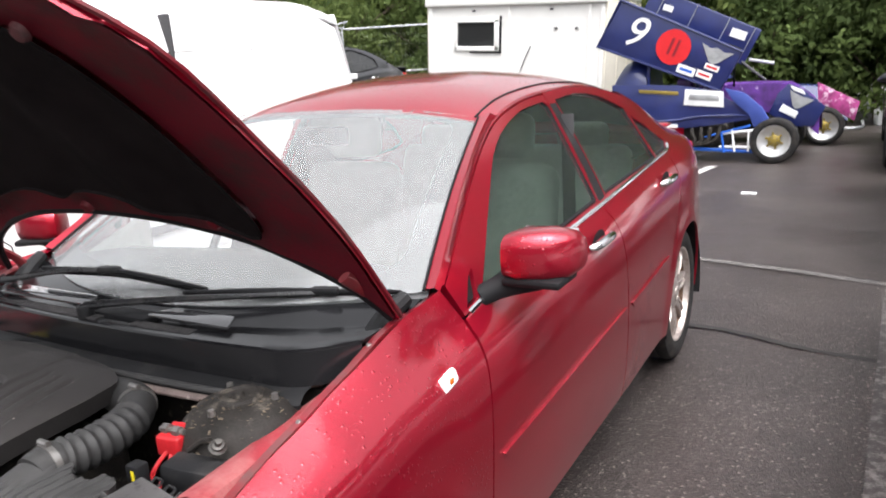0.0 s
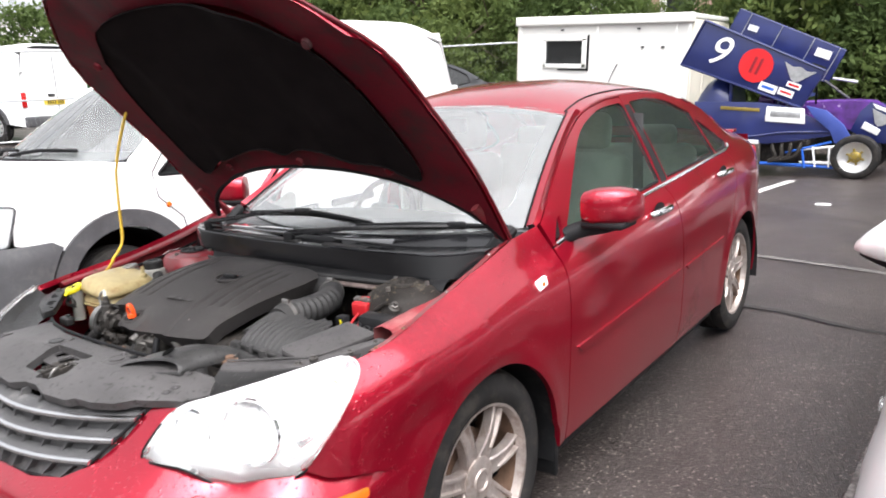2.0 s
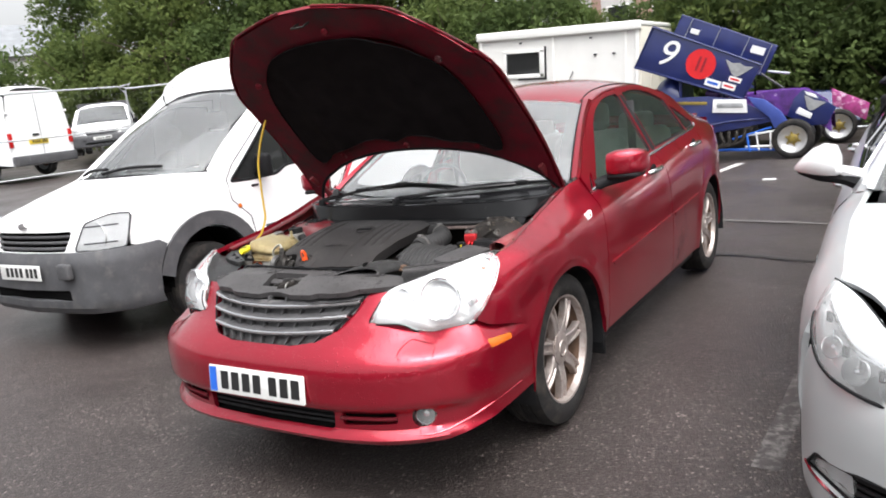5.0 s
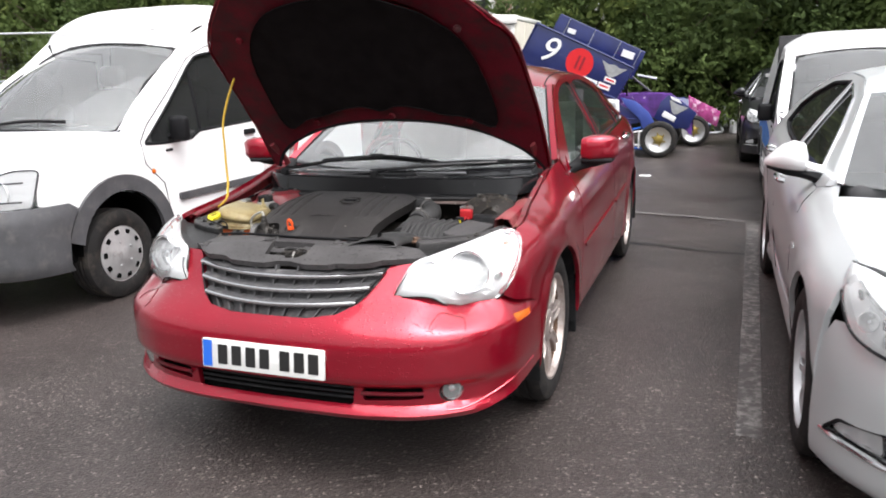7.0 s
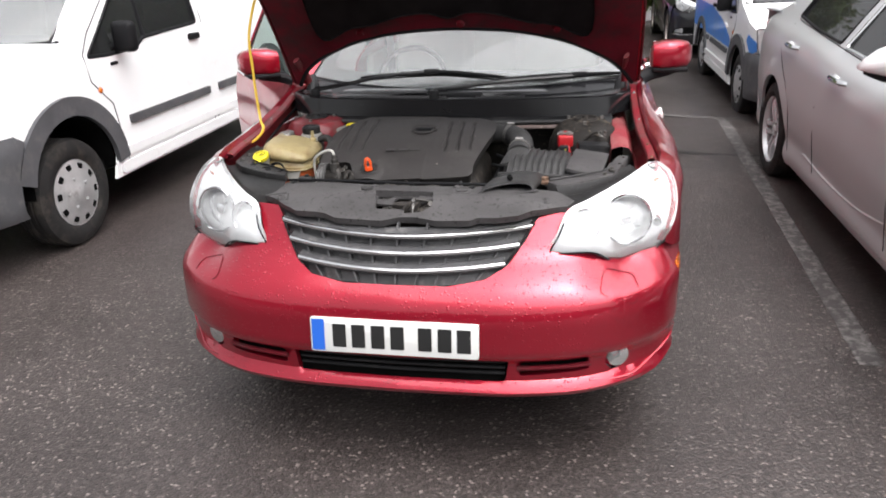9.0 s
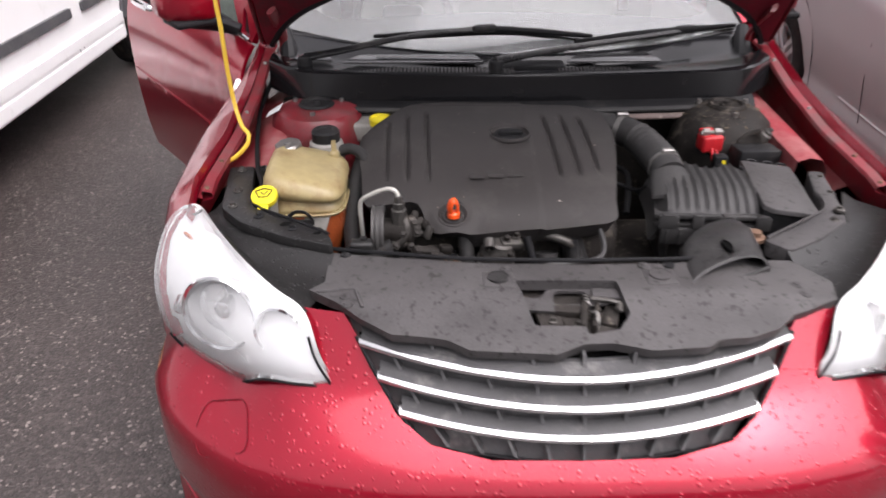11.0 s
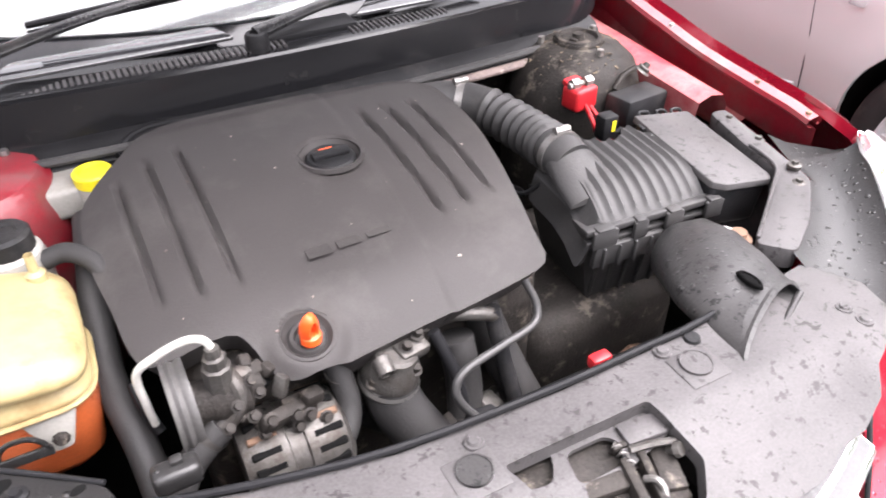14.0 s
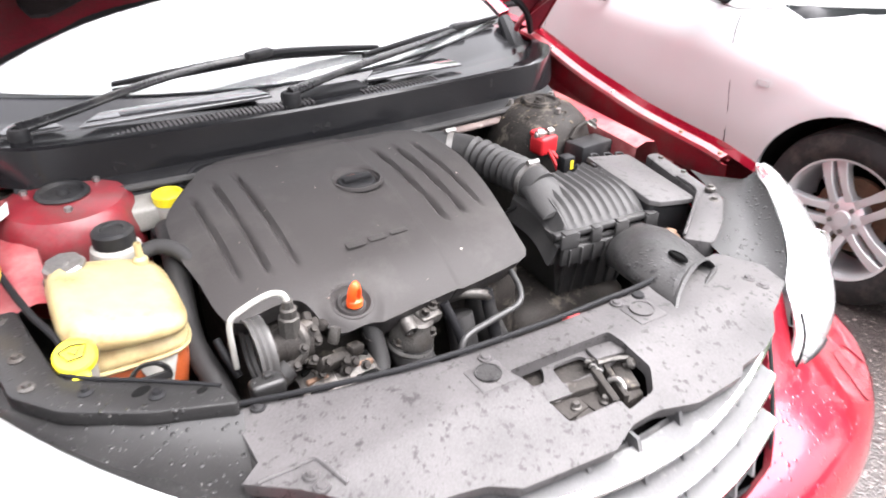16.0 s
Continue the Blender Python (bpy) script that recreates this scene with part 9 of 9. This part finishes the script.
for x, z, sx, sz in ((-0.84, 1.57, 1.10, 0.10), (-0.84, 2.15, 1.10, 0.06), (-1.34, 1.86, 0.07, 0.66), (-0.34, 1.86, 0.12, 0.66)):
    part("window_frame", box(x, -0.02, z, sx, 0.05, sz, 0.01), CABIN, wnd)
# black strip beside the frame stands in for its shadow
part("frame_shadow_strip", box(-0.255, -0.02, 1.86, 0.035, 0.045, 0.78, 0.005), SEAL, wnd)
part("lower_seal", box(-0.62, -0.02, 1.495, 0.75, 0.04, 0.03, 0.005), SEAL, wnd)
for x, z in ((0.9, 2.36), (-0.9, 2.36), (1.0, 1.98), (1.45, 1.98)):
    part("wall_fixing", box(x, -0.02, z, 0.07, 0.04, 0.04, 0.008), VANGREY, cab)
part("cable", tube([(0.45, -0.02, 1.62), (0.35, -0.03, 1.42), (0.22, -0.03, 1.10)], 0.012, 6, 4), VANGREY, cab)
part("base_frame", box(0, 1.22, 0.05, 4.0, 2.4, 0.14, 0.01), VANGREY, cab)

# ---- winged oval-racing car ----
race = thing("winged_race_car", "navy winged short-oval race car with big number 9", "race car", "", Matrix.Translation((0, 11.05, ground_z(0, 11))))


def plate_xz(ol, y, t, name, mt, own, label=""):
    """A flat panel standing in x and z at depth y."""
    return part(name, slab([(x, z) for x, z in ol], -t / 2, t / 2, 0.004, Matrix.Translation((0, y, 0)) @ AXIS_Y), mt, own, label)


NEARP = [(-1.60, 2.36), (-1.97, 1.73), (-0.20, 1.01), (0.09, 1.52)]
FARP = [(-1.47, 2.58), (-1.80, 1.98), (-0.10, 1.33), (0.13, 1.80)]
wp = plate_xz(NEARP, 0.10, 0.03, "wing_side_panel", NAVY, race, "navy wing end plate")
part("panel_edge", tube([(x, 0.08, z) for x, z in NEARP + NEARP[:1]], 0.02, 6, 1), NAVY, wp)
fp = plate_xz(FARP, 1.55, 0.03, "wing_side_panel", NAVY, race, "navy wing end plate")
part("panel_edge", tube([(x, 1.55, z) for x, z in FARP + FARP[:1]], 0.02, 6, 1), NAVY, fp)
rows = [[Vector((x, y, z)) for x, z in ((-1.86, 1.80), (-1.4, 1.66), (-0.8, 1.42), (-0.22, 1.14))] for y in (0.12, 0.8, 1.53)]
part("wing_deck", loft(rows), NAVY, race)
for f in (0.12, 0.42, 0.72, 0.95):
    a, b = Vector((FARP[0][0], 1.52, FARP[0][1])).lerp(Vector((FARP[3][0], 1.52, FARP[3][1])), f), Vector((FARP[1][0], 1.52, FARP[1][1])).lerp(Vector((FARP[2][0], 1.52, FARP[2][1])), f)
    part("panel_strut", tube([a, b], 0.007, 6, 1), GALV, fp)
tilt = 22.2


def on_panel(u, v, d=0.084, far=False):
    """A place on the near end plate: u along, v up, in metres from its middle."""
    c = Vector((-0.92, 0.10, 1.655)) if not far else Vector((-0.80, 1.54, 1.92))
    return Matrix.Translation(c + Vector((0, -0.022, 0))) @ pose(0, 0, 0, 90, 0, 0) @ pose(0, 0, 0, 0, 0, -tilt) @ Matrix.Translation((u, v, 0))


letters("9", 0.62, WHITEINK, "race_number", wp, on_panel(-0.50, 0.03) @ Matrix(((1, 0.25, 0, 0), (0, 1, 0, 0), (0, 0, 1, 0), (0, 0, 0, 1))), 0.006, "white racing number")
part("number_disc", lathe([(0.0, 0.004), (0.245, 0.004), (0.245, 0.0)], 40, on_panel(0.07, 0.02)), REDINK, wp, "round red sticker")
for x in (-0.045, 0.045):
    part("disc_mark", slab([(x - 0.02, -0.12), (x + 0.02, -0.12), (x + 0.03, 0.12), (x - 0.01, 0.12)], 0.006, 0.009, 0, on_panel(0.07, 0.02)), mat("dark_red_mark", (0.25, 0.01, 0.02), 0.5), wp)
part("winged_badge", slab([(0.0, -0.13), (0.06, -0.10), (0.23, 0.10), (0.10, 0.07), (0, 0.10), (-0.10, 0.07), (-0.23, 0.10), (-0.06, -0.10)], 0, 0.006, 0, on_panel(0.66, 0.10)), GALV, wp, "silver winged badge")
for u, v, w, h, mt in ((0.36, -0.22, 0.26, 0.12, WHITEINK), (0.62, -0.20, 0.22, 0.10, WHITEINK), (0.68, -0.07, 0.20, 0.08, WHITEINK), (0.62, -0.20, 0.16, 0.03, REDINK), (0.68, -0.07, 0.15, 0.03, REDINK), (0.36, -0.22, 0.18, 0.04, PLATEBLUE)):
    part("sponsor_sticker", slab([(-w / 2, -h / 2), (w / 2, -h / 2), (w / 2, h / 2), (-w / 2, h / 2)], 0, 0.005 if mt is WHITEINK else 0.008, 0, on_panel(u, v)), mt, wp)
for u, v, w, h, mt in ((0.62, 0.10, 0.24, 0.13, WHITEINK), (0.64, -0.10, 0.22, 0.055, INK), (0.64, -0.15, 0.22, 0.05, REDINK), (0.64, -0.20, 0.22, 0.05, YELLOWINK), (-0.55, 0.14, 0.16, 0.09, WHITEINK)):
    part("sticker", slab([(-w / 2, -h / 2), (w / 2, -h / 2), (w / 2, h / 2), (-w / 2, h / 2)], 0, 0.005, 0, on_panel(u, v, far=True)), mt, fp)
# body: tail cowl, cockpit side, bonnet, nose
rows = []
for x, z0, z1, hw in ((-1.86, 0.60, 1.05, 0.26), (-1.76, 0.46, 1.28, 0.40), (-1.64, 0.42, 1.44, 0.46), (-1.50, 0.40, 1.52, 0.50), (-1.36, 0.40, 1.53, 0.50), (-1.22, 0.40, 1.42, 0.46)):
    rows.append([Vector((x, 0.62 + hw * math.cos(a), (z0 + z1) / 2 + (z1 - z0) / 2 * math.copysign(abs(math.sin(a)) ** 0.7, math.sin(a)))) for a in (2 * math.pi * i / 24 for i in range(24))])
part("tail_cowl", loft(rows, True), NAVY, race)
plate_xz([(-1.74, 0.26), (-1.74, 1.15), (-0.78, 1.11), (-0.39, 1.04), (0.22, 0.73), (0.36, 0.63), (-0.30, 0.53), (-0.69, 0.49), (-0.92, 0.54), (-0.94, 0.26)], 0.10, 0.05, "side_panel", NAVY, race)
part("side_crease", tube([(-1.70, 0.07, 0.62), (-0.95, 0.07, 0.60), (-0.40, 0.07, 0.66), (0.25, 0.07, 0.66)], 0.018, 6, 4), NAVY, race)
plate_xz([(-0.13, 1.04), (0.13, 0.97), (0.36, 0.77), (0.47, 0.57), (0.26, 0.50), (0.20, 0.67), (-0.01, 0.86)], 0.06, 0.05, "bonnet_side", mat("mid_blue_bodywork", (0.045, 0.075, 0.30), 0.4), race)
plate_xz([(-0.67, 1.05), (-0.15, 1.00), (-0.14, 0.78), (-0.69, 0.83)], 0.06, 0.012, "sponsor_board", WHITEINK, race, "white sponsor board with bars")
plate_xz([(-0.61, 0.98), (-0.21, 0.95), (-0.20, 0.87), (-0.62, 0.90)], 0.050, 0.006, "sponsor_bar", GALV, race)
plate_xz([(-1.34, 1.02), (-0.77, 0.97), (-0.77, 1.02), (-1.34, 1.07)], 0.07, 0.012, "gold_bar", GOLD, race)
plate_xz([(-0.93, 0.50), (-0.77, 0.49), (-0.77, 0.55), (-0.93, 0.56)], 0.065, 0.012, "white_bar", WHITEINK, race)
rows = [[Vector((x, y, z)) for y, z in ((0.33, z0), (0.36, z1), (0.62, z1 + 0.02), (0.95, z1), (1.1, z0))] for x, z0, z1 in ((-0.75, 0.80, 1.06), (-0.1, 0.76, 1.08), (0.3, 0.70, 1.08), (0.66, 0.60, 1.06), (0.95, 0.45, 0.84), (1.06, 0.35, 0.60))]
part("bonnet", loft(rows), PURPLE, race, "purple lightning-patterned bonnet", 20)
plate_xz([(0.53, 0.93), (0.66, 1.06), (0.82, 0.99), (1.13, 0.74), (1.0, 0.48), (0.74, 0.48), (0.42, 0.66)], 0.30, 0.04, "nose_panel", NAVY, race)
plate_xz([(0.68, 1.04), (0.84, 0.97), (0.88, 0.90), (0.72, 0.97)], 0.272, 0.01, "nose_sticker", WHITEINK, race)
plate_xz([(0.60, 0.79), (0.80, 0.67), (0.76, 0.59), (0.55, 0.70)], 0.272, 0.01, "nose_board", WHITEINK, race)
part("nose_badge", slab([(0.0, -0.11), (0.05, -0.08), (0.17, 0.09), (0.0, 0.07), (-0.17, 0.09), (-0.05, -0.08)], 0, 0.006, 0, Matrix.Translation((0.80, 0.272, 0.82)) @ AXIS_Y @ pose(0, 0, 0, 0, 0, -25)), GALV, race)
for pts, r, mt in (([(-0.75, 0.12, 0.20), (0.30, 0.10, 0.15)], 0.025, PLATEBLUE), ([(-0.25, 0.12, 0.40), (0.30, 0.05, 0.46)], 0.018, WHITEINK), ([(-0.20, 0.12, 0.22), (0.28, 0.05, 0.22)], 0.018, WHITEINK), ([(-0.40, 0.12, 0.36), (0.22, 0.06, 0.52)], 0.016, PLATEBLUE), ([(0.02, 0.05, 0.16), (-0.02, 0.05, 0.46)], 0.014, WHITEINK), ([(0.20, 0.05, 0.16), (0.20, 0.05, 0.46)], 0.014, WHITEINK), ([(-0.12, 0.05, 0.14), (-0.16, 0.05, 0.42)], 0.016, PLATEBLUE), ([(-1.25, 0.2, 0.9), (-1.2, 0.2, 1.7)], 0.03, NAVY), ([(-0.55, 0.2, 0.9), (-0.5, 0.2, 1.3)], 0.03, NAVY), ([(-0.55, 1.05, 0.9), (-0.5, 1.05, 1.5)], 0.03, NAVY), ([(0.06, 0.9, 1.40), (0.40, 0.9, 1.33)], 0.022, GALV), ([(0.0, 0.6, 1.38), (0.34, 0.6, 1.10)], 0.018, VANGREY), ([(-0.05, 0.3, 1.05), (-0.05, 0.3, 1.30)], 0.014, DARK)):
    part("frame_tube", tube(pts, r, 8, 1), mt, race)
for k in range(4):
    part("exhaust", tube([(-0.58 + 0.13 * k, 0.12, 0.50), (-0.56 + 0.12 * k, 0.05, 0.42), (-0.52 + 0.08 * k, 0.03, 0.30), (-0.62, 0.03, 0.24)], 0.028, 8, 4), GRIMY, race)
part("engine", box(-0.45, 0.55, 0.36, 0.7, 0.55, 0.36, 0.06, 3), GRIMY, race)
part("cockpit", box(-1.0, 0.62, 0.78, 0.5, 0.7, 0.55, 0.1, 3), DARK, race)
part("seat_cover", box(-0.72, 0.35, 1.12, 0.24, 0.2, 0.16, 0.05, 3), PURPLE, race)
for x, y in ((0.53, 0.10), (0.53, 1.25), (-1.45, 0.05), (-1.45, 1.3)):
    if x > 0 or y > 1:
        wheel(race, Matrix.Translation((x, y, 0.310)) @ pose(0, 0, 0, 10, 0, -90), 0.310, 0.26, 0.215, 0, False, ALLOY_CLEAN, True, "race wheel with gold centre")
part("rear_slick", lathe([(0.2, -0.15), (0.36, -0.16), (0.40, -0.1), (0.40, 0.1), (0.36, 0.16), (0.2, 0.15)], 36, Matrix.Translation((-1.45, 0.35, 0.40)) @ AXIS_Y), RUBBER, race)
race2 = thing("pink_race_car", "pink and purple race car parked behind the navy one", "race car", "", Matrix.Translation((0.35, 13.2, ground_z(1, 13))))
plate_xz([(0.56, 0.97), (0.58, 0.67), (1.10, 0.36), (1.16, 0.65)], 0.05, 0.04, "nose_panel", PINK, race2, "pink and white streaked nose panel")
rows = [[Vector((x, y, z)) for y, z in ((0.2, z0), (0.4, z1), (0.9, z1), (1.1, z0))] for x, z0, z1 in ((-1.2, 0.7, 1.0), (-0.3, 0.66, 0.95), (0.5, 0.5, 0.9), (1.0, 0.35, 0.6))]
part("body", loft(rows), NAVY, race2)
part("chassis", box(-0.2, 0.6, 0.35, 1.9, 0.8, 0.25, 0.05), DARK, race2)
part("bumper_bar", tube([(0.9, 0.0, 0.25), (1.2, 0.1, 0.25), (1.2, 1.1, 0.25)], 0.025, 8, 3), GALV, race2)
for x, y in ((0.68, 0.0), (0.68, 1.2), (-1.1, 0.0), (-1.1, 1.2)):
    wheel(race2, Matrix.Translation((x, y, 0.295)) @ pose(0, 0, 0, 0, 0, -90), 0.295, 0.24, 0.215, 0, False, ALLOY_CLEAN, True, "race wheel with gold centre")

# ---- far corner: vans, cars, skip, fence panels ----
small_van("panel_van", "white panel van parked behind wire fence panels", Matrix.Translation((-20.62, 7.26, 0.80)) @ pose(0, 0, 0, 0, 0, 283) @ Matrix.Diagonal((1.08, 1.02, 1.08, 1)), tail=4.75, top=2.02)
small_van("panel_van", "white van with its nose towards the yard", Matrix.Translation((-18.65, 11.8, 1.1)) @ pose(0, 0, 0, 0, 0, 52) @ Matrix.Diagonal((1.0, 1.0, 0.85, 1)), tail=4.4, top=1.9)
small_van("dark_hatchback", "black hatchback car with red tail lamps", Matrix.Translation((-14.45, 4.4, 0.66)) @ pose(0, 0, 0, 0, 0, 252.5) @ Matrix.Diagonal((0.96, 0.95, 0.92, 1)), BLACKCAR, tail=4.35, top=1.78)
saloon("dark_estate", "dark car parked behind the white van", Matrix.Translation((-7.1, 8.4, 0.30)) @ pose(0, 0, 0, 0, 0, 0) @ Matrix.Diagonal((0.95, 0.9, 1.16, 1)), BLACKCAR, DARKGLASS, ALLOY)

skip = thing("builders_skip", "green skip lorry body with orange and yellow stripes", "skip", "", Matrix.Translation((-26.8, 9.6, 2.3)) @ pose(0, 0, 0, 0, 0, 66))
rows = [[Vector((x, y, z)) for x, z in ((-3.0, 0.3), (-3.2, 2.1), (-3.1, 2.1), (-2.9, 0.4), (1.7, 0.4), (2.2, 2.1), (2.3, 2.1), (1.8, 0.3))] for y in (-0.9, 0.9)]
part("tub", loft(rows, True), SKIPGREEN, skip)
for y in (-0.93, 0.93):
    part("tub_side", slab([(-3.0, 0.3), (1.8, 0.3), (2.3, 2.1), (-3.2, 2.1)], -0.03, 0.03, 0.005, Matrix.Translation((0, y, 0)) @ AXIS_Y), SKIPGREEN, skip)
for x, mt in ((-0.75, YELLOWINK), (-0.25, ORANGE), (0.25, INK), (0.85, YELLOWINK)):
    part("stripe", slab([(x, 0.4), (x + 0.35, 0.4), (x + 0.85, 2.0), (x + 0.5, 2.0)], 0, 0.01, 0, Matrix.Translation((0, -0.97, 0)) @ AXIS_Y), mt, skip)

fence0 = thing("fence_panel", "galvanised wire mesh temporary fence panel on a block foot", "fence", "temporary fence panels")
part("panel_frame", tube([(0, 0, 0.1), (0, 0, 1.90), (0.10, 0, 2.0), (3.3, 0, 2.0), (3.4, 0, 1.90), (3.4, 0, 0.1)], 0.021, 8, 2), GALV, fence0)
for z in (0.16, 1.0):
    part("rail", tube([(0, 0, z), (3.4, 0, z)], 0.018, 6, 1), GALV, fence0)
wires = [tube([(x, 0, 0.16), (x, 0, 2.0)], 0.0007, 4, 1) for x in np.arange(0.08, 3.4, 0.085)] + [tube([(0, 0, z), (3.4, 0, z)], 0.0007, 4, 1) for z in np.arange(0.35, 1.95, 0.25)]
tagged(part("mesh_infill", join(*wires), GALV, fence0), kind="stuff")
part("foot", box(0, 0, 0.06, 0.24, 0.70, 0.13, 0.03, 2), VANGREY, fence0)
line_pts = [(-16.9, 3.6), (-14.7, 6.2), (-13.9, 9.5), (-11.4, 11.8), (-8.9, 14.1)]
for i, (x, y) in enumerate(line_pts):
    nx_, ny_ = line_pts[i + 1] if i + 1 < len(line_pts) else (x + 2.5, y + 2.3)
    m = Matrix.Translation((x, y, ground_z(x, y))) @ pose(0, 0, 0, 0, 0, math.degrees(math.atan2(ny_ - y, nx_ - x)))
    if i == 0:
        fence0.matrix_world = m
    else:
        copy_thing(fence0, m)

# litter on the tarmac
for x, y, r in ((1.92, 16.4, 0.16), (0.55, 8.6, 0.07)):
    solid("litter", box(x, y, ground_z(x, y) + r * 0.9, r * 2.2, r * 1.6, r * 1.8 if r > 0.1 else 0.02, 0.02, 2, pose(0, 0, 0, 0, 0, 20)) if r > 0.1 else box(x, y, ground_z(x, y) + 0.012, 0.16, 0.08, 0.02, 0.006), WHITEINK, "scrap of white rubbish on the tarmac", "litter")

# buildings beyond the trees
def far_house(x, y, w, d, h, label, wall_mat, turn=0.0):
    b = thing("far_building", label, "building", "", Matrix.Translation((x, y, 0)) @ pose(0, 0, 0, 0, 0, turn))
    part("wall", box(0, 0, h / 2, w, d, h, 0.02), wall_mat, b)
    part("roof", slab([(-d / 2 - 0.4, h), (d / 2 + 0.4, h), (0, h + d * 0.35)], -w / 2 - 0.3, w / 2 + 0.3, 0, pose(0, 0, 0, 90, 0, 90)), SLATE, b)
    for i in range(int(w / 2.2)):
        for z in (1.6, 4.4):
            if z < h - 1:
                wd = part("window", box(-w / 2 + 1.3 + 2.2 * i, -d / 2 - 0.01, z, 1.1, 0.06, 1.3, 0.01), CABIN, b)
                part("pane", box(-w / 2 + 1.3 + 2.2 * i, -d / 2 - 0.045, z, 0.95, 0.02, 1.15, 0), DARKGLASS, wd)
    return b


far = far_house(-9.0, 38, 9.0, 7, 7.0, "pale panelled building with brown cladding strips beyond the trees", RENDERED, 0)
for x, w in ((-2.05, 0.45), (0.25, 0.85), (1.45, 0.35), (3.3, 0.5)):
    part("cladding_strip", box(x, -3.53, 3.5, w, 0.06, 6.9, 0.01), BRICK, far)
far_house(-43, 22.5, 9, 6, 6.6, "grey building with a green slate roof beyond the hedge", RENDERED, 62)
